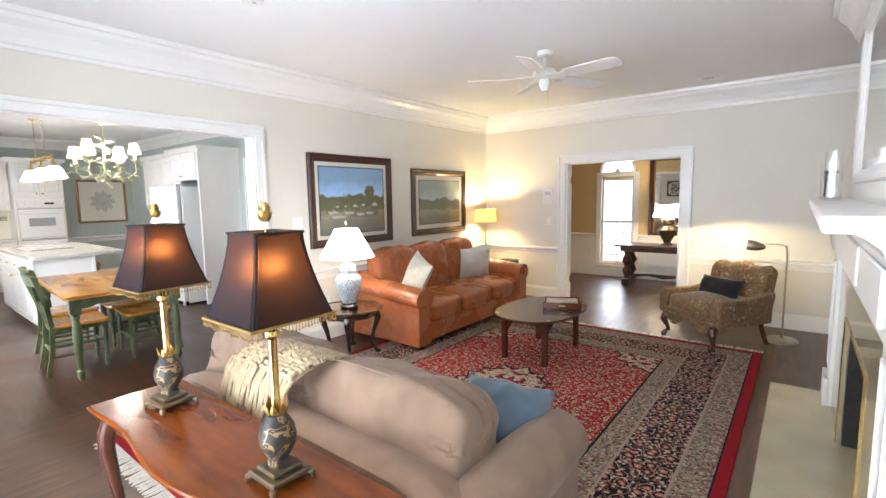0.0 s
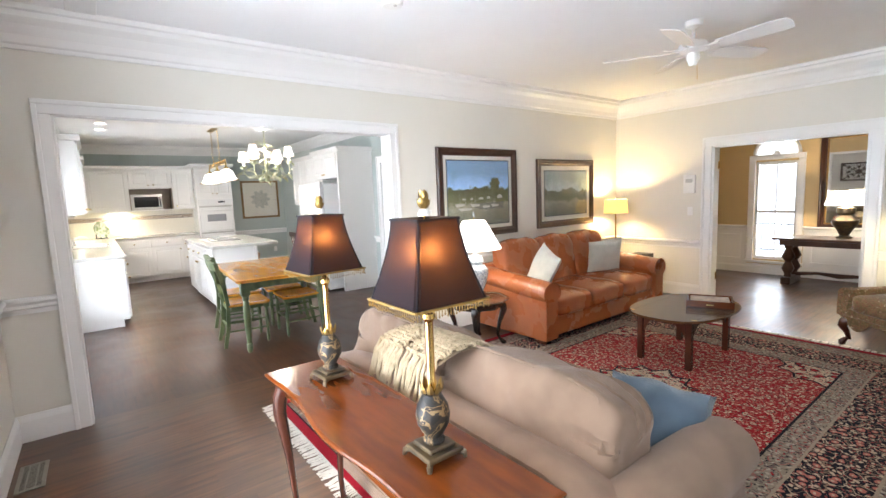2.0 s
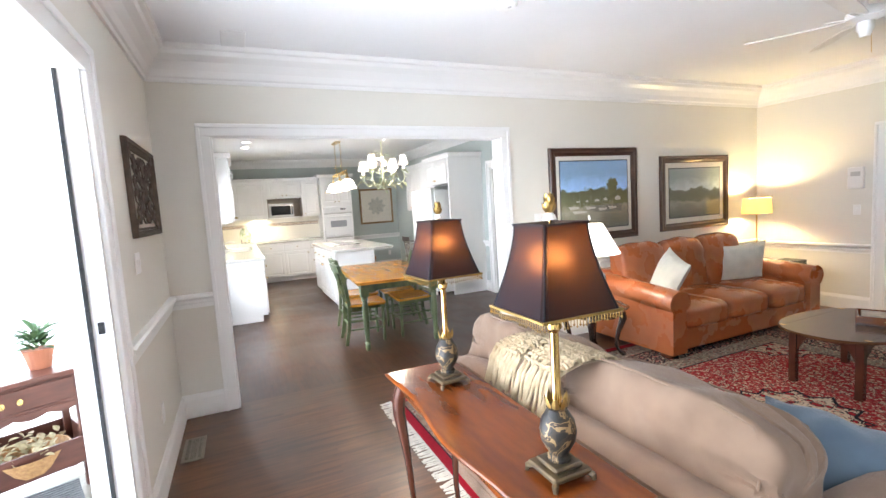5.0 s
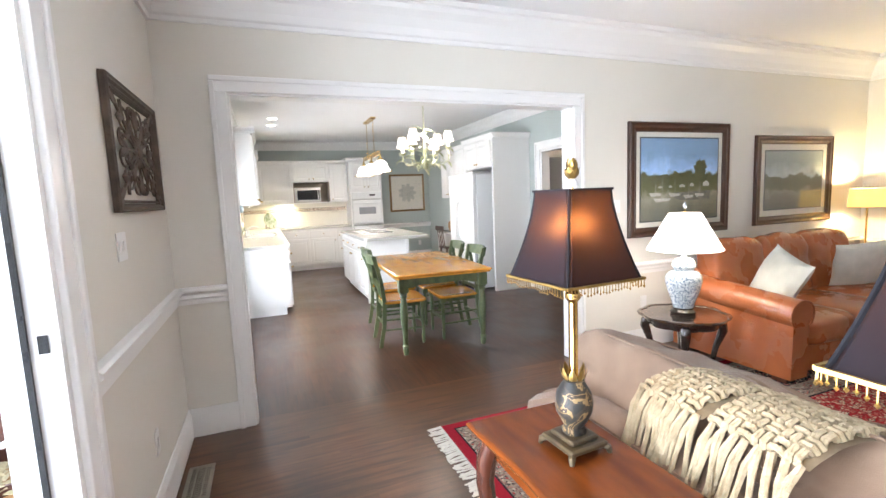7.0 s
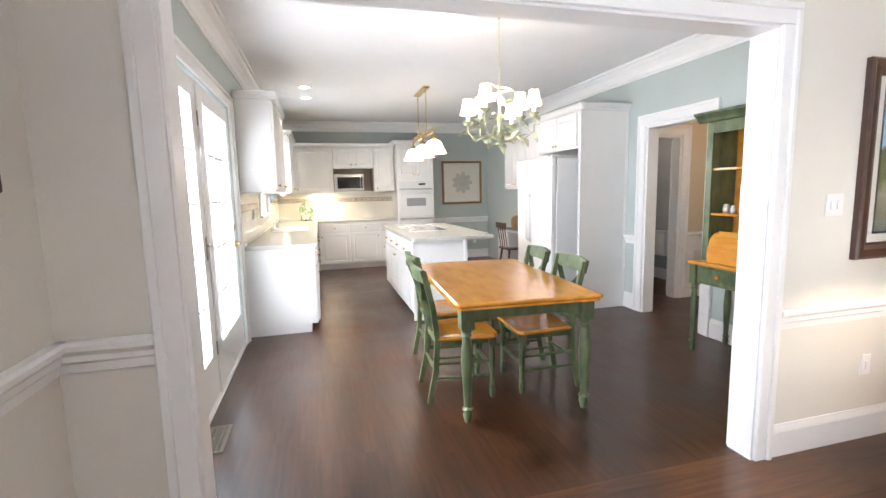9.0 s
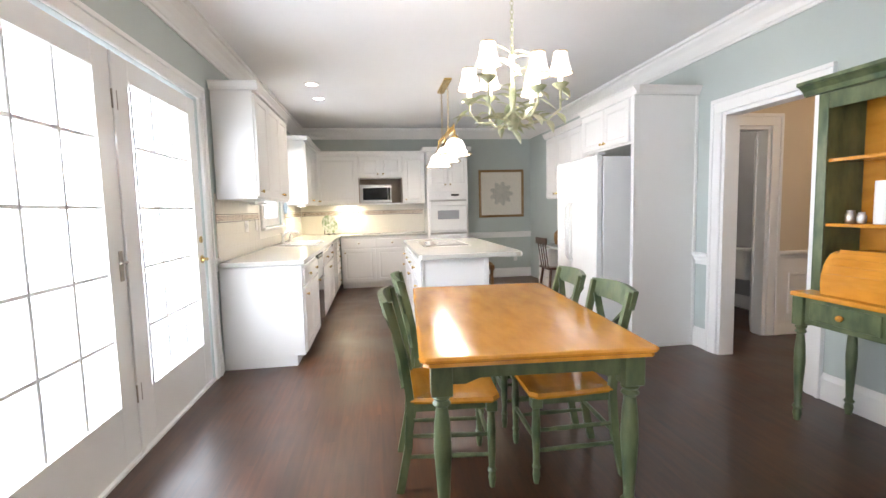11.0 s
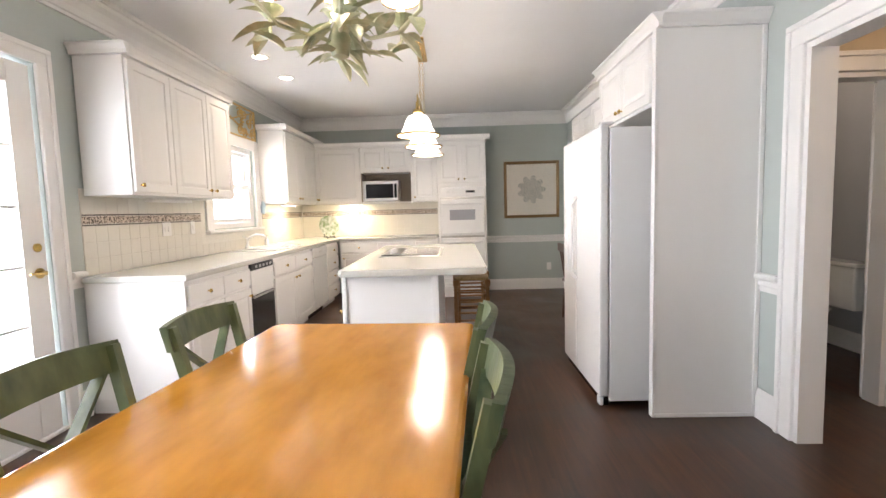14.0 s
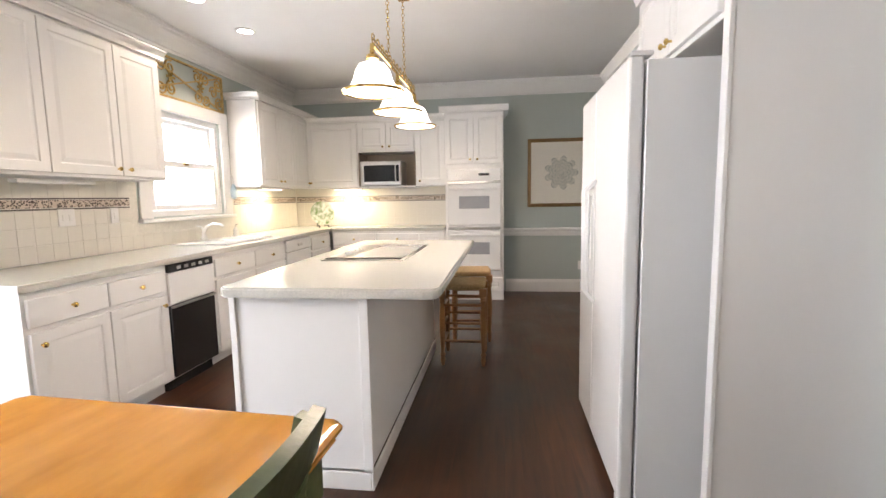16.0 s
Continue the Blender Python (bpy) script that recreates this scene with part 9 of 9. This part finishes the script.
# fanlight: half-round pane with spokes; its glow replaces daylight, the wall behind is solid
M_FANL = mat("daylit_frosted_fanlight", (0.8, 0.85, 0.9), 0.4, emit=1.6, emitcol=(0.80, 0.90, 1.0))
fan = [(ww / 2 + 0.27 * math.cos(a), 1.705 + 0.27 * math.sin(a)) for a in [math.pi * i / 20 for i in range(21)]]
bm = bmesh.new()
a_ = [bm.verts.new((x, 0.012, z)) for x, z in fan]
b_ = [bm.verts.new((x, 0.022, z)) for x, z in fan]
for i in range(21):
    bm.faces.new((a_[i], a_[(i + 1) % 21], b_[(i + 1) % 21], b_[i]))
bm.faces.new(a_)
bm.faces.new(b_)
part("fanlight_pane", bm, M_FANL, w2, "half-round fanlight pane glowing in place of daylight")
bm = bmesh.new()
tube(bm, [(ww / 2 + 0.30 * math.cos(a), 0.008, 1.705 + 0.30 * math.sin(a)) for a in [math.pi * i / 20 for i in range(21)]], 0.03, 6)
part("fanlight_frame", bm, M_TRIM, w2)
for k in range(1, 5):
    a = math.pi * k / 5
    part("spoke", bar(bmesh.new(), (ww / 2, 0.008, 1.71), (ww / 2 + 0.27 * math.cos(a), 0.008, 1.705 + 0.27 * math.sin(a)), 0.012, 0.014), M_TRIM, w2)
part("fan_hub", L([(0.05, 0.0), (0.05, 0.011)], ww / 2, 1.71, 16, ax="y"), M_TRIM, w2)
# railing outside
rl = thing("balcony_railing", -1.9, 11.3, 0.2, "black iron balcony railing outside the dining window", "railing")
part("top_rail", bar(bmesh.new(), (-1.2, 0, 0.55), (1.2, 0, 0.55), 0.03, 0.02), M_BLACK, rl)
part("bottom_rail", bar(bmesh.new(), (-1.2, 0, 0.08), (1.2, 0, 0.08), 0.03, 0.02), M_BLACK, rl)
for i in range(25):
    part("baluster", bar(bmesh.new(), (-1.2 + 0.1 * i, 0, 0.09), (-1.2 + 0.1 * i, 0, 0.54), 0.012, 0.012, up=(1, 0, 0)), M_BLACK, rl)
for xx in (-1.2, 1.2):
    part("post", bar(bmesh.new(), (xx, 0, -0.2), (xx, 0, 0.6), 0.04, 0.04, up=(1, 0, 0)), M_BLACK, rl)
# dining side table, lamp, mirror
dt_ = thing("library_table", -0.95, 9.75, 0, "dark carved walnut library table with heavy turned legs", "table")
part("tabletop", B(-0.75, -0.28, 0.655, 0.75, 0.28, 0.69, 0.012, 2), M_DARKWOOD, dt_)
part("frieze", B(-0.66, -0.22, 0.575, 0.66, 0.22, 0.6545, 0.006), M_DARKWOOD, dt_)
for s in (-1, 1):
    for q in (-0.14, 0.14):
        part("leg", L([(0.05, 0.574), (0.06, 0.55), (0.035, 0.52), (0.075, 0.44), (0.085, 0.40), (0.04, 0.33), (0.06, 0.28), (0.08, 0.23), (0.04, 0.15), (0.05, 0.11)], s * 0.56, q, 16), M_DARKWOOD, dt_, smooth=True)
    part("foot_block", B(s * 0.56 - 0.06, -0.26, 0.0, s * 0.56 + 0.06, 0.26, 0.109, 0.02, 2), M_DARKWOOD, dt_)
part("stretcher", T([(-0.5, 0, 0.14), (-0.25, 0, 0.17), (0, 0, 0.15), (0.25, 0, 0.17), (0.5, 0, 0.14)], [0.03, 0.02, 0.035, 0.02, 0.03]), M_DARKWOOD, dt_, smooth=True)
dl = thing("urn_lamp", -0.93, 9.78, 0.6905, "dark bronze urn lamp with a bright cream shade", "lamp")
part("urn", L([(0.09, 0), (0.09, 0.02), (0.05, 0.04), (0.09, 0.12), (0.145, 0.20), (0.15, 0.25), (0.09, 0.30), (0.075, 0.33), (0.10, 0.35), (0.10, 0.42), (0.05, 0.44)], seg=24), M_DKBRONZE, dl, smooth=True)
part("shade", L([(0.235, 0.46), (0.17, 0.65), (0.167, 0.65), (0.232, 0.46)], seg=30, caps=False), M_WSHADE, dl, "glowing cream shade", smooth=True)
part("harp_rod", L([(0.005, 0.44), (0.005, 0.68)], seg=8), M_BRASS, dl)
part("shade_spider", bar(bar(bmesh.new(), (-0.17, 0, 0.64), (0.17, 0, 0.64), 0.004, 0.004), (0, -0.17, 0.644), (0, 0.17, 0.644), 0.004, 0.004), M_BRASS, dl)
lamp("urn_lamp_light", "POINT", look((-0.93, 9.78, 0.6905 + 0.55), (0, 0, 0)), 40, (1, 0.82, 0.55), 0.05)
dm = thing("wall_mirror", -0.80, DY - 0.002, 1.48, "large dark-framed gilt mirror over the library table", "mirror", rz=180)
part("frame", frame_bm(1.10, 1.42, 0.085, 0.05), M_FRAMEW, dm)
part("mirror_glass", B(-0.47, 0.004, -0.63, 0.47, 0.014, 0.63), M_MIRROR, dm)
part("gilt_slip", frame_bm(0.95, 1.27, 0.02, 0.02), M_GILT, dm).location = (0, 0.0145, 0)
for hz in (0.25, 1.7):
    structure("door_hinge", B(-1.8719, LIVY1 + 0.10, hz, -1.866, LIVY1 + 0.14, hz + 0.1, 0.002), M_BRASS, "aged brass door hinge on the jamb")

# ---- porch outside the living room ----
M_PORCHW = mat("white_porch_paint", (0.75, 0.76, 0.77), 0.6, noise_scale=3, noise_amt=0.05)
M_DECK = mat("pale_grey_decking", (0.78, 0.79, 0.80), 0.6, noise_scale=6, noise_amt=0.15, stretch=(1, 14, 1))
structure("porch_floor", B(-13.2, -4.99, -0.15, 4.2, KY0 - WALL - 0.161, -0.03), M_DECK, "pale grey painted porch decking")
structure("ground", B(-60, -60, -0.6, 60, 60, -0.50), mat("pale_concrete_ground", (0.5, 0.5, 0.48), 0.9, noise_scale=0.8, noise_amt=0.3), "pale concrete ground outside the house")
M_GLOWSKY = mat("overexposed_sky", (0.8, 0.85, 0.9), 1.0, emit=8.0, emitcol=(0.86, 0.93, 1.0))
bd = structure("backdrop", B(-16, -5.02, -0.5, 9, -5.0, 8), M_GLOWSKY, "bright hazy sky beyond the porch")
structure("backdrop", B(-16.02, -5.0, -0.5, -16.0, 9, 8), M_GLOWSKY, "bright hazy sky beside the house")
M_GLOWSKY2 = mat("hazy_daylight_sky", (0.8, 0.85, 0.9), 1.0, emit=1.5, emitcol=(0.78, 0.89, 1.0))
bd2 = structure("backdrop", B(-9, 15.0, -1, 6, 15.02, 7), M_GLOWSKY2, "pale hazy sky beyond the dining room")
pb = thing("porch_cabinet", -2.66, 0.22, -0.03, "reddish brown wooden porch stand with a drawer and tray shelf", "cabinet", rz=-62)
pb.scale = (0.74, 0.8, 1.0)
M_REDW = mat("reddish_stained_wood", (0.10, 0.03, 0.018), 0.45, noise_scale=6, color2=(0.06, 0.018, 0.01), bump=0.08, stretch=(1, 1, 6))
part("top", B(-0.45, -0.28, 0.70, 0.45, 0.28, 0.73, 0.006), M_REDW, pb)
part("drawer_box", B(-0.42, -0.25, 0.54, 0.42, 0.25, 0.6995, 0.003), M_REDW, pb)
part("drawer_front", B(-0.38, 0.2505, 0.56, 0.38, 0.262, 0.685, 0.004), M_REDW, pb)
for kx in (-0.05, 0.05):
    part("knob", L([(0.008, 0.262), (0.018, 0.285), (0.004, 0.29)], kx, 0.62, 12, ax="y"), M_BRASS, pb)
bm = bmesh.new()
rows = []
for i in range(25):
    u = i / 24
    z = 0.515 - 0.02 * abs(math.sin(4 * math.pi * u))
    rows.append([bm.verts.new(v) for v in ((-0.40 + 0.8 * u, 0.235, z), (-0.40 + 0.8 * u, 0.25, z), (-0.40 + 0.8 * u, 0.25, 0.5395), (-0.40 + 0.8 * u, 0.235, 0.5395))])
for a, b in zip(rows, rows[1:]):
    for k in range(4):
        bm.faces.new((a[k], a[(k + 1) % 4], b[(k + 1) % 4], b[k]))
part("scalloped_apron", bm, M_REDW, pb)
for s in (-1, 1):
    part("tray_side", bar(bmesh.new(), (-0.44, s * 0.275, 0.25), (0.44, s * 0.275, 0.25), 0.016, 0.14), M_REDW, pb)
    part("tray_end", bar(bmesh.new(), (s * 0.43, -0.266, 0.25), (s * 0.43, 0.266, 0.25), 0.016, 0.14), M_REDW, pb)
for sx in (-0.40, 0.40):
    for sy in (-0.23, 0.23):
        part("leg", B(sx - 0.025, sy - 0.025, 0, sx + 0.025, sy + 0.025, 0.5395, 0.003), M_REDW, pb)
part("shelf", B(-0.42, -0.265, 0.16, 0.42, 0.265, 0.185, 0.003), M_REDW, pb)
bk = thing("flower_basket", -2.62, 0.30, 0.156, "tan tray basket of dried cream hydrangeas", "basket")
part("basket_rim", L([(0.16, 0), (0.20, 0.10), (0.19, 0.10), (0.15, 0.01)], seg=20), M_WICKER, bk)
bm = bmesh.new()
rr = random.Random(8)
for i in range(90):
    a, r_ = rr.uniform(0, 6.28), rr.uniform(0, 0.17)
    leaf(bm, (r_ * math.cos(a), r_ * math.sin(a), 0.06 + rr.uniform(0, 0.10)), (rr.uniform(-1, 1), rr.uniform(-1, 1), rr.uniform(0, 1)), (0, 0, 1), 0.05, 0.04, 0.2)
tagged(part("dried_flower", bm, mat("dried_cream_petals", (0.55, 0.48, 0.30), 0.8, noise_scale=30, noise_amt=0.4), bk, "dried cream petals"), kind="stuff")
pp_ = thing("potted_plant", -2.74, 0.38, 0.70, "small leafy plant in a terracotta pot", "plant")
part("pot", L([(0.05, 0.0005), (0.075, 0.11), (0.08, 0.12), (0.06, 0.12)], seg=18), mat("terracotta", (0.35, 0.13, 0.07), 0.8, noise_scale=10, noise_amt=0.2), pp_)
bm = bmesh.new()
for i in range(60):
    a = rr.uniform(0, 6.28)
    leaf(bm, (0.03 * math.cos(a), 0.03 * math.sin(a), 0.11 + rr.uniform(0, 0.12)), (math.cos(a), math.sin(a), rr.uniform(0, 1.6)), (0, 0, 1), rr.uniform(0.06, 0.12), 0.04, 0.4)
tagged(part("foliage", bm, mat("green_leaf", (0.08, 0.16, 0.06), 0.5, noise_scale=20, noise_amt=0.4), pp_, "green leaves"), kind="stuff")

dm_ = thing("doormat", -2.35, 0.42, -0.0299, "grey ribbed rubber doormat with a pale border on the porch", "doormat", rz=20)
M_MAT = mat("grey_rubber", (0.16, 0.17, 0.18), 0.8, noise_scale=30, noise_amt=0.3)
part("mat_base", B(-0.38, -0.24, 0.0, 0.38, 0.24, 0.008, 0.003), M_VENT, dm_)
bm = bmesh.new()
for i in range(22):
    box(bm, -0.33 + i * 0.0305, -0.19, 0.0085, -0.31 + i * 0.0305, 0.19, 0.014)
tagged(part("mat_rib", bm, M_MAT, dm_), kind="stuff")


# ---- oak strip floor ----
PW = 0.083


def plank_rows(a0, a1, b0, b1, seed):
    """Boards that run from a0 to a1, side by side from b0 to b1: (start, side, length, width)."""
    rnd = random.Random(seed)
    rows = []
    b = b0
    while b < b1 - 0.01:
        w = min(PW, b1 - b)
        a = a0 - rnd.uniform(0, 1.2)
        while a < a1:
            ln = rnd.choice((0.9, 1.2, 1.5, 1.8, 2.1))
            p, q = max(a, a0), min(a + ln, a1)
            if q - p > 0.05:
                rows.append((p, b, q - p, w))
            a += ln
        b += w
    return rows


def plank_quad(bm, x0, y0, x1, y1, low):
    """One board, butted tight to its neighbours: sides and face."""
    rings = [[bm.verts.new(v) for v in ((x0, y0, z), (x1, y0, z), (x1, y1, z), (x0, y1, z))] for z in (low, 0)]
    for a, b in zip(rings, rings[1:]):
        for q in range(4):
            bm.faces.new((a[q], a[(q + 1) % 4], b[(q + 1) % 4], b[q]))
    bm.faces.new(rings[-1])


def lay_floor():
    edge = LIVX0 - 0.07
    jobs = [("x", r) for r in plank_rows(KX0 + 0.001, edge, KY0 - 0.1, HN + 0.9, 12)]
    jobs += [("y", r) for r in plank_rows(LIVY0 - 0.02, DY, edge, LIVX1 - 0.001, 13)]
    jobs += [("y", r) for r in plank_rows(LIVY1 + WALL, DY, LIVX1 - 0.001, 1.9, 14)]

    def centre(job):
        a, b, ln, w = job[1]
        return (a + ln / 2, b + w / 2) if job[0] == "x" else (b + w / 2, a + ln / 2)

    def near(job):
        cx, cy = centre(job)
        return min((cx - px) ** 2 + (cy - py) ** 2 for px, py in ((-1.6, 1.6), (-2.4, 2.2), (-3.6, 2.4), (-4.6, 4.2), (-5.6, 4.1)))
    jobs.sort(key=near)
    meshes = {}
    for axis, (a, b, ln, w) in jobs[:300]:
        key = (axis, round(ln, 3), round(w, 4))
        if key not in meshes:
            bm = bmesh.new()
            if axis == "x":
                plank_quad(bm, 0, 0, ln, w, -0.012)
            else:
                plank_quad(bm, 0, 0, w, ln, -0.012)
            meshes[key] = finish("plank", bm, M_PLANK if axis == "x" else M_PLANKB)
        o = new("plank", meshes[key])
        o.location = (a, b, 0) if axis == "x" else (b, a, 0)
        o.parent = floor
    for axis, material in (("x", M_PLANK), ("y", M_PLANKB)):
        bm = bmesh.new()
        for ax, (a, b, ln, w) in jobs[300:]:
            if ax == axis:
                if axis == "x":
                    plank_quad(bm, a, b, a + ln, b + w, -0.006)
                else:
                    plank_quad(bm, b, a, b + w, a + ln, -0.006)
        tagged(part("floor_planks", bm, material, floor), kind="stuff")


lay_floor()
